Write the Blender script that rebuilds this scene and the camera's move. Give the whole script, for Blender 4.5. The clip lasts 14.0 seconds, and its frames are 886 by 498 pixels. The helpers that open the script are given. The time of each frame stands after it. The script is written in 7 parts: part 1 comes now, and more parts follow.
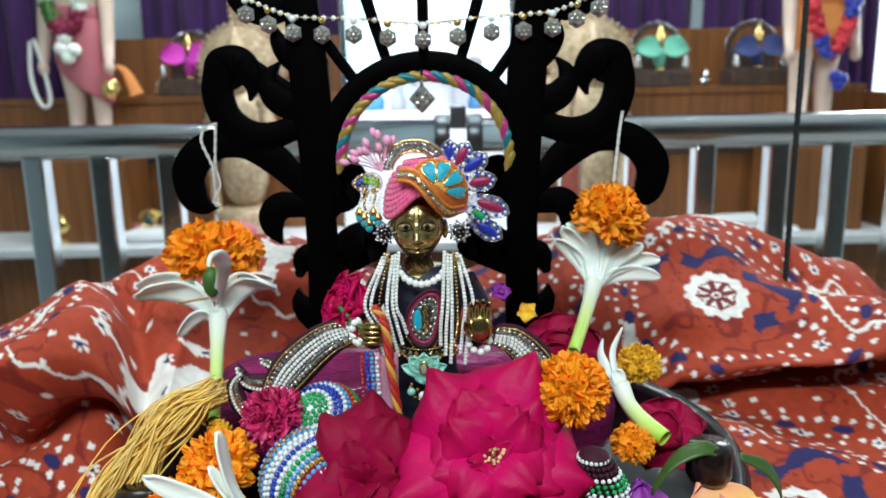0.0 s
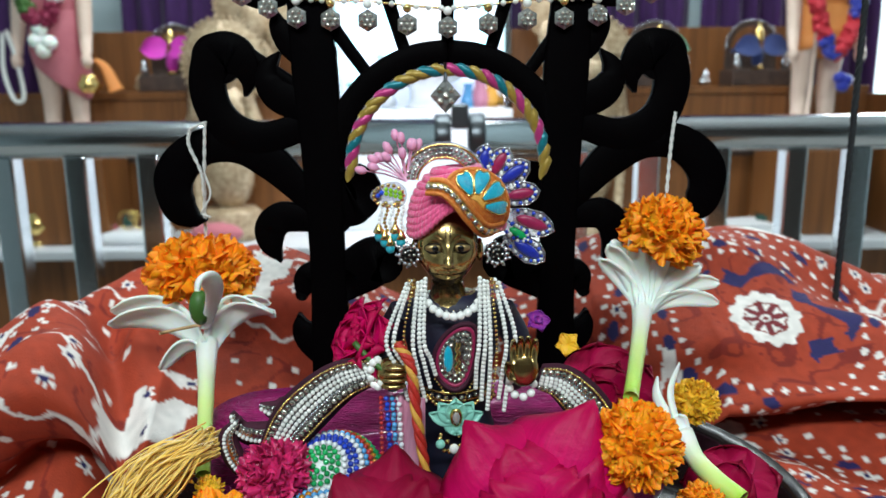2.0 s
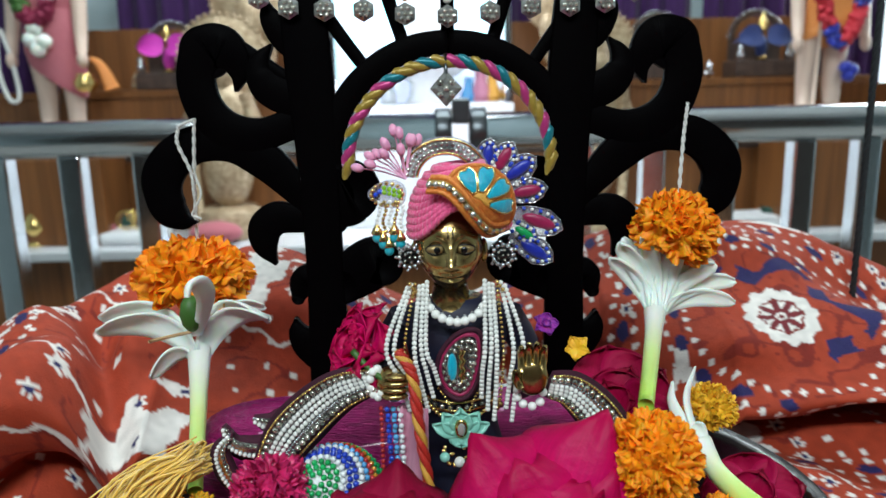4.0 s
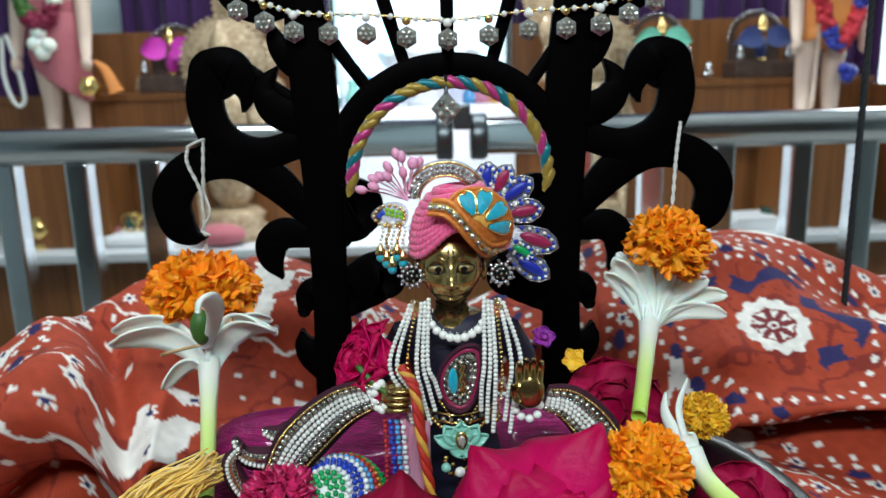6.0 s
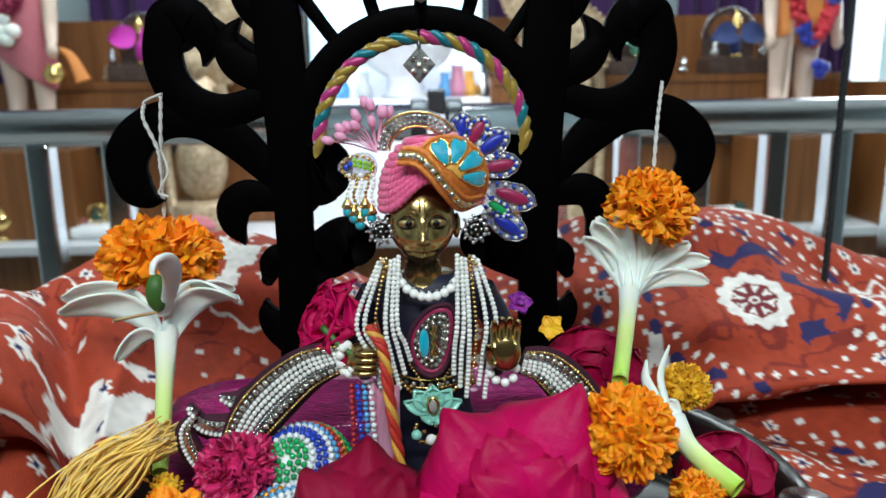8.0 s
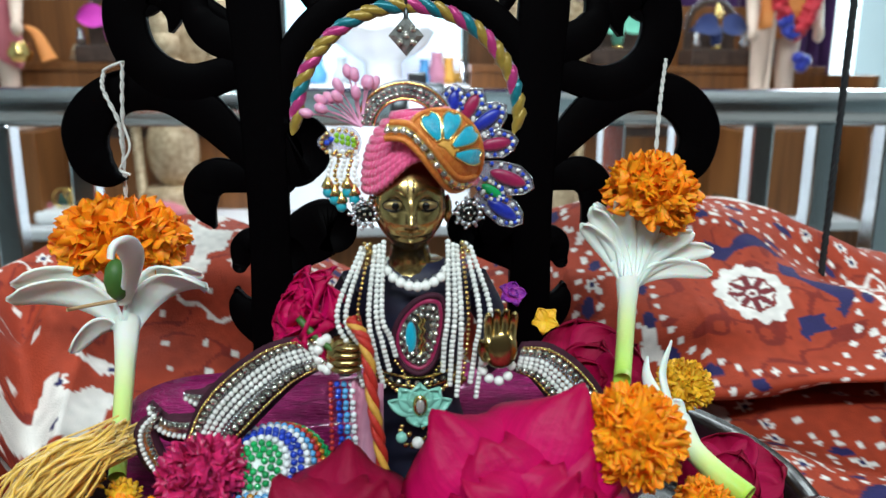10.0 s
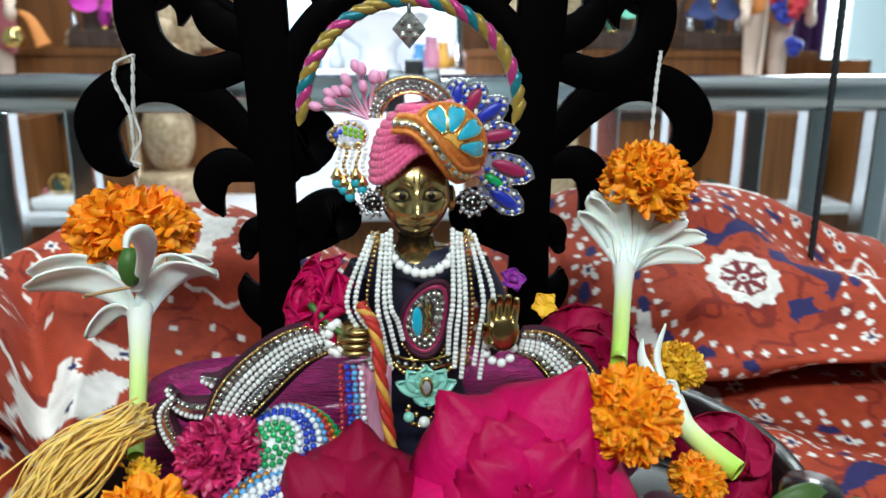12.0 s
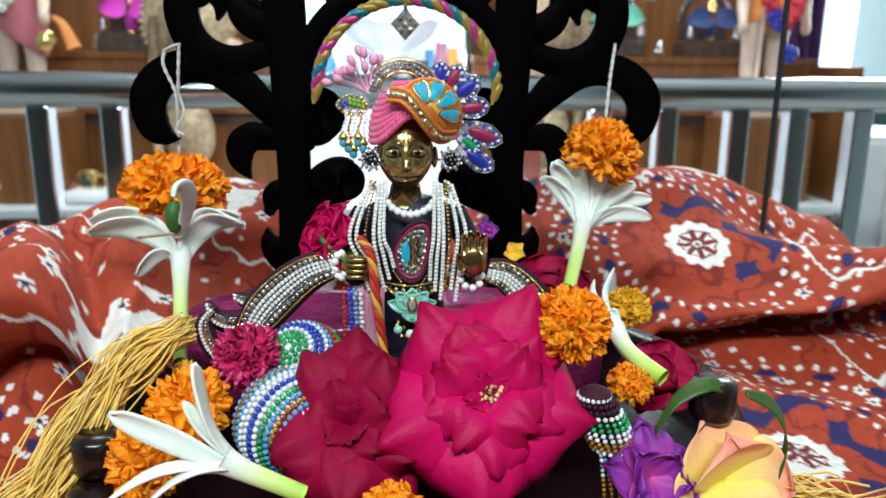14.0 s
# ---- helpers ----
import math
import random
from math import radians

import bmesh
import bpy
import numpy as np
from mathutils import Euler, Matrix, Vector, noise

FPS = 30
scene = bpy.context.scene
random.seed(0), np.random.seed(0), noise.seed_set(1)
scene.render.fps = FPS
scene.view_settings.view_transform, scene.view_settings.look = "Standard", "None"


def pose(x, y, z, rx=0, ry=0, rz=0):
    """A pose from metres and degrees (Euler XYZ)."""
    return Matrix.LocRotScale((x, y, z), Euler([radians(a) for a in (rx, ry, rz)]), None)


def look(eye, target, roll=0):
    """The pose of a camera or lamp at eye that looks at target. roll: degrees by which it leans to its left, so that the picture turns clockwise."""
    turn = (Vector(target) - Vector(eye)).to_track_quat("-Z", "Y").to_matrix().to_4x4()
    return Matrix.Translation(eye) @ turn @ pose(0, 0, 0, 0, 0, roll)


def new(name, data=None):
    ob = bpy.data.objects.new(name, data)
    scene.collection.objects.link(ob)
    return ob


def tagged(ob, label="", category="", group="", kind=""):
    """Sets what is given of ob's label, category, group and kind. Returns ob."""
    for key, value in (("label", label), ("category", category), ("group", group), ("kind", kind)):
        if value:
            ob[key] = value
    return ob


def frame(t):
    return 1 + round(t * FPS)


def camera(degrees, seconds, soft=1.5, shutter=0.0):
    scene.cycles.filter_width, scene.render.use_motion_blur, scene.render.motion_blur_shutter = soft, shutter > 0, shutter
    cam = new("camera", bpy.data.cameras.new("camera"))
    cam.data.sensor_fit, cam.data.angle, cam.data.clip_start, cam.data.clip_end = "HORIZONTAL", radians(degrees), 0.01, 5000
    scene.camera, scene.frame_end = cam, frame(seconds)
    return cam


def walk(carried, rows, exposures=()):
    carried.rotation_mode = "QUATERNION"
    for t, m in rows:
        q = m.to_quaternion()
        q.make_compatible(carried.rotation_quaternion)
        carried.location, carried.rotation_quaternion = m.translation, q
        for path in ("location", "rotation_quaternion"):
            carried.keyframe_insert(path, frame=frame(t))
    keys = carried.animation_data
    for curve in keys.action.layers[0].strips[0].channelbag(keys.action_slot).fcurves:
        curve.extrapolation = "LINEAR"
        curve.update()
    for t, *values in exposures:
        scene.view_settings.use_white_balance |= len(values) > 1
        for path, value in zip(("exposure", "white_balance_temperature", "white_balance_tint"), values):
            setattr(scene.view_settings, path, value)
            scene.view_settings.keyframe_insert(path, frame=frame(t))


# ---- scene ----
cam = camera(60.0, 14.0)
ROWS = [
    (0.0, 0.0002, -0.0626, 1.0137, 78.00, 1.06, -0.10),
    (0.5, -0.0143, -0.0457, 1.0080, 78.76, 0.21, -0.70),
    (1.0, -0.0204, -0.0236, 1.0090, 78.60, 0.34, -1.14),
    (1.5, -0.0247, -0.0063, 1.0121, 78.51, -0.00, -1.71),
    (2.0, -0.0250, 0.0080, 1.0119, 77.90, 0.55, -1.33),
    (2.5, -0.0256, 0.0174, 1.0118, 77.50, 1.10, -1.54),
    (3.0, -0.0261, 0.0312, 1.0064, 77.77, 1.46, -1.52),
    (5.5, -0.0220, 0.0200, 1.0215, 77.17, 0.79, -0.97),
    (6.0, -0.0241, 0.0166, 1.0234, 77.34, 1.40, -1.22),
    (6.5, -0.0259, 0.0135, 1.0166, 76.59, 0.48, -1.22),
    (7.0, -0.0259, 0.0161, 1.0097, 76.93, 0.80, -1.80),
    (7.5, -0.0229, 0.0203, 1.0056, 77.39, 0.83, -2.31),
    (8.0, -0.0225, 0.0321, 0.9979, 77.50, 0.78, -2.98),
    (8.5, -0.0238, 0.0437, 0.9943, 78.02, 0.45, -3.68),
    (9.0, -0.0236, 0.0580, 0.9866, 77.78, 0.03, -3.97),
    (11.5, -0.0333, 0.0621, 0.9941, 75.64, -0.15, -5.42),
    (12.0, -0.0328, 0.0491, 0.9941, 75.59, -0.22, -5.18),
    (12.5, -0.0301, 0.0351, 0.9898, 76.11, -0.22, -5.51),
    (13.0, -0.0275, 0.0154, 0.9880, 76.24, -0.28, -4.91),
    (13.5, -0.0248, -0.0090, 0.9849, 76.15, -0.27, -4.47),
    (14.0, -0.0250, -0.0391, 0.9829, 76.27, -0.55, -4.10),
]
walk(cam, [(t, pose(x, y, z, rx, ry, rz)) for t, x, y, z, rx, ry, rz in ROWS],
     exposures=[(0.0, 0.06), (1.5, 0.0), (3.0, -0.12), (6.5, -0.14), (9.0, 0.0), (11.5, 0.06), (14.0, 0.15)])
cam.data.dof.use_dof, cam.data.dof.focus_distance, cam.data.dof.aperture_fstop = True, 0.37, 11.0

# ---- world and lamps ----
world = bpy.data.worlds.new("world")
scene.world = world
world.use_nodes = True
world.node_tree.nodes["Background"].inputs[0].default_value = (0.75, 0.85, 1.0, 1)
world.node_tree.nodes["Background"].inputs[1].default_value = 0.3
scene.view_settings.exposure = 0.0


def area_lamp(name, at, target, size_x, size_y, watts, colour):
    data = bpy.data.lights.new(name, "AREA")
    data.shape, data.size, data.size_y, data.energy, data.color = "RECTANGLE", size_x, size_y, watts, colour
    ob = new(name, data)
    ob.matrix_basis = look(at, target)
    return ob


# unseen fill added behind the camera to brighten the idol and flowers
area_lamp("front_fill_light", (-0.15, -0.75, 1.95), (-0.05, 0.45, 0.85), 1.2, 0.16, 30, (0.83, 0.97, 1.0))
area_lamp("tube_light_altar", (0.0, 1.35, 2.5), (0.0, 1.9, 0.8), 1.6, 0.25, 34, (0.83, 0.97, 1.0))
area_lamp("niche_light", (-0.05, 1.95, 1.62), (-0.05, 2.2, 1.0), 0.5, 0.12, 4.5, (0.85, 0.9, 1.0))
area_lamp("doorway_daylight", (1.55, 2.38, 1.4), (0.8, 0.4, 0.9), 0.55, 1.2, 24, (0.88, 0.96, 1.0))


# ---- node materials ----
def material(name, colour, rough=0.5, metal=0.0, second=None, scale=60.0, amount=0.5, bump=0.0, bump_scale=300.0, coat=0.0,
             sheen=0.0, sub=0.0, alpha=1.0, transmit=0.0, emit=None, per_piece=0.0, stretch=None, ior=1.45):
    """A surface with two scales of variation in its colour, roughness and relief."""
    mat = bpy.data.materials.new(name)
    mat.use_nodes = True
    nt = mat.node_tree
    bs = nt.nodes["Principled BSDF"]
    bs.inputs["Roughness"].default_value, bs.inputs["Metallic"].default_value = rough, metal
    bs.inputs["Coat Weight"].default_value, bs.inputs["Sheen Weight"].default_value = coat, sheen
    bs.inputs["Subsurface Weight"].default_value, bs.inputs["Alpha"].default_value = sub, alpha
    bs.inputs["Subsurface Scale"].default_value = 0.004
    bs.inputs["Transmission Weight"].default_value, bs.inputs["IOR"].default_value = transmit, ior
    co = nt.nodes.new("ShaderNodeTexCoord")
    src = co.outputs["Object"]
    if stretch:
        mp = nt.nodes.new("ShaderNodeMapping")
        mp.inputs["Scale"].default_value = stretch
        nt.links.new(src, mp.inputs["Vector"])
        src = mp.outputs["Vector"]
    n1 = nt.nodes.new("ShaderNodeTexNoise")
    n1.inputs["Scale"].default_value, n1.inputs["Detail"].default_value = scale, 5
    nt.links.new(src, n1.inputs["Vector"])
    ramp = nt.nodes.new("ShaderNodeValToRGB")
    ramp.color_ramp.elements[0].position, ramp.color_ramp.elements[1].position = 0.5 - 0.25, 0.5 + 0.25
    other = second or tuple(c * 0.7 for c in colour)
    ramp.color_ramp.elements[0].color = (*[a + (b - a) * amount for a, b in zip(colour, other)], 1)
    ramp.color_ramp.elements[1].color = (*colour, 1)
    nt.links.new(n1.outputs["Fac"], ramp.inputs["Fac"])
    out = ramp.outputs["Color"]
    if per_piece:
        info = nt.nodes.new("ShaderNodeNewGeometry")
        hsv = nt.nodes.new("ShaderNodeHueSaturation")
        mul = nt.nodes.new("ShaderNodeMapRange")
        mul.inputs["To Min"].default_value, mul.inputs["To Max"].default_value = 1 - per_piece, 1 + per_piece * 0.6
        nt.links.new(info.outputs["Random Per Island"], mul.inputs["Value"])
        nt.links.new(mul.outputs["Result"], hsv.inputs["Value"])
        nt.links.new(out, hsv.inputs["Color"])
        out = hsv.outputs["Color"]
    nt.links.new(out, bs.inputs["Base Color"])
    if bump:
        n2 = nt.nodes.new("ShaderNodeTexNoise")
        n2.inputs["Scale"].default_value, n2.inputs["Detail"].default_value = bump_scale, 4
        nt.links.new(src, n2.inputs["Vector"])
        bp = nt.nodes.new("ShaderNodeBump")
        bp.inputs["Strength"].default_value, bp.inputs["Distance"].default_value = bump, 0.002
        nt.links.new(n2.outputs["Fac"], bp.inputs["Height"])
        nt.links.new(bp.outputs["Normal"], bs.inputs["Normal"])
    if emit:
        bs.inputs["Emission Color"].default_value, bs.inputs["Emission Strength"].default_value = (*emit[0], 1), emit[1]
    return mat


def wood_material(name, dark, light, along=(1, 1, 6)):
    """Veneer with streaks along its length."""
    mat = material(name, light, rough=0.38, second=dark, scale=3, amount=1.0, stretch=along, bump=0.05, bump_scale=40)
    nt = mat.node_tree
    for node in nt.nodes:
        if node.type == "TEX_NOISE":
            node.inputs["Distortion"].default_value = 0.6
    return mat


M_black = material("black_lacquer", (0.0008, 0.0005, 0.0008), 0.55, second=(0.0015, 0.001, 0.001), scale=40, bump=0.03)
M_black.node_tree.nodes["Principled BSDF"].inputs["Specular IOR Level"].default_value = 0.02
M_tray = material("dark_brown_lacquer", (0.008, 0.004, 0.004), 0.25, second=(0.014, 0.006, 0.005), scale=30, coat=0.15)
M_brass = material("old_brass", (0.44, 0.31, 0.12), 0.22, 0.95, second=(0.26, 0.17, 0.065), scale=160, amount=0.6, bump=0.05)
M_gold = material("bright_gold", (0.85, 0.6, 0.22), 0.22, 1.0, scale=200)
M_silver = material("silver_thread", (0.55, 0.55, 0.57), 0.25, 1.0, scale=400, amount=0.6)
M_steel = material("brushed_steel", (0.70, 0.74, 0.76), 0.13, 1.0, scale=8, amount=0.35, stretch=(1, 30, 30), bump=0.03, bump_scale=60)
M_dark_steel = material("dark_steel", (0.12, 0.13, 0.14), 0.35, 1.0, scale=30)
M_pearl = material("pearl_white", (0.80, 0.79, 0.76), 0.2, 0.0, second=(0.66, 0.64, 0.6), scale=300, coat=0.6, per_piece=0.15)
M_rhine = material("rhinestone", (0.72, 0.70, 0.62), 0.08, 0.75, second=(0.3, 0.28, 0.24), scale=900, amount=1.0, per_piece=0.5, coat=1)
M_marigold = material("marigold_petal", (1.0, 0.34, 0.003), 0.6, second=(1.0, 0.22, 0.001), scale=220, amount=0.8, sub=0.5, per_piece=0.10, bump=0.1)
M_green = material("green_calyx", (0.05, 0.14, 0.02), 0.5, second=(0.03, 0.07, 0.015), scale=120, sub=0.1)
M_leaf = material("dark_leaf", (0.045, 0.10, 0.015), 0.4, second=(0.03, 0.05, 0.01), scale=90, bump=0.2)
M_rose = material("magenta_rose_petal", (0.58, 0.001, 0.075), 0.48, second=(0.44, 0.001, 0.045), scale=45, amount=0.9, sub=0.03, bump=0.25, bump_scale=240)
# crimson taken darker than the petal itself, to stand in for shade
M_dark_rose = material("shaded_crimson_rose_petal", (0.40, 0.001, 0.042), 0.6, second=(0.26, 0.001, 0.022), scale=55, amount=0.9, sub=0.02, bump=0.25)
for petal_mat in (M_rose, M_dark_rose):
    petal_mat.node_tree.nodes["Principled BSDF"].inputs["Specular IOR Level"].default_value = 0.15
M_carnation = material("carnation_petal", (0.66, 0.030, 0.16), 0.38, second=(0.44, 0.008, 0.07), scale=90, amount=0.9, sub=0.1, per_piece=0.3, bump=0.3)
M_white_petal = material("white_petal", (0.86, 0.87, 0.83), 0.4, second=(0.78, 0.81, 0.72), scale=70, amount=0.7, sub=0.25, bump=0.15, bump_scale=150)
M_stamen = material("cream_stamen", (0.75, 0.5, 0.25), 0.6, second=(0.5, 0.2, 0.1), scale=500, per_piece=0.4)
M_thread = material("white_cotton_thread", (0.72, 0.70, 0.66), 0.8, scale=600, bump=0.5, bump_scale=1500)
M_pink = material("pink_cord", (0.88, 0.11, 0.29), 0.45, second=(0.66, 0.05, 0.18), scale=400, amount=0.8, sheen=0.5, bump=0.4, bump_scale=900)
M_pink_bead = material("pale_pink_bead", (0.80, 0.34, 0.52), 0.35, scale=300, coat=0.3, sub=0.1)
M_orange_cord = material("orange_gold_cord", (0.70, 0.26, 0.05), 0.4, 0.3, second=(0.55, 0.12, 0.02), scale=500, amount=1, bump=0.4, bump_scale=1200)
M_turq = material("turquoise_satin", (0.0, 0.42, 0.56), 0.3, second=(0.0, 0.26, 0.42), scale=500, amount=1.0, sheen=0.4, bump=0.3, bump_scale=1500, stretch=(1, 1, 0.2))
M_turq_bead = material("turquoise_bead", (0.02, 0.38, 0.48), 0.25, coat=0.5, scale=300)
M_mint = material("mint_enamel", (0.24, 0.55, 0.45), 0.25, second=(0.18, 0.46, 0.38), scale=150, coat=0.5)
M_lime = material("lime_bead", (0.22, 0.52, 0.02), 0.25, coat=0.5, scale=300)
M_navy = material("navy_satin", (0.006, 0.008, 0.028), 0.6, second=(0.014, 0.004, 0.012), scale=150)
M_royal = material("royal_blue_satin", (0.012, 0.03, 0.42), 0.35, second=(0.006, 0.012, 0.2), scale=400, amount=1, sheen=0.3)
M_blue_bead = material("blue_bead", (0.02, 0.06, 0.5), 0.2, coat=0.5, scale=300, per_piece=0.3)
M_sky_bead = material("sky_blue_bead", (0.10, 0.36, 0.68), 0.25, coat=0.5, scale=300, per_piece=0.2)
M_green_bead = material("green_bead", (0.01, 0.36, 0.10), 0.2, coat=0.5, scale=300, per_piece=0.3)
M_amber_bead = material("amber_bead", (0.5, 0.2, 0.02), 0.2, 0.3, coat=0.5, scale=300, per_piece=0.3)
M_red_bead = material("red_bead", (0.5, 0.03, 0.03), 0.25, coat=0.5, scale=300, per_piece=0.3)
M_white_bead = material("white_bead", (0.78, 0.80, 0.82), 0.2, coat=0.5, scale=300, per_piece=0.12)
M_maroon = material("maroon_velvet", (0.05, 0.003, 0.018), 0.8, second=(0.03, 0.002, 0.01), scale=200, amount=1, bump=0.2)
M_crimson = material("crimson_satin", (0.34, 0.008, 0.07), 0.4, second=(0.22, 0.004, 0.05), scale=400, amount=1, sheen=0.3)
M_satin = material("magenta_satin", (0.50, 0.014, 0.19), 0.28, 0.45, second=(0.17, 0.004, 0.07), scale=90, amount=1, stretch=(1, 1, 7), bump=1.0, bump_scale=230, coat=0.3)
M_pale_pink = material("pale_pink_satin", (0.62, 0.26, 0.36), 0.4, second=(0.46, 0.15, 0.24), scale=90, amount=1, sheen=0.3, stretch=(6, 6, 1))
M_yellow_thread = material("mustard_silk_thread", (0.92, 0.62, 0.12), 0.45, second=(0.80, 0.44, 0.05), scale=300, amount=1, sheen=0.5, per_piece=0.2)
M_red_cord = material("red_silk_cord", (0.52, 0.03, 0.02), 0.45, scale=500, bump=0.4, bump_scale=1200)
M_yellow_cord = material("yellow_silk_cord", (0.72, 0.36, 0.06), 0.45, scale=500, bump=0.4, bump_scale=1200)
M_peach = material("peach_fabric_petal", (0.95, 0.40, 0.20), 0.55, second=(0.95, 0.70, 0.16), scale=30, amount=1, sub=0.2)
M_purple = material("purple_fabric_petal", (0.20, 0.02, 0.26), 0.55, second=(0.4, 0.03, 0.22), scale=60, amount=1, sub=0.1)
M_yellow_petal = material("yellow_petal", (0.82, 0.46, 0.02), 0.55, second=(0.7, 0.3, 0.01), scale=150, amount=0.9, sub=0.15, per_piece=0.25)
M_clear = material("clear_plastic", (0.55, 0.53, 0.62), 0.2, second=(0.4, 0.38, 0.5), scale=120, amount=1, alpha=0.38, coat=0.5)
M_gem = material("clear_crystal", (0.9, 0.86, 0.84), 0.02, second=(0.8, 0.72, 0.7), scale=500, transmit=0.7, coat=1)
M_wood = wood_material("teak_veneer", (0.10, 0.035, 0.010), (0.25, 0.095, 0.028), (22, 3, 0.7))
M_dark_wood = material("dark_carved_wood", (0.085, 0.05, 0.038), 0.5, second=(0.03, 0.018, 0.014), scale=60, amount=1, bump=0.8, bump_scale=90)
M_marble = material("white_marble", (0.76, 0.77, 0.78), 0.25, second=(0.6, 0.62, 0.66), scale=7, amount=0.6)
M_wall = material("pale_blue_wall", (0.50, 0.60, 0.62), 0.8, second=(0.44, 0.54, 0.57), scale=5, amount=0.6, bump=0.1, bump_scale=80)
# for the unseen rear wall: dark to deepen reflections and blacks
M_dark_wall = material("dark_reflection_wall", (0.07, 0.05, 0.04), 0.5, second=(0.04, 0.03, 0.024), scale=5, amount=0.8, bump=0.1, bump_scale=60)
M_ceiling = material("white_ceiling_paint", (0.78, 0.78, 0.76), 0.85, second=(0.72, 0.72, 0.7), scale=4, amount=0.5)
M_floor = material("grey_floor_tile", (0.42, 0.40, 0.38), 0.3, second=(0.34, 0.32, 0.3), scale=9, amount=0.7)
M_curtain = material("purple_curtain", (0.048, 0.007, 0.088), 0.8, second=(0.022, 0.003, 0.042), scale=30, amount=1, sheen=0.1, stretch=(3, 3, 0.5))
M_idol = material("cream_gold_idol", (0.62, 0.48, 0.32), 0.35, 0.2, second=(0.26, 0.16, 0.08), scale=85, amount=1, bump=1.0, bump_scale=150)
M_skin = material("painted_marble_skin", (0.72, 0.54, 0.44), 0.4, second=(0.62, 0.44, 0.35), scale=20, amount=0.6)
M_dhoti = material("rose_pink_cloth", (0.50, 0.14, 0.17), 0.7, second=(0.42, 0.10, 0.13), scale=60, sheen=0.2)
M_saffron = material("saffron_cloth", (0.66, 0.24, 0.06), 0.7, second=(0.55, 0.18, 0.04), scale=60)
M_white_cloth = material("white_cloth", (0.78, 0.78, 0.78), 0.7, second=(0.68, 0.68, 0.7), scale=40)
M_dark_hair = material("dark_paint", (0.02, 0.015, 0.012), 0.5)
M_red_flower = material("red_garland_flower", (0.60, 0.03, 0.05), 0.6, second=(0.45, 0.02, 0.03), scale=200, bump=0.6)
M_wine_flower = material("wine_garland_flower", (0.24, 0.01, 0.05), 0.6, second=(0.16, 0.01, 0.03), scale=200, bump=0.6)
M_green_cloth = material("aqua_green_cloth", (0.14, 0.48, 0.34), 0.6, scale=60, sheen=0.2)
M_hot_pink = material("hot_pink_cloth", (0.60, 0.03, 0.42), 0.6, scale=60, sheen=0.2)
M_navy_cloth = material("dark_blue_cloth", (0.02, 0.04, 0.16), 0.6, scale=60, sheen=0.2)
M_white_plastic = material("white_plastic", (0.78, 0.78, 0.8), 0.35, scale=30)
M_dark_green = material("dark_green_cloth", (0.02, 0.06, 0.045), 0.8, scale=60, bump=0.5)
M_black_rope = material("black_braided_rope", (0.004, 0.006, 0.008), 0.7, second=(0.012, 0.014, 0.016), scale=500, amount=1)
M_glow = material("lit_white_acrylic", (0.8, 0.85, 0.9), 0.4, emit=((0.74, 0.72, 1.0), 0.42), scale=10, amount=0.2)
M_day = material("daylight_outside", (0.9, 0.95, 1.0), 0.9, emit=((0.82, 0.95, 1.0), 1.6), scale=2, amount=0.2)
M_pupil = material("black_enamel", (0.004, 0.004, 0.004), 0.2)
M_eye = material("worn_gilt", (0.34, 0.25, 0.11), 0.32, 0.7, second=(0.24, 0.16, 0.06), scale=400)
M_screen_green = material("green_led", (0.05, 0.6, 0.2), 0.4, emit=((0.1, 1.0, 0.35), 1.6))


def petal_colours(mat, stops, streak=0.25):
    """Colour along a petal from its foot to its tip, with fine lengthwise streaks."""
    nt = mat.node_tree
    bs = nt.nodes["Principled BSDF"]
    uvn = nt.nodes.new("ShaderNodeUVMap")
    sep = nt.nodes.new("ShaderNodeSeparateXYZ")
    ramp = nt.nodes.new("ShaderNodeValToRGB")
    mp = nt.nodes.new("ShaderNodeMapping")
    mp.inputs["Scale"].default_value = (9, 1.2, 1)
    ns = nt.nodes.new("ShaderNodeTexNoise")
    ns.inputs["Scale"].default_value, ns.inputs["Detail"].default_value = 2.5, 4
    mr = nt.nodes.new("ShaderNodeMapRange")
    mr.inputs["To Min"].default_value, mr.inputs["To Max"].default_value = 1 - streak, 1 + streak
    hsv = nt.nodes.new("ShaderNodeHueSaturation")
    while len(ramp.color_ramp.elements) < len(stops):
        ramp.color_ramp.elements.new(0.5)
    for e, (p, c) in zip(ramp.color_ramp.elements, stops):
        e.position, e.color = p, (*c, 1)
    nt.links.new(uvn.outputs["UV"], sep.inputs[0])
    nt.links.new(uvn.outputs["UV"], mp.inputs["Vector"])
    nt.links.new(mp.outputs["Vector"], ns.inputs["Vector"])
    nt.links.new(ns.outputs["Fac"], mr.inputs["Value"])
    nt.links.new(sep.outputs["Y"], ramp.inputs["Fac"])
    nt.links.new(ramp.outputs["Color"], hsv.inputs["Color"])
    nt.links.new(mr.outputs["Result"], hsv.inputs["Value"])
    nt.links.new(hsv.outputs["Color"], bs.inputs["Base Color"])


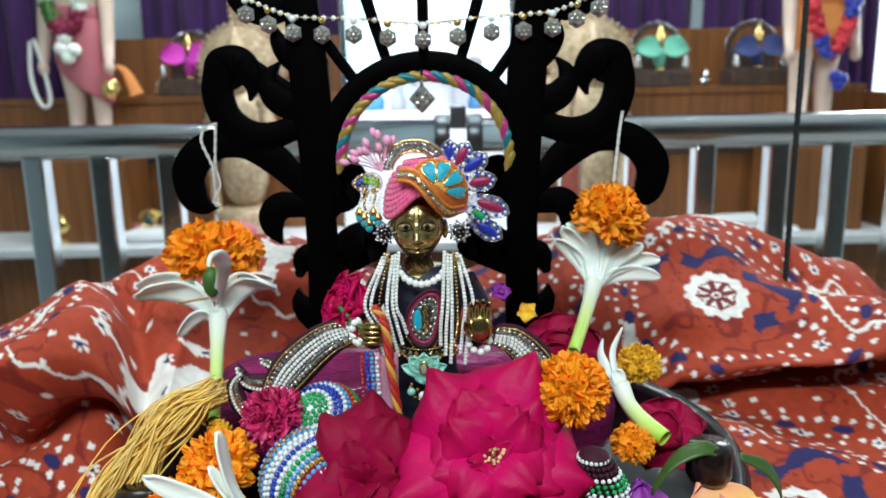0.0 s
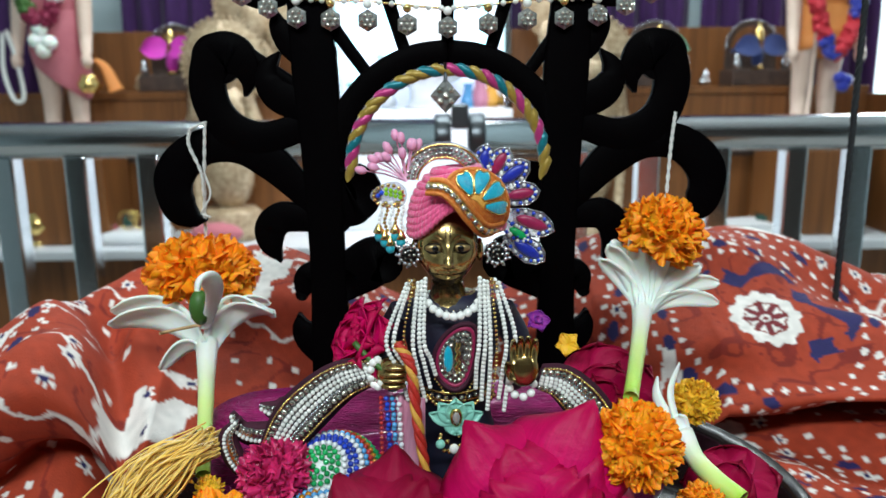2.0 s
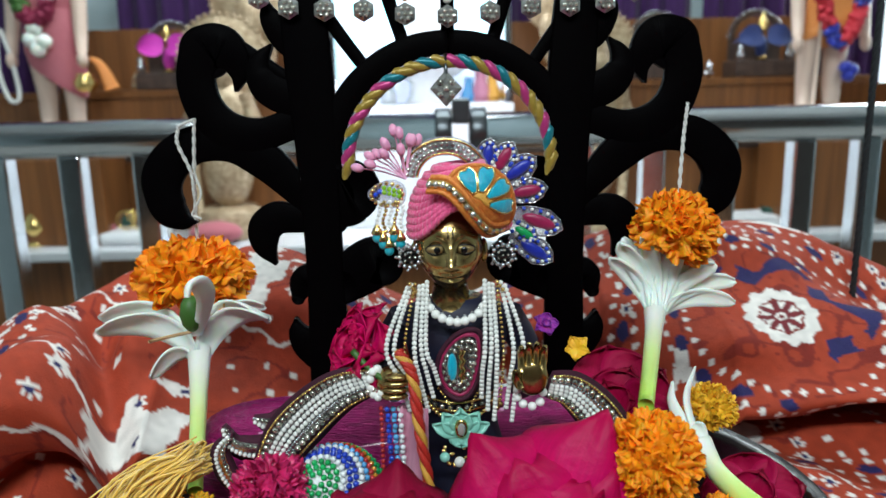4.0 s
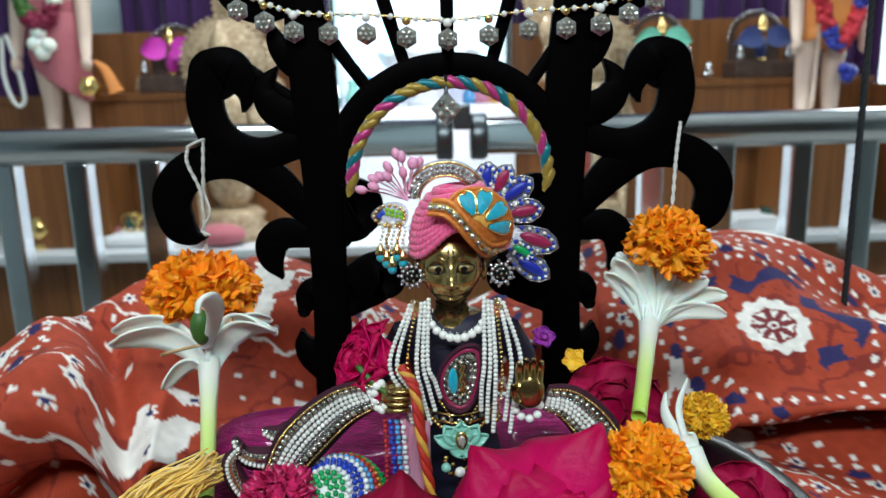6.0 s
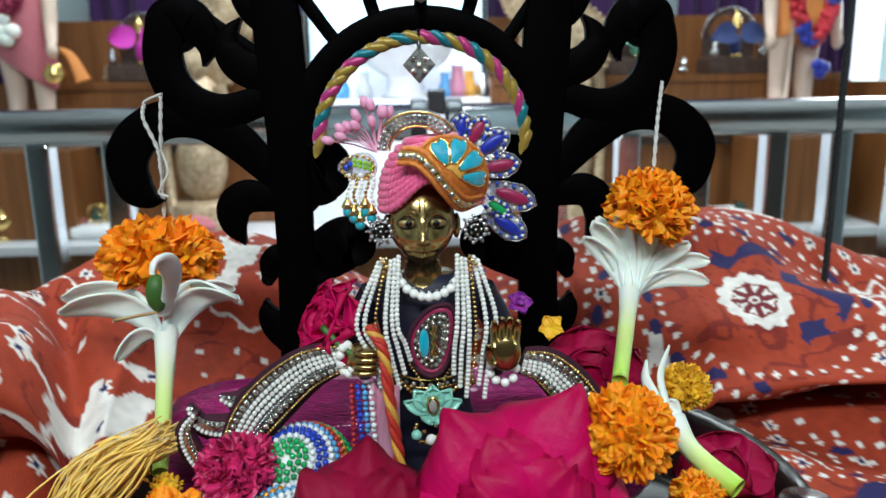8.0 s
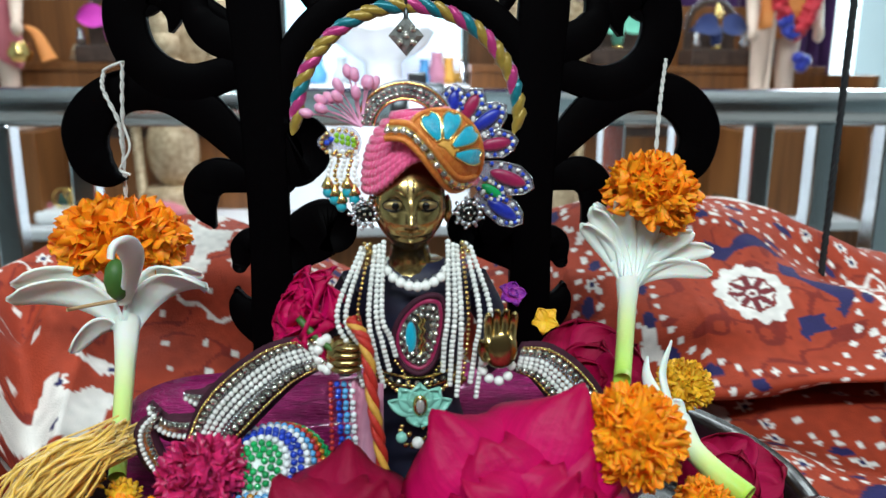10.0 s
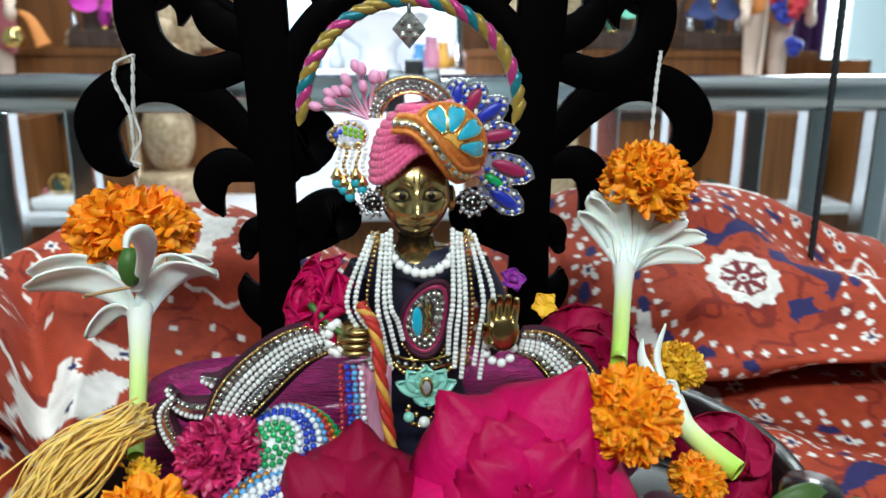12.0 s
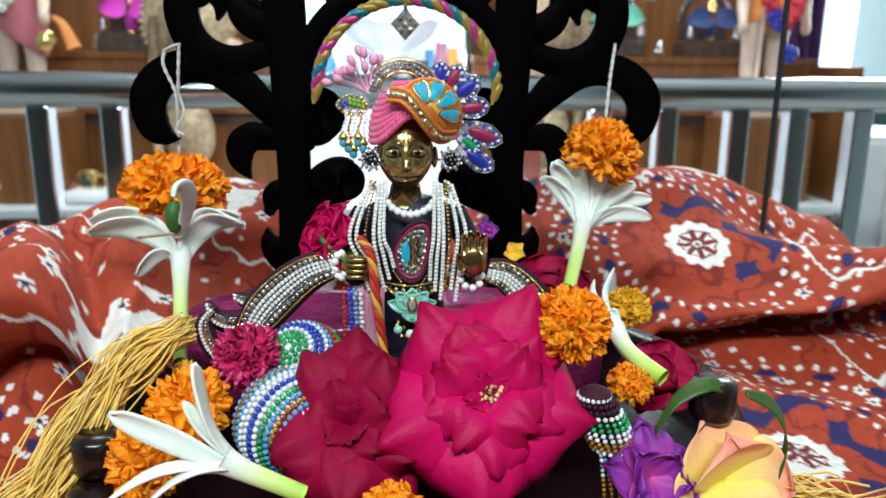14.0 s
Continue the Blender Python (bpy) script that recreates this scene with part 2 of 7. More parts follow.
petal_colours(M_rose, [(0.0, (0.85, 0.40, 0.55)), (0.18, (0.74, 0.08, 0.28)), (0.45, (0.56, 0.003, 0.105)), (1.0, (0.36, 0.001, 0.045))])
# the dark rose's stops carry painted shade besides the crimson
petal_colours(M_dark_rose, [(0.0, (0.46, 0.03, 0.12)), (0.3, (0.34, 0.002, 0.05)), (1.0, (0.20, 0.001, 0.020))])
petal_colours(M_peach, [(0.0, (0.92, 0.72, 0.08)), (0.45, (0.95, 0.62, 0.22)), (0.8, (0.95, 0.42, 0.24)), (1.0, (0.92, 0.28, 0.20))], 0.1)
petal_colours(M_purple, [(0.0, (0.6, 0.08, 0.3)), (0.5, (0.28, 0.02, 0.30)), (1.0, (0.16, 0.01, 0.24))], 0.3)


# ---- building helpers ----
BASE = {}


def thing(name, at, label, category, group="", kind=""):
    ob = new(name)
    ob.location = at
    ob.empty_display_size = 0.02
    BASE[ob.name] = Vector(at)
    return tagged(ob, label, category, group, kind)


def mesh_of(name, bm, mats, smooth=True):
    me = bpy.data.meshes.new(name)
    bm.normal_update()
    bm.to_mesh(me)
    bm.free()
    for m in mats if isinstance(mats, (list, tuple)) else [mats]:
        me.materials.append(m)
    if smooth:
        me.polygons.foreach_set("use_smooth", [True] * len(me.polygons))
    return me


def part(name, bm, mats, parent, label="", smooth=True):
    """Links a bmesh, given in world places, as one mesh object under a thing or a part."""
    base = BASE[parent.name]
    bmesh.ops.translate(bm, verts=bm.verts, vec=-base)
    ob = new(name, mesh_of(name, bm, mats, smooth))
    ob.parent = parent
    if name.startswith(("bead_", "strand", "seed_", "rhinestone", "stone_cluster", "gold_dangle", "centre_stone", "bell_")):
        ob["kind"] = "stuff"
    BASE[ob.name] = base
    return tagged(ob, label)


def single(name, bm, mats, label, category, group="", kind="", smooth=True, at=None):
    """A thing that is one mesh."""
    base = Vector(at) if at is not None else Vector((0, 0, 0))
    bmesh.ops.translate(bm, verts=bm.verts, vec=-base)
    ob = new(name, mesh_of(name, bm, mats, smooth))
    ob.location = base
    BASE[ob.name] = base
    return tagged(ob, label, category, group, kind)


def box(bm, lo, hi, bevel=0.0, m=None):
    made = bmesh.ops.create_cube(bm, size=1.0)
    verts = made["verts"]
    lo, hi = Vector(lo), Vector(hi)
    for v in verts:
        v.co = Vector([(a + b) / 2 + c * (b - a) for a, b, c in zip(lo, hi, v.co)])
    if bevel:
        edges = list({e for v in verts for e in v.link_edges})
        made = bmesh.ops.bevel(bm, geom=edges, offset=bevel, segments=2, profile=0.6, affect="EDGES")
        verts = made["verts"]
    if m is not None:
        bmesh.ops.transform(bm, matrix=m, verts=verts)
    return bm


def grid_faces(bm, rows, close_u=False, close_v=False, mat=0):
    """Faces between rows of vertices."""
    n, k = len(rows), len(rows[0])
    for a in range(n if close_u else n - 1):
        for b in range(k if close_v else k - 1):
            f = bm.faces.new((rows[a][b], rows[a][(b + 1) % k], rows[(a + 1) % n][(b + 1) % k], rows[(a + 1) % n][b]))
            f.material_index = mat


def tube(bm, pts, radii, seg=8, cap=True, mat=0, flat=1.0):
    """A tube along points, with a radius at each."""
    pts = [Vector(p) for p in pts]
    if not isinstance(radii, (list, tuple)):
        radii = [radii] * len(pts)
    rows, side = [], None
    for i, p in enumerate(pts):
        d = (pts[min(i + 1, len(pts) - 1)] - pts[max(i - 1, 0)]).normalized()
        if side is None:
            side = d.orthogonal().normalized()
        side = (side - d * side.dot(d)).normalized()
        up = d.cross(side)
        rows.append([bm.verts.new(p + radii[i] * (math.cos(a) * side + flat * math.sin(a) * up)) for a in (2 * math.pi * k / seg for k in range(seg))])
    grid_faces(bm, rows, close_v=True, mat=mat)
    if cap:
        for row, flip in ((rows[0], 1), (rows[-1], 0)):
            f = bm.faces.new(row[::-1] if not flip else row)
            f.material_index = mat
    return bm


def spline(ctrl, n):
    """n points on a smooth curve through the control points (any width of row)."""
    c = [np.array(p, float) for p in ctrl]
    c = [2 * c[0] - c[1], *c, 2 * c[-1] - c[-2]]
    out = []
    for i in range(n):
        s = i / (n - 1) * (len(c) - 3)
        k = min(int(s), len(c) - 4)
        u = s - k
        a, b, d, e = c[k : k + 4]
        out.append(0.5 * (2 * b + (d - a) * u + (2 * a - 5 * b + 4 * d - e) * u * u + (3 * b - a - 3 * d + e) * u ** 3))
    return out


def lathe(bm, profile, at=(0, 0, 0), seg=20, mat=0, m=None):
    """A turned form from (radius, height) pairs."""
    at = Vector(at)
    rows = []
    for r, h in profile:
        rows.append([bm.verts.new((m if m is not None else Matrix()) @ (at + Vector((max(r, 1e-5) * math.cos(2 * math.pi * k / seg), max(r, 1e-5) * math.sin(2 * math.pi * k / seg), h)))) for k in range(seg)])
    grid_faces(bm, rows, close_v=True, mat=mat)
    return bm


def ball(bm, at, r, sub=1, scale=(1, 1, 1), mat=0, m=None):
    made = bmesh.ops.create_icosphere(bm, subdivisions=sub, radius=1.0)
    for v in made["verts"]:
        p = Vector([r * c * s for c, s in zip(v.co, scale)])
        v.co = Vector(at) + (m @ p if m is not None else p)
    if mat:
        for f in {f for v in made["verts"] for f in v.link_faces}:
            f.material_index = mat
    return bm


UNIT = []


def beads(bm, places, r, mat=0):
    """Many small beads, quickly."""
    if not UNIT:
        tmp = bmesh.new()
        bmesh.ops.create_icosphere(tmp, subdivisions=1, radius=1.0)
        UNIT.append(([v.co.copy() for v in tmp.verts], [[v.index for v in f.verts] for f in tmp.faces]))
        tmp.free()
    vs, fs = UNIT[0]
    for k, p in enumerate(places):
        rr = r[k] if isinstance(r, (list, tuple)) else r
        made = [bm.verts.new(Vector(p) + rr * v) for v in vs]
        for f in fs:
            bm.faces.new([made[i] for i in f]).material_index = mat
    return bm


def along(ctrl, step):
    """Evenly spaced points on a smooth curve."""
    fine = [Vector(p[:3]) for p in spline(ctrl, 200)]
    out, left = [fine[0]], step
    for a, b in zip(fine, fine[1:]):
        d = (b - a).length
        while d >= left > 0:
            a = a + (b - a) * (left / d)
            d -= left
            left = step
            out.append(a.copy())
        left -= d
    return out


def petal(bm, length, width, m, cup=0.3, curl=0.3, ruffle=0.0, nu=9, nv=7, point=0.7, waves=3, seed=0, mat=0, blunt=False, tip=0.0):
    """One curved petal: from its foot along +y, its upper face to +z. cup: the sides rise; curl: the tip bends back."""
    rnd = random.Random(seed)
    ph = rnd.uniform(0, 6.28)
    uv = bm.loops.layers.uv.verify()
    place = {}
    rows = []
    for i in range(nu):
        s = i / (nu - 1)
        w = width * (math.sin(math.pi * min(1, 0.06 + 0.94 * s) ** point) ** 0.62 if s < 1 else 0.02)
        if blunt:
            w = width * (0.32 + 0.68 * s ** 0.8) * (1 if s < 0.8 else math.sqrt(max(0.25, 1 - ((s - 0.8) / 0.22) ** 2)))
        row = []
        for j in range(nv):
            q = 2 * j / (nv - 1) - 1
            x = w * q * 0.5
            z = cup * width * q * q * 0.5 * (0.4 + s) + ruffle * length * s * s * math.sin(waves * 3.1 * q + ph) - curl * length * s ** 3 * 0.6
            y = length * (s - 0.12 * s * s * q * q - (0.34 * s * s * q ** 4 if blunt else 0)) - curl * length * 0.2 * s ** 3
            if tip:
                # a broad blade whose rolled edges leave one sharp point at the end
                w2 = width * (0.30 + 0.70 * math.sin(math.pi * min(1, 0.5 * s / 0.62)) ** 0.9) if s < 0.62 else width * (1 - 0.50 * ((s - 0.62) / 0.38) ** 1.8)
                x = w2 * q * 0.5
                y = length * (s * (1 - tip * abs(q) ** 1.15 * s * s) - curl * 0.15 * s ** 3)
                z -= tip * 0.55 * width * abs(q) ** 3 * s * s
            row.append(bm.verts.new(m @ Vector((x, y, z + 0.35 * length * s * (1 - s)))))
            place[row[-1]] = (q, s)
        rows.append(row)
    grid_faces(bm, rows, mat=mat)
    for row in rows[:-1]:
        for v in row:
            for f in v.link_faces:
                for lp in f.loops:
                    lp[uv].uv = place[lp.vert]
    return bm


# ---- the room ----
def slab(name, lo, hi, mat, label, category, bevel=0.0):
    return single(name, box(bmesh.new(), lo, hi, bevel), mat, label, category, kind="structure", smooth=False)


slab("floor", (-1.9, -1.6, -0.1), (2.2, 4.0, 0.0), M_floor, "grey polished floor tiles", "floor")
slab("ceiling", (-1.9, -1.6, 2.7), (2.2, 4.0, 2.8), M_ceiling, "plain white painted ceiling", "ceiling")
slab("wall_west", (-2.0, -1.6, 0), (-1.9, 4.0, 2.7), M_wall, "pale blue painted side wall", "wall")
slab("wall_east", (2.2, -1.6, 0), (2.3, 4.0, 2.7), M_wall, "pale blue painted side wall", "wall")
# unseen wall behind the camera, kept dark for the steel to reflect
slab("wall_south", (-1.9, -1.7, 0), (2.2, -1.6, 2.7), M_dark_wall, "unseen dark brown rear wall, added to darken reflections", "wall")
# the wall behind the altar, with a doorway through it
bm = bmesh.new()
box(bm, (-1.9, 2.45, 0), (1.24, 2.57, 2.7))
box(bm, (1.24, 2.45, 2.25), (2.0, 2.57, 2.7))
box(bm, (2.0, 2.45, 0), (2.2, 2.57, 2.7))
single("wall_north", bm, M_wall, "pale blue altar wall with an open doorway", "wall", kind="structure", smooth=False)
slab("backdrop", (0.9, 3.6, 0.0), (2.2, 3.65, 2.7), M_day, "bright white daylight beyond the doorway", "backdrop")


def curtain(name, x0, x1, y, z0, z1, folds, seed):
    """A hanging curtain with uneven vertical folds."""
    rnd = random.Random(seed)
    ph = [rnd.uniform(0, 6.28) for _ in range(3)]
    bm = bmesh.new()
    n = int(folds * 12)
    cols = []
    for a in range(n + 1):
        s = a / n
        d = 0.022 * math.sin(2 * math.pi * folds * s + ph[0]) + 0.012 * math.sin(2 * math.pi * folds * 0.43 * s + ph[1])
        cols.append([bm.verts.new((x0 + (x1 - x0) * s + 0.01 * math.sin(5 * t + ph[2]), y + d * (0.6 + 0.5 * t), z1 + (z0 - z1) * t)) for t in (k / 8 for k in range(9))])
    grid_faces(bm, cols)
    ob = single(name, bm, M_curtain, "dark purple pleated curtain behind the altar", "curtain", group="altar curtains")
    mod = ob.modifiers.new("cloth_thickness", "SOLIDIFY")
    mod.thickness = 0.003
    return ob


curtain("curtain", -1.5, -1.0, 2.12, 0.02, 2.3, 7, 1)
curtain("curtain", -0.905, -0.30, 2.36, 0.02, 2.3, 8, 2)
curtain("curtain", 0.20, 0.775, 2.36, 0.02, 2.3, 8, 3)
curtain("curtain", 0.815, 1.12, 2.36, 0.02, 2.3, 5, 4)
curtain("curtain", 1.02, 1.205, 2.16, 0.02, 2.3, 4, 5)


# ---- stepped altar of veneered boards ----
altar = thing("altar_unit", (0, 2.1, 0), "stepped teak veneer altar with wood grain", "altar")
for nm, lo, hi in (("back_panel", (-1.25, 2.22, 0.9), (-0.27, 2.245, 1.162)), ("back_panel", (0.2, 2.22, 0.9), (1.14, 2.245, 1.162)),
                   ("ledge", (-1.25, 2.0, 0.982), (-0.27, 2.219, 1.0)), ("ledge", (0.2, 2.0, 0.982), (1.12, 2.219, 1.0)), ("front_panel", (-1.25, 2.004, 0.846), (-0.27, 2.022, 0.9815)), ("front_panel", (0.2, 2.004, 0.846), (1.12, 2.022, 0.9815)),
                   ("lower_panel", (-1.25, 2.03, 0.30), (1.12, 2.05, 0.82)), ("base_panel", (-1.25, 1.80, 0.0), (1.12, 1.82, 0.615)),
                   ("side_panel", (1.121, 1.80, 0.0), (1.135, 2.219, 0.98))):
    part(nm, box(bmesh.new(), lo, hi, 0.002), M_wood, altar, smooth=False)
single("marble_shelf", box(bmesh.new(), (-1.25, 1.78, 0.616), (1.12, 2.028, 0.640), 0.004), M_marble, "white marble shelf slab along the altar front", "shelf", smooth=False)
bm = box(bmesh.new(), (-1.25, 2.024, 0.821), (1.12, 2.2, 0.845), 0.002)
single("middle_shelf", bm, M_dark_wood, "dark open shelf board under the altar ledge", "shelf", smooth=False)

# ---- lit niche in the middle of the altar ----
niche = thing("altar_niche", (-0.05, 2.2, 0.9), "bright white lit shrine niche of acrylic", "shrine")
part("back_panel", box(bmesh.new(), (-0.268, 2.24, 0.9), (0.198, 2.26, 1.7)), M_glow, niche, "glowing white back panel", smooth=False)
for x in (-0.268, 0.182):
    part("side_post", box(bmesh.new(), (x, 2.05, 0.951), (x + 0.016, 2.239, 1.7), 0.003), M_steel, niche, smooth=False)
bm = bmesh.new()
for k in range(5):
    tube(bm, [(-0.22 + 0.09 * k, 2.225, 1.02), (-0.22 + 0.09 * k, 2.225, 1.5)], 0.008, 10)
part("light_strip", bm, material("aqua_light_strip", (0.4, 0.8, 0.8), 0.3, emit=((0.35, 0.9, 0.9), 1.5)), niche, "aqua vertical light strips")
part("platform", box(bmesh.new(), (-0.25, 2.001, 0.925), (0.182, 2.2, 0.950), 0.006), M_marble, niche, "white platform", smooth=False)
part("front_panel", box(bmesh.new(), (-0.268, 1.985, 0.641), (0.198, 2.0, 0.951), 0.003), M_marble, niche, "white marble front panel", smooth=False)
# added fill, no real fitting: brightens the marble front panel
area_lamp("front_panel_fill", (-0.035, 1.80, 0.99), (-0.035, 2.0, 0.8), 0.4, 0.03, 1.0, (0.85, 0.88, 1.0))
# pedestal dish and the white covered figure on it
bm = bmesh.new()
lathe(bm, [(0.0, 0.951), (0.062, 0.951), (0.060, 0.960), (0.050, 0.970), (0.048, 1.000), (0.055, 1.012), (0.085, 1.028), (0.115, 1.050), (0.134, 1.080), (0.138, 1.086), (0.130, 1.086), (0.10, 1.062), (0.0, 1.05)], (-0.015, 2.10, 0), 40)
for v in bm.verts:
    d = Vector((v.co.x + 0.015, v.co.y - 2.10))
    if v.co.z > 1.01:
        v.co.z += 0.006 * math.cos(9 * math.atan2(d.y, d.x)) * min(1, d.length / 0.13)
single("pedestal_dish", bm, M_marble, "white carved lotus dish on a pedestal in the lit niche", "dish")
bm = bmesh.new()
lathe(bm, [(0.0, 1.052), (0.075, 1.060), (0.07, 1.10), (0.05, 1.17), (0.045, 1.24), (0.0, 1.30)], (-0.015, 2.10, 0), 24)
single("draped_figure", bm, M_white_cloth, "small white draped altar figure", "statue")
for x, s, mt in ((0.128, 0.85, M_pale_pink), (-0.19, 0.8, M_sky_bead), (-0.125, 0.7, M_marble), (0.095, 0.65, M_sky_bead), (0.160, 0.7, M_yellow_cord), (-0.225, 0.7, M_mint)):
    bm = lathe(bmesh.new(), [(0, 0), (0.03 * s, 0), (0.034 * s, 0.03 * s), (0.02 * s, 0.06 * s), (0.018 * s, 0.085 * s), (0.023 * s, 0.098 * s), (0.0, 0.098 * s)], (x, 2.17, 0.951), 16)
    single("incense_pot", bm, mt, "small rounded pot beside the pedestal", "pot", group="niche pots")


# ---- steel rail ----
rail = thing("steel_railing", (0, 1.15, 0), "brushed stainless steel barrier railing with square balusters", "railing")
bm = bmesh.new()
for x0, x1 in ((-1.7, 0.005), (0.045, 2.1)):
    tube(bm, [(x0 + (x1 - x0) * k / 6, 1.15, 0.937) for k in range(7)], 0.0265, 32)
part("top_rail", bm, M_steel, rail)
for x in [-1.27 + 0.105 * k for k in range(10)] + [0.20, 0.305, 0.41, 0.525, 0.621, 0.726, 0.83, 0.935, 1.04]:
    if -0.33 < x < 0.12:
        continue
    part("baluster", box(bmesh.new(), (x - 0.016, 1.134, 0.0), (x + 0.016, 1.166, 0.914), 0.003), M_steel, rail, smooth=False)
for x in (0.0, 0.05):
    bm = lathe(bmesh.new(), [(0, -0.012), (0.032, -0.012), (0.034, -0.008), (0.034, 0.008), (0.032, 0.012), (0, 0.012)], (0, 0, 0), 20, m=Matrix.Translation((x, 1.15, 0.937)) @ pose(0, 0, 0, 0, 90, 0))
    part("coupling", bm, M_dark_steel, rail, "dark pipe coupling")
part("coupling_bolt", box(bmesh.new(), (0.012, 1.10, 0.95), (0.036, 1.125, 0.985), 0.003), M_dark_steel, rail, smooth=False)


# ---- large statues beside the altar (each one plain mesh) ----
def statue(name, x, y, z, lean, lower, label):
    bm = bmesh.new()
    T = lambda px, py, pz: (x + px, y + py, z + pz)
    for s in (-1, 1):
        tube(bm, [T(0.034 * s, 0.0, 0.0), T(0.032 * s, 0.006, 0.09), T(0.033 * s, -0.004, 0.19), T(0.026 * s, 0.0, 0.24)], [0.018, 0.023, 0.030, 0.036], 12)
        ball(bm, T(0.036 * s, -0.02, 0.0), 0.022, 2, (0.8, 1.5, 0.6))
    for p, w in (((0, 0, 0.22), 0.062), ((0, 0, 0.30), 0.060)):
        ball(bm, T(*p), w, 3, (1, 0.72, 0.9), mat=1)
    hem = 0.13 if lean > 0.5 else 0.20
    rows = [(0.060, hem), (0.066, hem + 0.03), (0.064, 0.23), (0.060, 0.29), (0.05, 0.292)]
    ring = []
    for r, h in rows:
        ring.append([bm.verts.new(T(r * math.cos(a) * 1.05, r * math.sin(a) * 0.8, h - (0.045 * lean * math.cos(a) if h < hem + 0.04 else 0))) for a in (2 * math.pi * k / 24 for k in range(24))])
    grid_faces(bm, ring, close_v=True, mat=1)
    for p, q, w in (((0, 0, 0.33), (1, 0.7, 1.3), 0.056), ((0, 0, 0.41), (1.25, 0.7, 1.0), 0.06), ((0, -0.01, 0.545), (0.8, 0.9, 1.15), 0.05)):
        ball(bm, T(*p), w, 3, q)
    for s in (-1, 1):
        tube(bm, [T(0.062 * s, 0, 0.44), T(0.074 * s, -0.01, 0.34), T(0.078 * s, -0.03, 0.24), T(0.080 * s, -0.04, 0.19)], [0.024, 0.02, 0.016, 0.012], 10)
        ball(bm, T(0.081 * s, -0.045, 0.175), 0.016, 2, (0.8, 1, 1.3))
    box(bm, T(-0.09, -0.07, -0.05), T(0.09, 0.07, -0.012), 0.006)
    return single(name, bm, [M_skin, lower], label, "statue", group="altar statues", at=(x, y, z - 0.05))


statue("tall_statue", -0.90, 1.93, 0.90, 1.0, M_dhoti, "painted marble statue in a rose-pink wrapped cloth")
statue("tall_statue", 0.94, 1.93, 0.90, -0.4, M_saffron, "painted marble statue in a saffron wrapped cloth")
for x in (-0.90, 0.94):
    single("statue_plinth", box(bmesh.new(), (x - 0.11, 1.84, 0.641), (x + 0.11, 2.0, 0.849), 0.004), M_wood, "teak veneer block under a statue", "plinth", group="statue plinths", smooth=False)


def garland(ctrl, r, mats, spacing, label, seed):
    rnd = random.Random(seed)
    bm = bmesh.new()
    for k, p in enumerate(along(ctrl, spacing)):
        for _ in range(7):
            o = Vector((rnd.gauss(0, 1), rnd.gauss(0, 1), rnd.gauss(0, 1))).normalized() * r * 0.5
            ball(bm, p + o, r * rnd.uniform(0.5, 0.7), 1, mat=(k // 3) % len(mats))
    return single("flower_garland", bm, mats, label, "garland", group="statue garlands")


garland([(-0.965, 1.87, 1.36), (-0.945, 1.865, 1.22), (-0.91, 1.86, 1.16), (-0.87, 1.865, 1.21), (-0.84, 1.87, 1.36)], 0.021, [M_wine_flower, M_wine_flower, M_white_petal, M_green], 0.016, "wine, white and green flower garland on the statue", 3)
garland([(0.885, 1.87, 1.34), (0.90, 1.865, 1.18), (0.945, 1.86, 1.075), (0.99, 1.865, 1.15), (1.01, 1.87, 1.34)], 0.021, [M_red_flower, M_red_flower, M_royal], 0.016, "red and blue flower garland on the statue", 4)
bm = bmesh.new()
for p in ((-0.91, 1.86, 1.145), (-0.92, 1.86, 1.12), (-0.89, 1.86, 1.115), (-0.905, 1.86, 1.098)):
    ball(bm, p, 0.018, 2)
single("flower_pompom", bm, M_white_petal, "white flower cluster hanging from the garland", "flowers")
bm = bmesh.new()
for p in ((0.965, 1.86, 1.018), (0.98, 1.86, 1.012), (0.972, 1.86, 1.00)):
    ball(bm, p, 0.016, 2)
single("flower_pompom", bm, M_royal, "blue flower cluster hanging from the garland", "flowers")
single("prayer_bead_string", tube(bmesh.new(), [Vector(p) for p in spline([(-1.005, 1.88, 1.14), (-1.012, 1.88, 1.05), (-0.995, 1.88, 0.985), (-0.972, 1.88, 0.995), (-0.98, 1.88, 1.08), (-0.995, 1.88, 1.145)], 40)], 0.0055, 8), M_pearl, "white prayer bead string hanging by the statue", "beads")
bm = lathe(bmesh.new(), [(0, 0), (0.016, 0.0), (0.026, 0.014), (0.027, 0.024), (0.018, 0.036), (0.021, 0.042), (0.0, 0.042)], (-0.818, 1.885, 1.0), 20)
single("brass_pot", bm, M_gold, "small round brass water pot held by the statue", "pot")
bm = bmesh.new()
tube(bm, [Vector(p) for p in spline([(-0.825, 1.94, 1.08), (-0.802, 1.945, 1.06), (-0.78, 1.945, 1.005)], 12)], [0.006 + 0.0012 * k for k in range(12)], 10, flat=0.5)
single("saffron_bag", bm, M_saffron, "small saffron cloth bag by the statue", "bag")
single("walking_staff", tube(bmesh.new(), [(0.905, 1.87, 1.16), (0.90, 1.868, 1.0), (0.898, 1.87, 0.93)], 0.0045, 8), M_skin, "thin pale staff held by the statue", "staff")


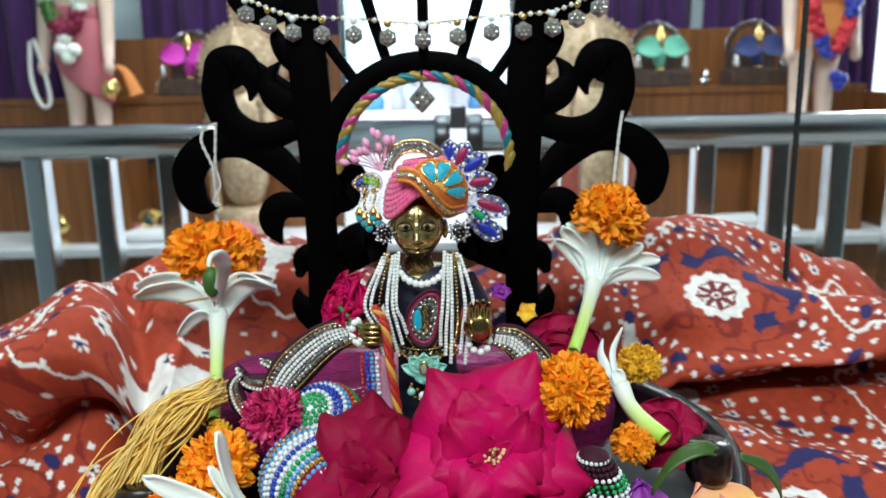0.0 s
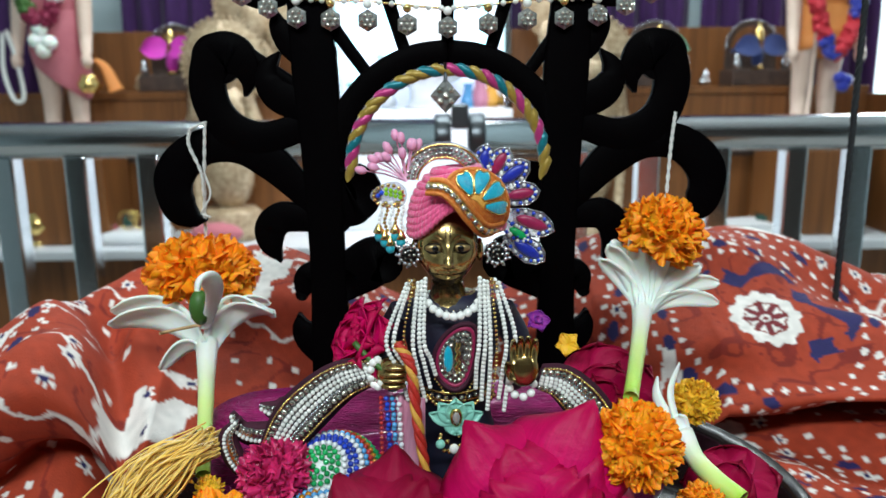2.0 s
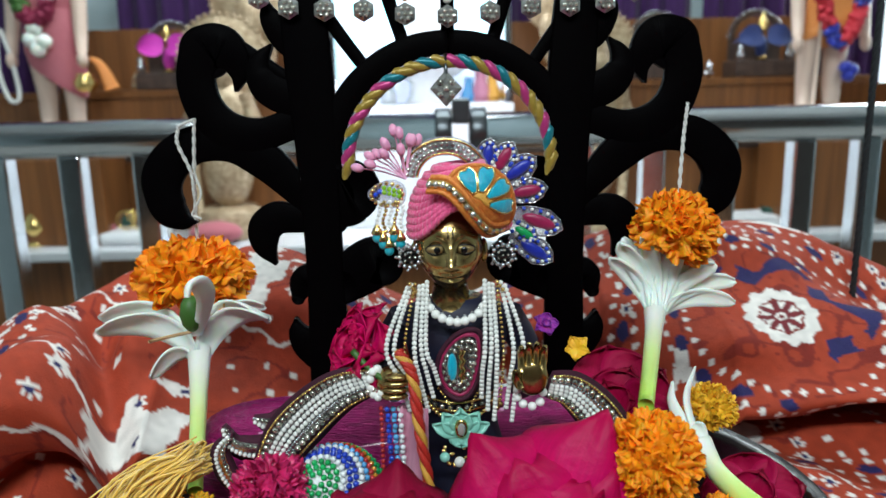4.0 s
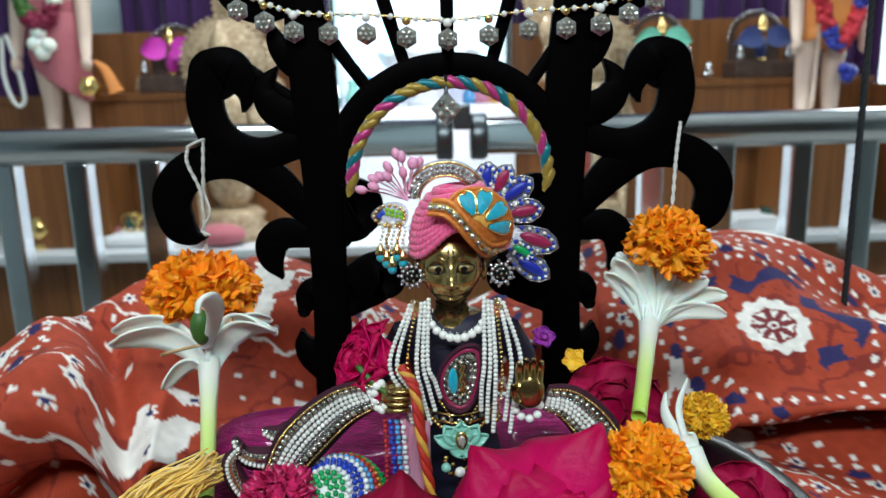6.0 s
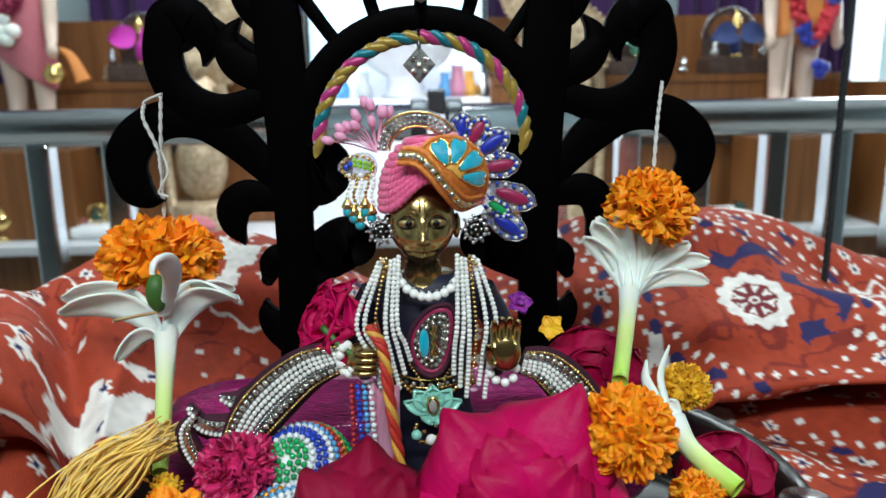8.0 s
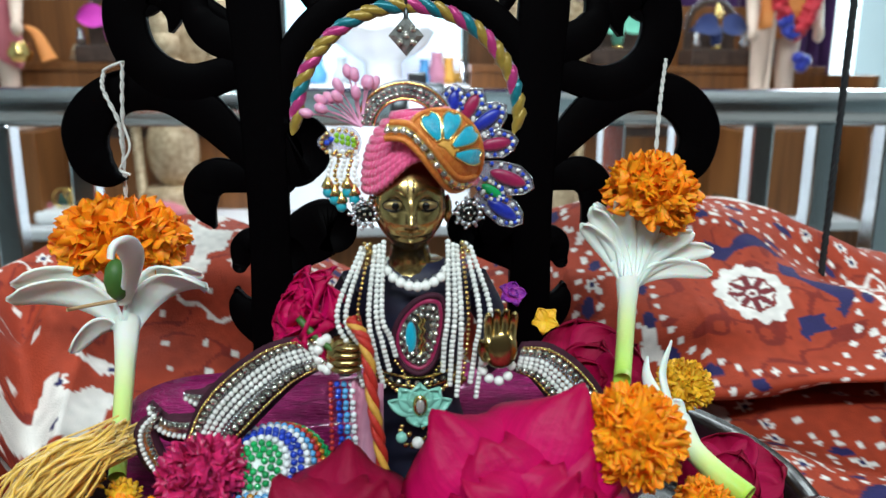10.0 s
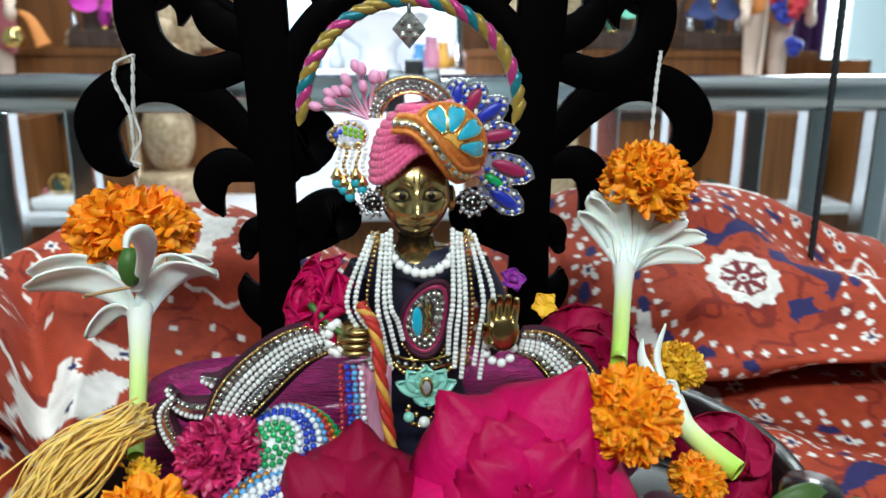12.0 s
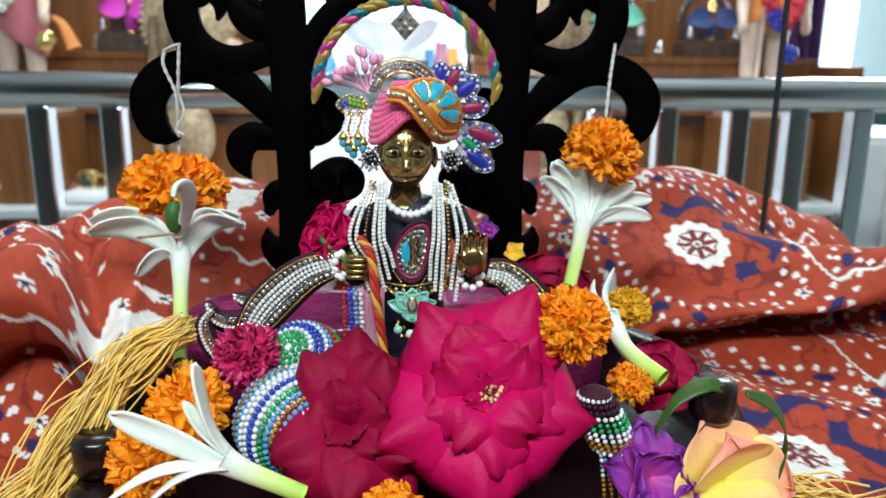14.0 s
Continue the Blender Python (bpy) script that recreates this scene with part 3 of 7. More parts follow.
# ---- small idols on thrones ----
def throne_idol(x, robe, label, turn):
    """A carved dark throne with a beaded arch, and a small dressed idol on it."""
    y, z = 2.1, 1.0005
    th = thing("carved_throne", (x, y, z), "dark carved wooden throne with a beaded arched back", "throne", group="thrones on the ledge")
    part("base", box(bmesh.new(), (x - 0.078, y - 0.05, z), (x + 0.078, y + 0.05, z + 0.042), 0.004), M_dark_wood, th, smooth=False)
    bm = bmesh.new()
    rows = []
    for r in (0.058, 0.072):
        rows.append([(x + r * math.cos(a), z + 0.10 + r * math.sin(a)) for a in (math.pi * k / 20 for k in range(21))])
    for d in (0.0, 0.008):
        a = [[bm.verts.new((px, y + 0.03 + d, pz)) for px, pz in row] for row in rows]
        grid_faces(bm, a)
    part("arch", bm, M_dark_wood, th)
    part("back_plate", box(bmesh.new(), (x - 0.07, y + 0.034, z + 0.043), (x + 0.07, y + 0.040, z + 0.10)), M_dark_wood, th, smooth=False)
    part("bead_trim", beads(bmesh.new(), [(x + 0.073 * math.cos(a), y + 0.03, z + 0.10 + 0.073 * math.sin(a)) for a in (math.pi * k / 24 for k in range(25))], 0.0042), M_silver, th, "silver bead edging")
    for s in (-1, 1):
        bm = lathe(bmesh.new(), [(0, 0.042), (0.011, 0.042), (0.012, 0.06), (0.007, 0.068), (0.010, 0.076), (0.0, 0.085)], (x + 0.064 * s, y - 0.035, z), 12)
        part("armrest_knob", bm, M_silver, th)
    bm = bmesh.new()
    ball(bm, (x, y - 0.01, z + 0.075), 0.02, 2, (0.8, 0.7, 1.6), mat=1)
    ball(bm, (x, y - 0.012, z + 0.122), 0.012, 2, mat=0)
    lathe(bm, [(0.012, 0.128), (0.013, 0.136), (0.006, 0.15), (0.0, 0.162)], (x, y - 0.01, z), 12)
    ball(bm, (x, y - 0.015, z + 0.047), 0.014, 2, (1, 1, 0.5))
    for s in (-1, 1):
        petal(bm, 0.080, 0.060, Matrix.Translation((x + 0.006 * s, y - 0.03, z + 0.105)) @ pose(0, 0, 0, 70, 0, 0) @ pose(0, 0, 0, 0, 0, -s * (75 + turn)), 0.3, 0.3, 0.06, seed=int(x * 100) + s, mat=1)
    single("small_idol", bm, [M_gold, robe], label, "statue", group="small idols on thrones", at=(x, y, z + 0.042))


throne_idol(-0.685, M_hot_pink, "small gilded idol in a spread hot-pink robe", 10)
throne_idol(0.595, M_green_cloth, "small gilded idol in a spread aqua-green robe", 20)
throne_idol(0.86, M_navy_cloth, "small gilded idol in a spread dark blue robe", 25)
for x, mt in ((-0.765, M_idol), (0.715, M_silver)):
    bm = bmesh.new()
    ball(bm, (x, 2.07, 1.012), 0.014, 2, (1.2, 0.8, 0.8))
    ball(bm, (x, 2.066, 1.027), 0.010, 2)
    lathe(bm, [(0.01, 1.032), (0.004, 1.042), (0.0, 1.046)], (x, 2.067, 0), 10)
    single("tiny_idol", bm, mt, "tiny seated idol figurine on the ledge", "statue", group="tiny idols", at=(x, 2.07, 1.0))


def gold_idol(x, z, s, label):
    """A large cream and gold idol with a round beaded halo, as one mesh."""
    bm = bmesh.new()
    y = 1.93
    lathe(bm, [(0, 0), (0.085, 0), (0.088, 0.02), (0.07, 0.04), (0.078, 0.06), (0.06, 0.075), (0.0, 0.078)], (x, y, z), 24)
    ball(bm, (x, y, z + 0.16), 0.062, 3, (1.0, 0.8, 1.5))
    ball(bm, (x, y, z + 0.30), 0.058, 3, (1.1, 0.8, 1.4))
    ball(bm, (x, y - 0.01, z + 0.40), 0.036, 3, (1, 1, 1.2))
    lathe(bm, [(0.034, 0.42), (0.036, 0.445), (0.02, 0.49), (0.0, 0.53)], (x, y - 0.005, z), 16)
    for d in (-1, 1):
        tube(bm, [(x + 0.05 * d, y, z + 0.34), (x + 0.085 * d, y - 0.02, z + 0.27), (x + 0.06 * d, y - 0.06, z + 0.24)], [0.022, 0.018, 0.014], 10)
    tube(bm, [(x - 0.07 * s, y - 0.02, z + 0.03), (x - 0.075 * s, y - 0.03, z + 0.25), (x - 0.06 * s, y - 0.03, z + 0.44)], 0.012, 8)
    for r, dy in ((0.105, 0.03), (0.085, 0.025)):
        rows = [[bm.verts.new((x + q * math.cos(a), y + dy - (0.008 if q < r else 0), z + 0.43 + q * math.sin(a))) for a in (2 * math.pi * k / 36 for k in range(36))] for q in (r, r - 0.012, 0.01)]
        grid_faces(bm, rows, close_v=True)
    beads(bm, [(x + 0.107 * math.cos(a), y + 0.028, z + 0.43 + 0.107 * math.sin(a)) for a in (2 * math.pi * k / 40 for k in range(40))], 0.0065)
    single("gilded_idol", bm, M_idol, label, "statue", group="gilded idols", at=(x, y, z))


gold_idol(-0.515, 0.641, 1, "tall cream and gold idol with a beaded halo")
gold_idol(0.385, 0.641, -1, "tall cream and gold idol with a beaded halo")
for sx, x in ((1, -0.455), (-1, 0.335)):
    bm = bmesh.new()
    rows = [[bm.verts.new((x + r * math.cos(a), 2.06 + (0.006 if r > 0.1 else 0), 1.22 + r * math.sin(a))) for a in (2 * math.pi * k / 40 for k in range(40))] for r in (0.02, 0.09, 0.102, 0.106)]
    grid_faces(bm, rows, close_v=True)
    beads(bm, [(x + 0.105 * math.cos(a), 2.06, 1.22 + 0.105 * math.sin(a)) for a in (2 * math.pi * k / 44 for k in range(44))], 0.006)
    ball(bm, (x, 2.03, 1.17), 0.042, 3, (1, 0.8, 1.4))
    ball(bm, (x, 2.025, 1.245), 0.026, 3)
    ball(bm, (x + 0.05 * sx, 2.02, 1.13), 0.02, 2, (1, 1, 2))
    ball(bm, (x, 2.03, 1.08), 0.055, 3, (1.1, 0.8, 1.0))
    lathe(bm, [(0, 1.0005), (0.07, 1.0005), (0.066, 1.02), (0.05, 1.035), (0.0, 1.04)], (x, 2.04, 0), 24)
    single("haloed_idol", bm, M_idol, "cream and gold seated idol with a large beaded halo", "statue", group="haloed idols", at=(x, 2.04, 1.0))


# ---- things on the marble shelf ----
bell = thing("brass_bell", (-0.965, 1.86, 0.641), "brass hand lamp with a turned wooden handle", "lamp")
part("handle", lathe(bmesh.new(), [(0.007, 0.088), (0.012, 0.10), (0.009, 0.115), (0.014, 0.13), (0.012, 0.15), (0.009, 0.155), (0.012, 0.165), (0.006, 0.185), (0.0, 0.19)], (-0.965, 1.86, 0.641), 16), M_skin, bell, "pale turned handle")
part("lamp_bowl", lathe(bmesh.new(), [(0, 0), (0.026, 0), (0.022, 0.01), (0.014, 0.018), (0.026, 0.035), (0.032, 0.045), (0.026, 0.06), (0.02, 0.08), (0.012, 0.088), (0, 0.088)], (-0.965, 1.86, 0.641), 20), M_gold, bell)
part("spout", tube(bmesh.new(), [(-0.94, 1.855, 0.681), (-0.92, 1.85, 0.69), (-0.907, 1.848, 0.70)], [0.012, 0.009, 0.004], 10), M_gold, bell)
bm = box(bmesh.new(), (-0.81, 1.83, 0.641), (-0.66, 1.93, 0.672), 0.014)
single("folded_cloth", bm, M_white_cloth, "white folded cloth on the marble shelf", "cloth")
bm = bmesh.new()
for r, x in ((0.022, -0.755), (0.017, -0.725), (0.012, -0.74)):
    tube(bm, [(x + r * math.cos(a), 1.87, 0.672 + r + 0.003 + r * math.sin(a) + (0.02 if r < 0.015 else 0)) for a in (2 * math.pi * k / 20 for k in range(21))], 0.0025, 6)
single("ring_stand", bm, M_gold, "brass ring stand on the folded cloth", "ornament")
bm = bmesh.new()
for k, (p, q) in enumerate((((-0.86, 1.87, 0.655), (2.2, 1, 0.55)), ((-0.82, 1.88, 0.675), (1.4, 1, 0.9)))):
    ball(bm, p, 0.026, 2, q)
single("red_pouch", bm, M_dhoti, "crumpled red cloth pouch on the shelf", "pouch")
single("dark_pouch", ball(bmesh.new(), (-0.80, 1.95, 0.672), 0.03, 2, (1.3, 0.8, 0.9)), M_dark_green, "dark green cloth bundle on the shelf", "bundle")
bm = bmesh.new()
ball(bm, (-0.53, 1.83, 0.667), 0.045, 3, (1.4, 0.9, 0.6))
single("red_cushion", bm, M_dhoti, "small round coral-red cushion on the shelf", "cushion")
papers = thing("paper_stack", (0.76, 1.9, 0.641), "loose stack of white papers on the shelf", "papers")
for k in range(4):
    bm = box(bmesh.new(), (0.62 + 0.03 * k, 1.84, 0.641 + 0.007 * k), (0.90 - 0.01 * k, 1.95, 0.647 + 0.007 * k), 0.002, Matrix.Translation((0.76, 1.9, 0)) @ pose(0, 0, 0, 0, 0, 6 * k - 8) @ Matrix.Translation((-0.76, -1.9, 0)))
    part("sheet", bm, M_white_cloth, papers, smooth=False)
bm = bmesh.new()
rnd = random.Random(8)
for k in range(30):
    ball(bm, (0.93 + rnd.uniform(-0.09, 0.12), 1.93 + rnd.uniform(-0.04, 0.05), 0.655 + rnd.uniform(0, 0.035)), rnd.uniform(0.014, 0.028), 1, (1.4, 1, 0.7))
single("dark_cloth_heap", bm, M_dark_green, "heap of dark green cloth on the shelf", "cloth")
bm = box(bmesh.new(), (0.60, 2.03, 0.8455), (0.70, 2.12, 0.868), 0.004)
single("white_packet", bm, M_white_plastic, "white packet on the dark shelf", "packet")
single("yellow_packet", box(bmesh.new(), (0.672, 2.026, 0.869), (0.72, 2.08, 0.884), 0.004), M_yellow_petal, "yellow packet lying on the white packet", "packet")
rnd = random.Random(4)
for k in range(7):
    x = -1.05 + 0.085 * k
    bm = box(bmesh.new(), (x, 2.04, 0.8455), (x + rnd.uniform(0.04, 0.075), 2.12, 0.852 + rnd.uniform(0.006, 0.02)), 0.003)
    single("small_packet", bm, rnd.choice([M_navy_cloth, M_green_cloth, M_white_plastic, M_turq_bead, M_dark_steel]), "small coloured packet on the dark shelf", "packet", group="shelf packets")

# ---- white cabinet by the doorway ----
cab = thing("white_cabinet", (1.36, 2.0, 0), "white slatted cabinet beside the doorway", "cabinet")
part("body", box(bmesh.new(), (1.18, 1.95, 0.0), (1.55, 2.3, 0.80), 0.006), M_white_plastic, cab, smooth=False)
for k in range(5):
    part("slat", box(bmesh.new(), (1.19 + 0.072 * k, 1.938, 0.05), (1.245 + 0.072 * k, 1.9495, 0.78), 0.003), M_marble, cab, smooth=False)
single("dark_board", box(bmesh.new(), (1.44, 2.32, 0.675), (1.80, 2.345, 0.857), 0.004), M_dark_green, "dark green board standing behind the cabinet", "board", smooth=False)


# ---- table and printed cloth ----
tbl = thing("low_table", (0, 0.5, 0), "wooden table under the printed cloth", "table")
part("tabletop", box(bmesh.new(), (-0.62, 0.10, 0.69), (0.62, 0.80, 0.72), 0.006), M_wood, tbl, smooth=False)
for sx in (-0.57, 0.57):
    for sy in (0.15, 0.75):
        part("leg", box(bmesh.new(), (sx - 0.025, sy - 0.025, 0.0), (sx + 0.025, sy + 0.025, 0.689), 0.004), M_wood, tbl, smooth=False)

RUST, RUST_DARK, OFF_WHITE, NAVY, WINE = (np.array(c) for c in ((0.345, 0.037, 0.011), (0.20, 0.014, 0.006), (0.74, 0.69, 0.65), (0.016, 0.012, 0.085), (0.16, 0.014, 0.02)))


def value_noise(u, v, scale, seed):
    """Smooth noise of two coordinates."""
    g = np.random.RandomState(seed).rand(64, 64)
    a, b = u * scale, v * scale
    i, j = np.floor(a).astype(int), np.floor(b).astype(int)
    f, h = a - i, b - j
    f, h = f * f * (3 - 2 * f), h * h * (3 - 2 * h)
    G = lambda p, q: g[p % 64, q % 64]
    return G(i, j) * (1 - f) * (1 - h) + G(i + 1, j) * f * (1 - h) + G(i, j + 1) * (1 - f) * h + G(i + 1, j + 1) * f * h


def block_print(u, v, centres):
    """The cloth's block print over its own flat coordinates, in metres: colours."""
    col = np.empty((*u.shape, 3))
    n1, n2, n3 = value_noise(u, v, 70, 1), value_noise(u, v, 260, 2), value_noise(u, v, 28, 3)
    col[:] = RUST

    def paint(mask, c):
        col[mask] = c

    # tone-on-tone sprigs
    paint((np.abs(n1 - 0.5) < 0.05) & (n3 > 0.45), RUST_DARK)
    # distance to the nearest medallion, and the angle round it
    d = np.full(u.shape, 9.0)
    ang = np.zeros(u.shape)
    for cu, cv in centres:
        q = np.hypot(u - cu, v - cv)
        near = q < d
        d = np.where(near, q, d)
        ang = np.where(near, np.arctan2(v - cv, u - cu), ang)
    far = d > 0.122
    # pale lobed fields with vines, away from the medallions
    wob = value_noise(u, v, 26, 41) + 0.35 * value_noise(u, v, 95, 9)
    paint(far & (wob > 0.99), OFF_WHITE)
    vine = np.abs(value_noise(u, v, 15, 37) - 0.5 + 0.04 * np.sin(260 * u))
    paint((d > 0.07) & (vine < 0.018), OFF_WHITE)
    # small flowers and square dots on a jittered lattice
    cell = 0.021
    ci, cj = np.floor(u / cell).astype(int), np.floor(v / cell).astype(int)
    rs = np.random.RandomState(5).rand(64, 64, 4)
    r4 = rs[ci % 64, cj % 64]
    du, dv = u - (ci + 0.25 + 0.5 * r4[..., 0]) * cell, v - (cj + 0.25 + 0.5 * r4[..., 1]) * cell
    q = np.hypot(du, dv)
    paint((d > 0.07) & (np.maximum(np.abs(du), np.abs(dv)) < 0.0021) & (r4[..., 2] < 0.72), OFF_WHITE)
    flower = (d > 0.07) & (r4[..., 2] >= 0.80)
    pet = 0.0042 + 0.0014 * np.cos(6 * np.arctan2(dv, du))
    paint(flower & (q < pet), OFF_WHITE)
    paint(flower & (q < 0.0020), NAVY)
    # rings round each medallion
    paint((d < 0.068), RUST)
    paint((d < 0.068) & (np.abs(n1 - 0.5) < 0.05), RUST_DARK)
    for ring, count, size, c in ((0.0635, 40, 0.0021, OFF_WHITE), (0.078, 46, 0.0021, OFF_WHITE), (0.098, 56, 0.0023, OFF_WHITE), (0.113, 64, 0.0023, OFF_WHITE), (0.036, 24, 0.0016, RUST_DARK)):
        a = (ang / (2 * np.pi) * count) % 1 - 0.5
        paint(np.hypot((a / count) * 2 * np.pi * ring, d - ring) < size, c)
    a = (ang / (2 * np.pi) * 16) % 1 - 0.5
    drop = np.hypot(a / 16 * 2 * np.pi * 0.071 / 1.7, (d - 0.071)) < 0.0036
    paint(drop & (n3 > 0.3), NAVY)
    a = (ang / (2 * np.pi) * 18 + 0.3) % 1 - 0.5
    paint(np.hypot(a / 18 * 2 * np.pi * 0.105 / 1.8, (d - 0.105)) < 0.0040, NAVY)
    # navy scroll band round half of it
    scroll = 0.048 + 0.010 * np.sin(5 * ang + 0.6)
    half = np.cos(ang + 0.75) > -0.15
    paint(half & (np.abs(d - scroll) < 0.0062 + 0.003 * np.cos(10 * ang)), NAVY)
    paint(half & (np.hypot(((ang / (2 * np.pi) * 5 + 0.1) % 1 - 0.5) * 0.06, d - 0.050) < 0.0055), RUST)
    # pale scalloped disc and its wine-coloured flower
    paint(d < 0.0245 + 0.0016 * np.cos(12 * ang), OFF_WHITE)
    paint((d < 0.0115 + 0.005 * np.cos(8 * ang)) & (d > 0.0035), WINE)
    paint((np.abs(d - 0.0145 - 0.001 * np.cos(8 * ang)) < 0.0007), RUST_DARK)
    paint(d < 0.002, WINE)
    col *= (0.86 + 0.28 * n2)[..., None] * (0.92 + 0.16 * value_noise(u, v, 9, 13))[..., None]
    return col


def bump_at(x, c, w):
    return np.exp(-((x - c) / w) ** 2)


NX, NV = 640, 600
xs = np.linspace(-0.50, 0.50, NX)
right = 1 / (1 + np.exp(-(xs - 0.03) / 0.035))
mix = lambda a, b: a * (1 - right) + b * right
ridge_z = mix(0.885 - 0.35 * np.maximum(-0.17 - xs, 0) + 0.004 * np.sin(40 * xs), 0.896 - 0.04 * np.maximum(xs - 0.1, 0) - 0.45 * np.maximum(xs - 0.22, 0) ** 1.3 - 0.8 * np.maximum(xs - 0.38, 0))
ridge_z = ridge_z - 0.05 * bump_at(xs, -0.01, 0.10)
lobe = bump_at(xs, -0.30, 0.07)
fold_z = mix(0.800 + 0.025 * lobe, 0.787 + 0.24 * np.maximum(xs - 0.13, 0) + 0.012 * np.sin(18 * xs))
fold_y = mix(0.455 - 0.05 * lobe, 0.468 + 0.02 * np.sin(12 * xs))
one = np.ones(NX)
CTRL = [
    (0.78 * one, 0.723 * one), (0.72 * one, 0.76 + 0.3 * (ridge_z - 0.8)), (0.668 * one, ridge_z - 0.014), (0.615 + 0.01 * np.sin(25 * xs), ridge_z),
    (0.565 * one, mix(ridge_z - 0.018 + 0.012 * lobe, ridge_z - 0.030)), (0.515 + 0.008 * np.sin(30 * xs), mix(0.845 - 0.25 * np.maximum(-0.22 - xs, 0) + 0.02 * lobe, 0.84 + 0 * xs - 0.12 * np.maximum(0.2 - xs, 0) + 0.06 * np.maximum(xs - 0.24, 0))),
    (fold_y + 0.015, fold_z + 0.016), (fold_y, fold_z), (mix(fold_y + 0.050, fold_y + 0.075), mix(0.768 * one, 0.772 + 0.15 * np.maximum(xs - 0.2, 0))),
    (mix(0.418 * one, 0.440 * one), mix(0.752 * one, 0.764 + 0.06 * np.maximum(xs - 0.2, 0))), (0.33 * one, mix(0.735 + 0.02 * lobe, 0.744 * one)), (0.22 * one, 0.727 * one), (0.12 * one, 0.724 * one),
]
under = np.clip(1.25 - np.abs(xs + 0.0115) / 0.15, 0, 1) ** 0.7
for k, flat_y, flat_z in ((5, 0.56, 0.79), (6, 0.535, 0.745), (7, 0.515, 0.727), (8, 0.47, 0.7255), (9, 0.40, 0.7245), (10, 0.31, 0.724)):
    CTRL[k] = (CTRL[k][0] * (1 - under) + flat_y * under, CTRL[k][1] * (1 - under) + flat_z * under)
cy, cz = np.array([c[0] for c in CTRL]), np.array([c[1] for c in CTRL])
cy, cz = np.vstack([2 * cy[0] - cy[1], cy, 2 * cy[-1] - cy[-2]]), np.vstack([2 * cz[0] - cz[1], cz, 2 * cz[-1] - cz[-2]])
Y, Z = np.empty((NV, NX)), np.empty((NV, NX))
run = np.r_[0, np.cumsum(np.hypot(np.diff(cy[1:-1], axis=0), np.diff(cz[1:-1], axis=0)).mean(axis=1))]
for r in range(NV):
    s = float(np.interp(r / (NV - 1) * run[-1], run, np.arange(len(CTRL))))
    k = min(int(s), len(CTRL) - 2)
    w = s - k
    for src, dst in ((cy, Y), (cz, Z)):
        a, b, c, e = src[k : k + 4]
        dst[r] = 0.5 * (2 * b + (c - a) * w + (2 * a - 5 * b + 4 * c - e) * w * w + (3 * b - a - 3 * c + e) * w ** 3)
X = np.tile(xs, (NV, 1))
arc = np.vstack([np.zeros(NX), np.cumsum(np.hypot(np.diff(Y, axis=0), np.diff(Z, axis=0)), axis=0)])
ridge_row = int(np.searchsorted(np.linspace(0, run[-1], NV), run[4]))
V = arc - arc[ridge_row] + arc[ridge_row].mean()
# creases: long slanting folds and fine wrinkles
crease = 0.011 * np.sin(52 * X + 38 * V + 3 * value_noise(X + 2, V, 12, 21)) * bump_at(X, -0.27, 0.10)
crease += 0.004 * np.sin(46 * X - 60 * V + 2.5 * value_noise(X + 2, V, 9, 22)) * (X > 0.1)
crease += 0.007 * (value_noise(X + 2, V, 16, 23) - 0.5) + 0.0022 * (value_noise(X + 2, V, 60, 24) - 0.5)
Z = Z + crease * np.clip((Z - 0.722) / 0.03, 0, 1)
groove = np.exp(-((X + 0.245 - 0.42 * (0.52 - Y)) / 0.013) ** 2) * np.clip((Y - 0.36) / 0.06, 0, 1) * np.clip((0.60 - Y) / 0.05, 0, 1)
swell = np.exp(-((X + 0.285 - 0.42 * (0.52 - Y)) / 0.030) ** 2) * np.clip((Y - 0.36) / 0.06, 0, 1) * np.clip((0.60 - Y) / 0.05, 0, 1)
Z = Z - 0.026 * groove + 0.018 * swell
Z = np.maximum(Z, 0.7225)
# the flat place of a point of the print that lies on the cloth at x, y
def flat_place(x, y, low, high):
    c = int(np.argmin(np.abs(xs - x)))
    spot = lambda k: int(np.interp(k * (len(CTRL) - 1), np.arange(len(CTRL)), run) / run[-1] * (NV - 1))
    rows = np.arange(spot(low), spot(high))
    return x, V[rows[np.argmin(np.abs(Y[rows, c] - y))], c]


CENTRES = [flat_place(0.217, 0.531, 0.3, 0.56), flat_place(0.225, 0.37, 0.72, 0.95), flat_place(-0.40, 0.50, 0.3, 0.6), flat_place(-0.30, 0.33, 0.72, 0.95), flat_place(0.44, 0.46, 0.3, 0.6), flat_place(0.0, 0.64, 0.15, 0.35)]
COL = block_print(X + 2.0, V, [(a + 2.0, b) for a, b in CENTRES])
me = bpy.data.meshes.new("printed_cloth")
idx = np.arange(NV * NX).reshape(NV, NX)
quads = np.stack([idx[:-1, :-1], idx[1:, :-1], idx[1:, 1:], idx[:-1, 1:]], axis=-1).reshape(-1, 4)
me.vertices.add(NV * NX)
me.vertices.foreach_set("co", np.stack([X, Y, Z], axis=-1).ravel())
me.loops.add(quads.size)
me.loops.foreach_set("vertex_index", quads.ravel())
me.polygons.add(len(quads))
me.polygons.foreach_set("loop_start", np.arange(0, quads.size, 4))
me.polygons.foreach_set("use_smooth", np.ones(len(quads), bool))
me.update(calc_edges=True)
att = me.color_attributes.new("block_print", "FLOAT_COLOR", "POINT")
att.data.foreach_set("color", np.concatenate([COL.reshape(-1, 3), np.ones((NV * NX, 1))], axis=1).ravel())
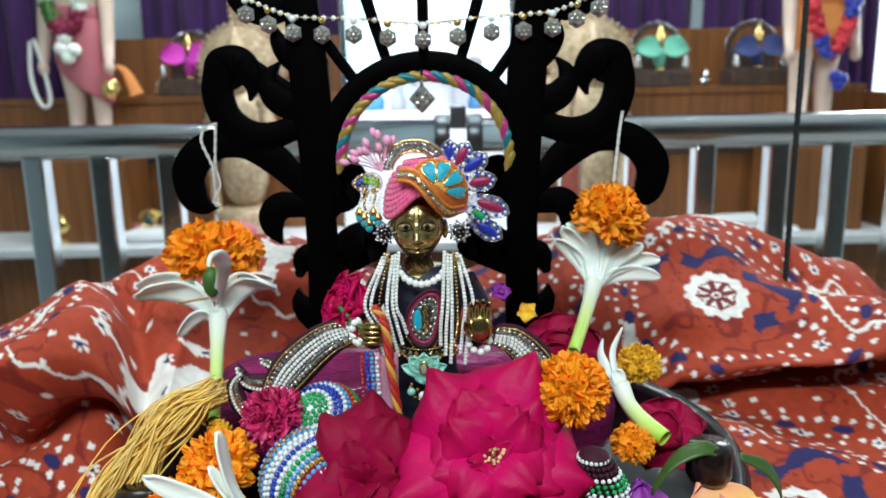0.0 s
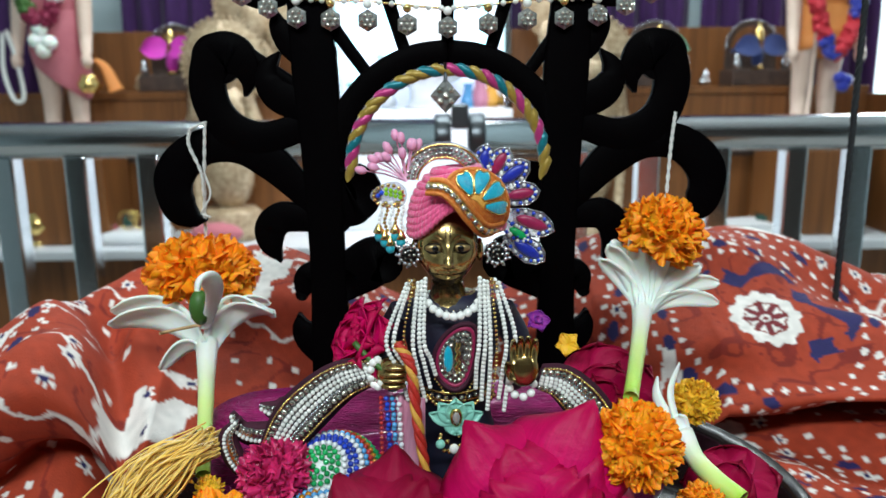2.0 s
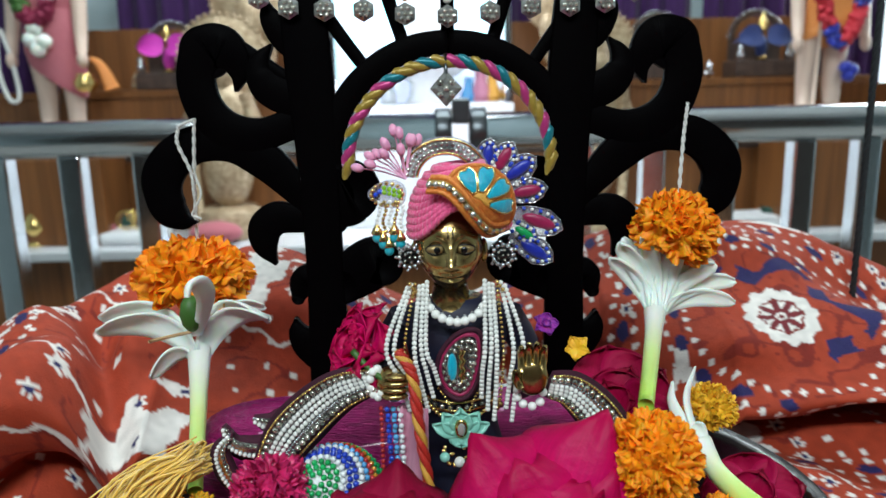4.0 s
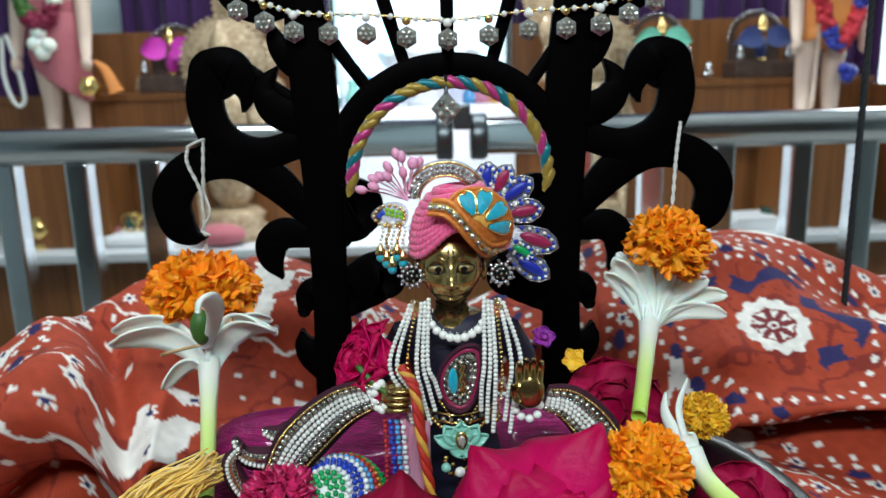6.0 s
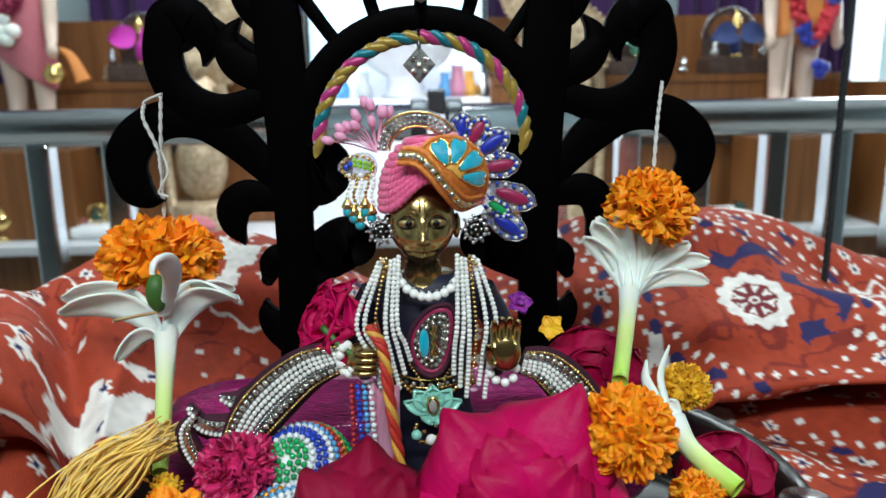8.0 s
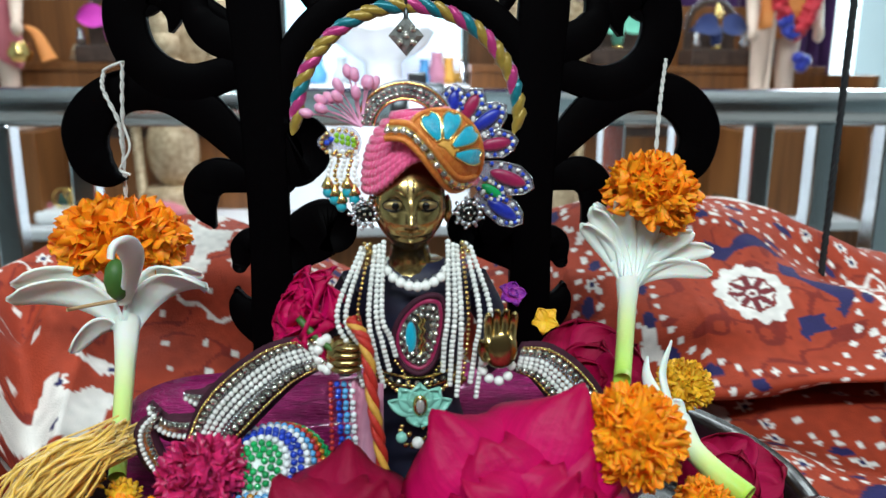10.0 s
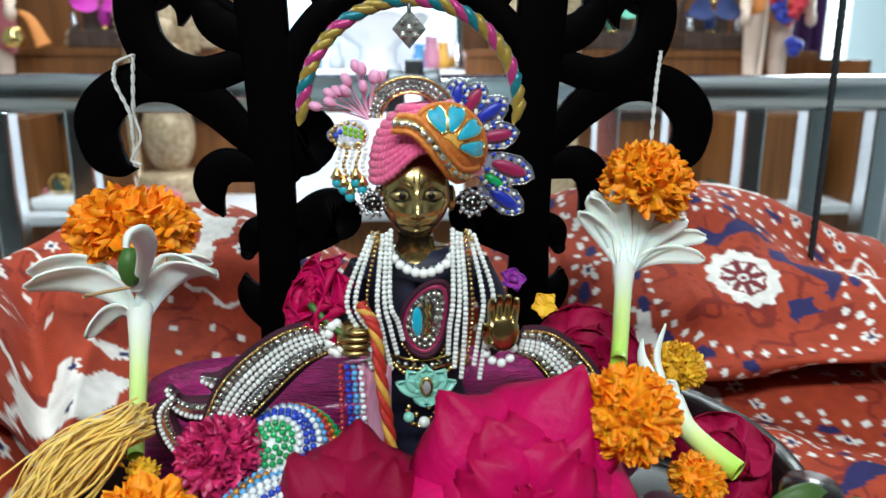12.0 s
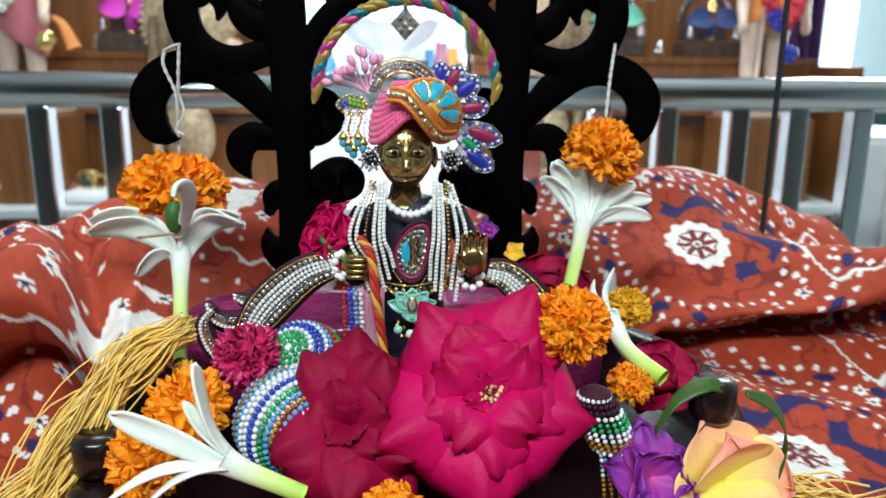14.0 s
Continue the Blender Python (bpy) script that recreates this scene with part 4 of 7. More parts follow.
M_print = material("block_printed_cotton", (0.5, 0.1, 0.04), 0.8, bump=0.35, bump_scale=900)
at_node = M_print.node_tree.nodes.new("ShaderNodeAttribute")
at_node.attribute_name = "block_print"
M_print.node_tree.links.new(at_node.outputs["Color"], M_print.node_tree.nodes["Principled BSDF"].inputs["Base Color"])
me.materials.append(M_print)
tagged(new("printed_cloth", me), "rust-orange block-printed cotton cloth heaped in folds", "cloth")


# ---- swing: carved back, seat ----
XC, YF = -0.0115, 0.466
swing = thing("swing_throne", (XC, 0.42, 0.735), "black lacquered swing throne with a scrolled cut-out back", "throne")


def stroke(bm, ctrl, thick, n=36, round_ends=True):
    """A flat cut-out band along (x from the middle, z, width), both faces and edges."""
    pts = spline(ctrl, n)
    left, right_side = [], []
    for i, (x, z, w) in enumerate(pts):
        a, b = pts[max(i - 1, 0)], pts[min(i + 1, n - 1)]
        dx, dz = b[0] - a[0], b[1] - a[1]
        ln = math.hypot(dx, dz) or 1
        nx, nz = -dz / ln * w / 2, dx / ln * w / 2
        left.append((x + nx, z + nz))
        right_side.append((x - nx, z - nz))
    rows = []
    e = min(0.0007, thick / 4)
    for i in range(n):
        (ax, az), (bx, bz) = left[i], right_side[i]
        ring = []
        for px, pz, y in ((ax, az, -thick / 2 + e), (ax + (bx - ax) * 0.06, az + (bz - az) * 0.06, -thick / 2), (bx + (ax - bx) * 0.06, bz + (az - bz) * 0.06, -thick / 2), (bx, bz, -thick / 2 + e), (bx, bz, thick / 2), (ax, az, thick / 2)):
            ring.append(bm.verts.new((XC + px, YF + y, pz)))
        rows.append(ring)
    grid_faces(bm, rows, close_v=True)
    bm.faces.new(rows[0])
    bm.faces.new(rows[-1][::-1])
    if round_ends:
        for i in (0, n - 1):
            x, z, w = pts[i]
            disc(bm, x, z, w / 2, thick * 0.985)


def disc(bm, x, z, r, thick, seg=20):
    rows = [[bm.verts.new((XC + x + r * math.cos(a), YF + y, z + r * math.sin(a))) for a in (2 * math.pi * k / seg for k in range(seg))] for y in (-thick / 2, thick / 2)]
    grid_faces(bm, rows, close_v=True)
    bm.faces.new(rows[0])
    bm.faces.new(rows[1][::-1])


for s in (-1, 1):
    side = (lambda c: [(s * x - 0.004, z, w) for x, z, w in c])
    bm = bmesh.new()
    stroke(bm, side([(0.071, 0.79, 0.024), (0.070, 0.86, 0.023), (0.070, 0.91, 0.021), (0.071, 0.97, 0.023), (0.073, 1.02, 0.026), (0.076, 1.07, 0.022), (0.078, 1.12, 0.02)]), 0.0080, 40)
    part("column", bm, M_black, swing)
    for nm, ctrl, thick, n in (
        ("upper_scroll", [(0.068, 0.992, 0.018), (0.086, 0.987, 0.017), (0.104, 0.982, 0.019), (0.120, 0.985, 0.021), (0.1305, 0.995, 0.0205), (0.1350, 1.008, 0.0205), (0.1345, 1.019, 0.021), (0.1290, 1.029, 0.024), (0.1205, 1.030, 0.0245), (0.1135, 1.0235, 0.018), (0.1115, 1.0145, 0.009), (0.1135, 1.0070, 0.002)], 0.0066, 64),
        ("scroll_leaf", [(0.070, 1.000, 0.022), (0.084, 1.002, 0.020), (0.0955, 1.0075, 0.0185), (0.1005, 1.0165, 0.0145), (0.0985, 1.024, 0.009), (0.0930, 1.0305, 0.002)], 0.0070, 32),
        ("lower_scroll", [(0.066, 0.935, 0.016), (0.085, 0.952, 0.017), (0.100, 0.967, 0.021), (0.118, 0.977, 0.020), (0.137, 0.978, 0.021), (0.1510, 0.971, 0.022), (0.1590, 0.960, 0.0225), (0.1595, 0.949, 0.0205), (0.1560, 0.940, 0.0190), (0.1490, 0.9345, 0.011), (0.1425, 0.9335, 0.002)], 0.0064, 64),
        ("small_scroll", [(0.062, 0.932, 0.014), (0.084, 0.934, 0.016), (0.0965, 0.9345, 0.019), (0.1035, 0.928, 0.019), (0.1035, 0.918, 0.014), (0.0985, 0.908, 0.002)], 0.0056, 34),
        ("leaf_scroll", [(0.062, 0.893, 0.020), (0.076, 0.897, 0.020), (0.083, 0.896, 0.017), (0.0865, 0.887, 0.008)], 0.0062, 22),
        ("inner_leaf", [(0.066, 0.892, 0.024), (0.050, 0.902, 0.030), (0.0410, 0.907, 0.030), (0.0370, 0.906, 0.026)], 0.0060, 24),
        ("inner_lobe", [(0.066, 0.946, 0.030), (0.060, 0.947, 0.037), (0.056, 0.948, 0.038), (0.054, 0.949, 0.036)], 0.0058, 20),
        ("lower_leaf", [(0.072, 0.846, 0.018), (0.083, 0.858, 0.018), (0.088, 0.866, 0.012), (0.089, 0.873, 0.003)], 0.0060, 20),
    ):
        bm = bmesh.new()
        stroke(bm, side(ctrl), thick, n)
        part(nm, bm, M_black, swing)
    for x, z, r, thick in ((0.1285, 1.0275, 0.0145, 0.0054), (0.1185, 1.0275, 0.0110, 0.0050)):
        bm = bmesh.new()
        disc(bm, s * x - 0.004, z, r, thick, 28)
        part("scroll_bulb", bm, M_black, swing, smooth=False)
    bm = bmesh.new()
    stroke(bm, side([(0.070, 1.030, 0.02), (0.083, 1.034, 0.018), (0.092, 1.045, 0.012), (0.094, 1.054, 0.002)]), 0.0062, 20)
    stroke(bm, side([(0.074, 1.075, 0.018), (0.088, 1.068, 0.020), (0.103, 1.066, 0.022), (0.116, 1.074, 0.018), (0.118, 1.088, 0.010)]), 0.0060, 24)
    part("crown_scroll", bm, M_black, swing)
    bm = bmesh.new()
    stroke(bm, [(s * 0.0685 * math.cos(a), 0.9625 + 0.0675 * math.sin(a), 0.0145) for a in (math.pi / 2 * k / 6 for k in range(7))], 0.0074, 30)
    part("arch", bm, M_black, swing)
for a in (28, 50, 70, 90, 110, 130, 152):
    c, d = math.cos(radians(a)), math.sin(radians(a))
    bm = bmesh.new()
    stroke(bm, [(0.070 * c, 0.9625 + 0.070 * d, 0.007), (0.10 * c, 0.9625 + 0.105 * d, 0.0075), (0.135 * c, 0.9625 + 0.15 * d, 0.009)], 0.0052, 10)
    part("spoke", bm, M_black, swing)
bm = bmesh.new()
stroke(bm, [(0.135 * math.cos(a), 0.9625 + 0.15 * math.sin(a), 0.016) for a in (math.pi * (0.28 + 0.44 * k / 12) for k in range(13))], 0.0078, 50)
part("outer_arch", bm, M_black, swing)
# seat: an oval tray with a raised rim
bm = bmesh.new()
oval = Matrix.Translation((XC, 0.375, 0)) @ Matrix.Diagonal((1.0, 0.72, 1, 1))
lathe(bm, [(0.0, 0.760), (0.17, 0.760), (0.176, 0.764), (0.180, 0.792), (0.186, 0.800), (0.192, 0.794), (0.190, 0.75), (0.18, 0.738), (0.0, 0.737)], (0, 0, 0), 64, m=oval)
for v in bm.verts:
    if v.co.z > 0.768:
        v.co.z += 0.22 * (v.co.y - 0.385) if v.co.y < 0.385 else 0.10 * (v.co.y - 0.385)
part("seat_tray", bm, M_tray, swing, "glossy dark oval seat tray")
for x, y, z in ((-0.166, 0.310, 0.797), (-0.165, 0.298, 0.776), (0.134, 0.300, 0.823)):
    bm = lathe(bmesh.new(), [(0, -0.01), (0.010, -0.01), (0.0115, -0.007), (0.0115, 0.007), (0.010, 0.01), (0, 0.01)], (x, y, z), 20)
    part("knob", bm, M_tray, swing, "glossy black end knob")
for x in (-0.412, 0.294):
    bm = bmesh.new()
    for ph in (0, 2.094, 4.189):
        tube(bm, [(x + 0.0013 * math.cos(320 * (z - 0.7) + ph), 0.58 + 0.0013 * math.sin(320 * (z - 0.7) + ph), z) for z in (0.74 + 0.004 * k for k in range(340))], 0.0015, 6)
    single("hanging_rope", bm, M_black_rope, "thin black twisted rope hanging taut", "rope", group="swing ropes")


# ---- the brass idol, one plain mesh ----
FX, FY, FZ = -0.0130, 0.3735, 0.9325


def idol():
    bm = bmesh.new()
    HX, HZ = FX - 0.0022, FZ + 0.0012
    # head: a rounded form with soft relief
    g = lambda a, b, w: math.exp(-((a / w) ** 2 + (b / w) ** 2))
    n, k = 72, 84
    rows = []
    for i in range(n + 1):
        th = math.pi * i / n
        row = []
        for j in range(k):
            ph = 2 * math.pi * j / k
            x, y, z = math.sin(th) * math.cos(ph), -math.sin(th) * math.sin(ph), math.cos(th)
            jaw = 1 - 0.34 * max(0, -z) ** 1.3
            px, pz, py = 0.0153 * x * jaw, (0.0215 if z > 0 else 0.0192) * z, 0.0155 * y
            if y < 0:
                a, b = px, pz
                py -= 0.0050 * math.exp(-(a / 0.0019) ** 2 - ((b + 0.0016) / 0.0046) ** 2)
                py -= 0.0030 * math.exp(-(a / 0.0033) ** 2 - ((b + 0.0045) / 0.0018) ** 2)
                py += 0.0025 * (g(a - 0.0062, b - 0.0030, 0.0034) + g(a + 0.0062, b - 0.0030, 0.0034))
                py -= 0.0024 * math.exp(-(a / 0.0044) ** 2 - ((b + 0.0090) / 0.0011) ** 2)
                py -= 0.0022 * math.exp(-(a / 0.0036) ** 2 - ((b + 0.0116) / 0.0012) ** 2)
                py += 0.0013 * math.exp(-(a / 0.0052) ** 2 - ((b + 0.0103) / 0.0007) ** 2)
                py -= 0.0018 * g(a, b + 0.0160, 0.004)
                py -= 0.0009 * (g(a - 0.0085, b + 0.005, 0.0042) + g(a + 0.0085, b + 0.005, 0.0042))
            row.append(bm.verts.new((HX + px, FY + py, HZ + pz)))
        rows.append(row)
    grid_faces(bm, rows, close_v=True)
    for s in (-1, 1):
        ball(bm, (HX + 0.0064 * s, FY - 0.0124, HZ + 0.0030), 0.0040, 2, (1.15, 0.42, 0.52), mat=1)
        ball(bm, (HX + 0.0060 * s, FY - 0.0142, HZ + 0.0030), 0.0016, 2, (1, 0.4, 1), mat=2)
        tube(bm, [(HX + s * (0.0064 + 0.0046 * math.cos(q)), FY - 0.0133 + 0.0016 * (math.cos(q) > 0) * math.cos(q) ** 2, HZ + 0.0030 + 0.0022 * math.sin(q)) for q in (2 * math.pi * e / 20 for e in range(21))], 0.00036, 5, mat=2)
        tube(bm, [(HX + s * (0.0023 + 0.0014 * q), FY - 0.0145 + 0.0004 * q * q, HZ + 0.0070 + 0.0018 * math.sin(0.45 * q)) for q in range(7)], [0.0005, 0.0008, 0.0009, 0.0009, 0.0008, 0.0006, 0.0004], 6)
        tube(bm, [(HX + s * (0.0022 + 0.0013 * q), FY - 0.0142 + 0.0004 * q * q, HZ + 0.0046 + 0.0011 * math.sin(0.5 * q)) for q in range(7)], 0.0003, 5)
        ball(bm, (HX + 0.0158 * s, FY + 0.002, HZ - 0.001), 0.004, 2, (0.5, 0.8, 1.5))
    for s in (-1, 1):
        tube(bm, [(HX + 0.0011 * s, FY - 0.0151, HZ + 0.0085), (HX + 0.0012 * s, FY - 0.0142, HZ + 0.0135)], 0.0003, 5, mat=2)
    tube(bm, [(HX, FY + 0.001, HZ - 0.030), (HX, FY, HZ - 0.016)], [0.010, 0.008], 16)
    # torso, hips and arms
    rows = []
    for h, w, d in ((0.795, 0.030, 0.022), (0.815, 0.028, 0.022), (0.845, 0.020, 0.016), (0.860, 0.018, 0.015), (0.880, 0.022, 0.017), (0.897, 0.026, 0.016), (0.906, 0.023, 0.013), (0.911, 0.012, 0.010)):
        rows.append([bm.verts.new((FX + w * math.cos(a), FY + 0.004 + d * math.sin(a), h)) for a in (2 * math.pi * j / 28 for j in range(28))])
    grid_faces(bm, rows, close_v=True, mat=3)
    bm.faces.new(rows[0][::-1])
    bm.faces.new(rows[-1])
    for s, hand in ((-1, (-0.043, 0.352, 0.880)), (1, (0.0185, 0.347, 0.880))):
        pts = spline([(FX + 0.024 * s, FY + 0.004, 0.901), (FX + 0.034 * s, FY + 0.008, 0.882), (FX + 0.030 * s, FY - 0.004, 0.868), hand], 12)
        tube(bm, pts, [0.008 - 0.0003 * q for q in range(12)], 12, mat=3)
    # viewer-side fist
    for q in range(4):
        ball(bm, (-0.0415 + 0.0005 * q, 0.3455, 0.8745 + 0.0030 * q), 0.0024, 2, (2.6, 1.4, 0.75))
    ball(bm, (-0.0430, 0.350, 0.8795), 0.0072, 2, (1.0, 0.8, 1.1))
    # raised palm with fingers
    ball(bm, (0.0190, 0.3425, 0.8825), 0.0072, 3, (0.95, 0.42, 1.15))
    for q in range(4):
        x0 = 0.0143 + 0.0029 * q
        tube(bm, [(x0, 0.3425, 0.886), (x0 + 0.0004 * (q - 1), 0.3418, 0.8945 + 0.0012 * (1.5 - abs(q - 1.5))), (x0 + 0.0005 * (q - 1), 0.3405, 0.8975 + 0.0014 * (1.5 - abs(q - 1.5)))], [0.0018, 0.0017, 0.0012], 8)
    tube(bm, [(0.0135, 0.342, 0.879), (0.0113, 0.3405, 0.8835), (0.0111, 0.3395, 0.887)], [0.0022, 0.0019, 0.0013], 8)
    return single("brass_idol", bm, [M_brass, M_eye, M_pupil, M_navy], "small polished brass seated idol in a navy bodice", "statue", at=(FX, FY, 0.795))


idol()

# ---- turban and its ornaments ----
TX, TY, TZ = -0.0105, 0.3775, 0.9565
turban = thing("turban", (TX, TY, TZ), "pink corded turban with an orange jewelled plume brooch", "turban")


def turban_edge(a):
    """The height of the lower edge round the head: raised to a peak over the brow, low at the sides."""
    front = max(0.0, -math.sin(a))
    return 0.9415 + 0.0150 * front ** 5 + 0.0035 * max(0.0, math.cos(a))


for i in range(10):
    u = i / 9
    r = 0.0222 * math.sqrt(1 - (0.90 * u) ** 2.4)
    n = 180
    pts = [Vector((TX + r * 1.02 * math.cos(a), TY + r * 0.90 * math.sin(a), turban_edge(a) * (1 - u) + (0.9715 + 0.001 * math.cos(a)) * u)) for a in (2 * math.pi * q / n for q in range(n + 1))]
    bm = bmesh.new()
    for ph in (0, math.pi):
        line = []
        for q, p in enumerate(pts):
            a = 2 * math.pi * q / n
            line.append(p + Vector((math.cos(a) * 0.0009 * math.cos(30 * a + ph), math.sin(a) * 0.0009 * math.cos(30 * a + ph), 0.0010 * math.sin(30 * a + ph))))
        tube(bm, line, 0.00135, 6, cap=False)
    part("cord", bm, M_pink, turban)
bm = bmesh.new()
rows = []
for i in range(10):
    u = i / 9
    r = 0.0208 * math.sqrt(1 - (0.995 * u) ** 2.2)
    rows.append([bm.verts.new((TX + r * 1.02 * math.cos(a), TY + r * 0.90 * math.sin(a), turban_edge(a) * (1 - u) + 0.9730 * u)) for a in (2 * math.pi * q / 40 for q in range(40))])
grid_faces(bm, rows, close_v=True)
bm.faces.new(rows[-1])
part("crown", bm, M_pink, turban)


def on_turban(x, z, lift=0.0):
    """A place on the turban's front for a sideways and an upward offset."""
    q = max(0.0, 1 - (x / 0.0285) ** 2 - ((z - 0.006) / 0.0245) ** 2)
    return Vector((TX + x, TY - 0.0235 * math.sqrt(q) - 0.0012 - lift, TZ - 0.0025 + 0.93 * z))


band = [(-0.0135, 0.0135), (-0.0065, 0.0130), (-0.0005, 0.0075), (0.0055, -0.0010), (0.0125, -0.0095), (0.0205, -0.0100)]
for nm, off, r, mt in (("brooch_edge", 0.0031, 0.0013, M_orange_cord), ("brooch_edge", -0.0031, 0.0013, M_orange_cord)):
    part(nm, tube(bmesh.new(), [on_turban(p[0] + off * 0.35, p[1] + off, 0.0012) for p in spline(band, 30)], r, 8), mt, turban, "orange and gold twisted edging")
part("brooch_band", tube(bmesh.new(), [on_turban(p[0], p[1], 0.0) for p in spline(band, 30)], 0.0026, 8), M_gold, turban)
part("rhinestone_row", beads(bmesh.new(), [on_turban(p[0], p[1], 0.0022) for p in [q for q in spline(band, 13)]], 0.00175), M_rhine, turban, "row of clear rhinestones")
def flat_patch(outline, lift, thick):
    """A thin domed patch lying on the turban's front inside an outline."""
    bm = bmesh.new()
    cx, cz = sum(p[0] for p in outline) / len(outline), sum(p[1] for p in outline) / len(outline)
    rows = []
    for k, up in ((1.0, 0.0), (0.97, 0.7), (0.85, 1.0), (0.5, 1.12), (0.02, 1.15)):
        rows.append([bm.verts.new(on_turban(cx + k * (x - cx), cz + k * (z - cz), lift + thick * up)) for x, z in outline])
    grid_faces(bm, rows, close_v=True)
    return bm


field = spline([(-0.0060, 0.0150), (-0.0010, 0.0200), (0.0060, 0.0215), (0.0130, 0.0200), (0.0195, 0.0145), (0.0228, 0.0070), (0.0235, -0.0010), (0.0215, -0.0075), (0.0140, -0.0070), (0.0075, 0.0010), (0.0010, 0.0095)], 60)
part("brooch_field", flat_patch(field, 0.0002, 0.0012), M_orange_cord, turban, "orange embroidered field")
part("outer_edge", tube(bmesh.new(), [on_turban(x, z, 0.0008) for x, z in field] + [on_turban(*field[0], 0.0008)], 0.0012, 6), M_orange_cord, turban)
part("yellow_inset", flat_patch(spline([(0.0050, 0.0080), (0.0090, 0.0105), (0.0130, 0.0075), (0.0145, 0.0015), (0.0110, 0.0030), (0.0080, 0.0065)], 24), 0.0012, 0.0008), M_yellow_cord, turban)
# four satin lobes fanned round the inset, each edged with gold wire
for (x, z), ang in (((0.0035, 0.0155), 112), ((0.0105, 0.0158), 72), ((0.0165, 0.0105), 32), ((0.0183, 0.0025), -12)):
    c, d = math.cos(radians(ang)), math.sin(radians(ang))
    shape = [(x + 0.0050 * u * c - 0.0037 * v * d, z + 0.0050 * u * d + 0.0037 * v * c) for u, v in spline([(-1.25, 0.25), (-0.4, 0.75), (0.45, 1.0), (0.95, 0.6), (0.85, 0.0), (1.0, -0.55), (0.45, -1.0), (-0.4, -0.75), (-1.25, -0.25)], 36)]
    lobe_part = part("plume_lobe", flat_patch(shape, 0.0014, 0.0010), M_turq, turban, "turquoise satin plume lobe")
    part("lobe_edge", tube(bmesh.new(), [on_turban(px, pz, 0.0020) for px, pz in shape] + [on_turban(*shape[0], 0.0020)], 0.00045, 6), M_gold, lobe_part, "gold wire edge")

# arched rhinestone crest behind the turban
crest = thing("crest_ornament", (-0.017, 0.381, 0.965), "arched crest of two rhinestone rows on clear backing", "ornament")
arc = lambda r, a: Vector((-0.0165 + r * math.cos(a) * 1.0, 0.3815, 0.9655 + r * 0.92 * math.sin(a)))
bm = bmesh.new()
rows = [[bm.verts.new(arc(r, math.pi * (0.02 + 0.96 * q / 30)) + Vector((0, d, 0))) for q in range(31)] for r, d in ((0.0120, 0), (0.0212, 0), (0.0212, 0.0014), (0.0120, 0.0014))]
grid_faces(bm, rows, close_u=True)
part("backing", bm, M_clear, crest, "clear plastic backing")
for r in (0.0150, 0.0176):
    part("rhinestone_row", beads(bmesh.new(), [arc(r, math.pi * (0.05 + 0.90 * q / 19)) + Vector((0, -0.0012, 0)) for q in range(20)], 0.00135), M_rhine, crest)
for r in (0.0130, 0.0198):
    part("wire", tube(bmesh.new(), [arc(r, math.pi * (0.03 + 0.94 * q / 30)) + Vector((0, -0.0008, 0)) for q in range(31)], 0.0006, 6), M_gold, crest, "gold wire edge")

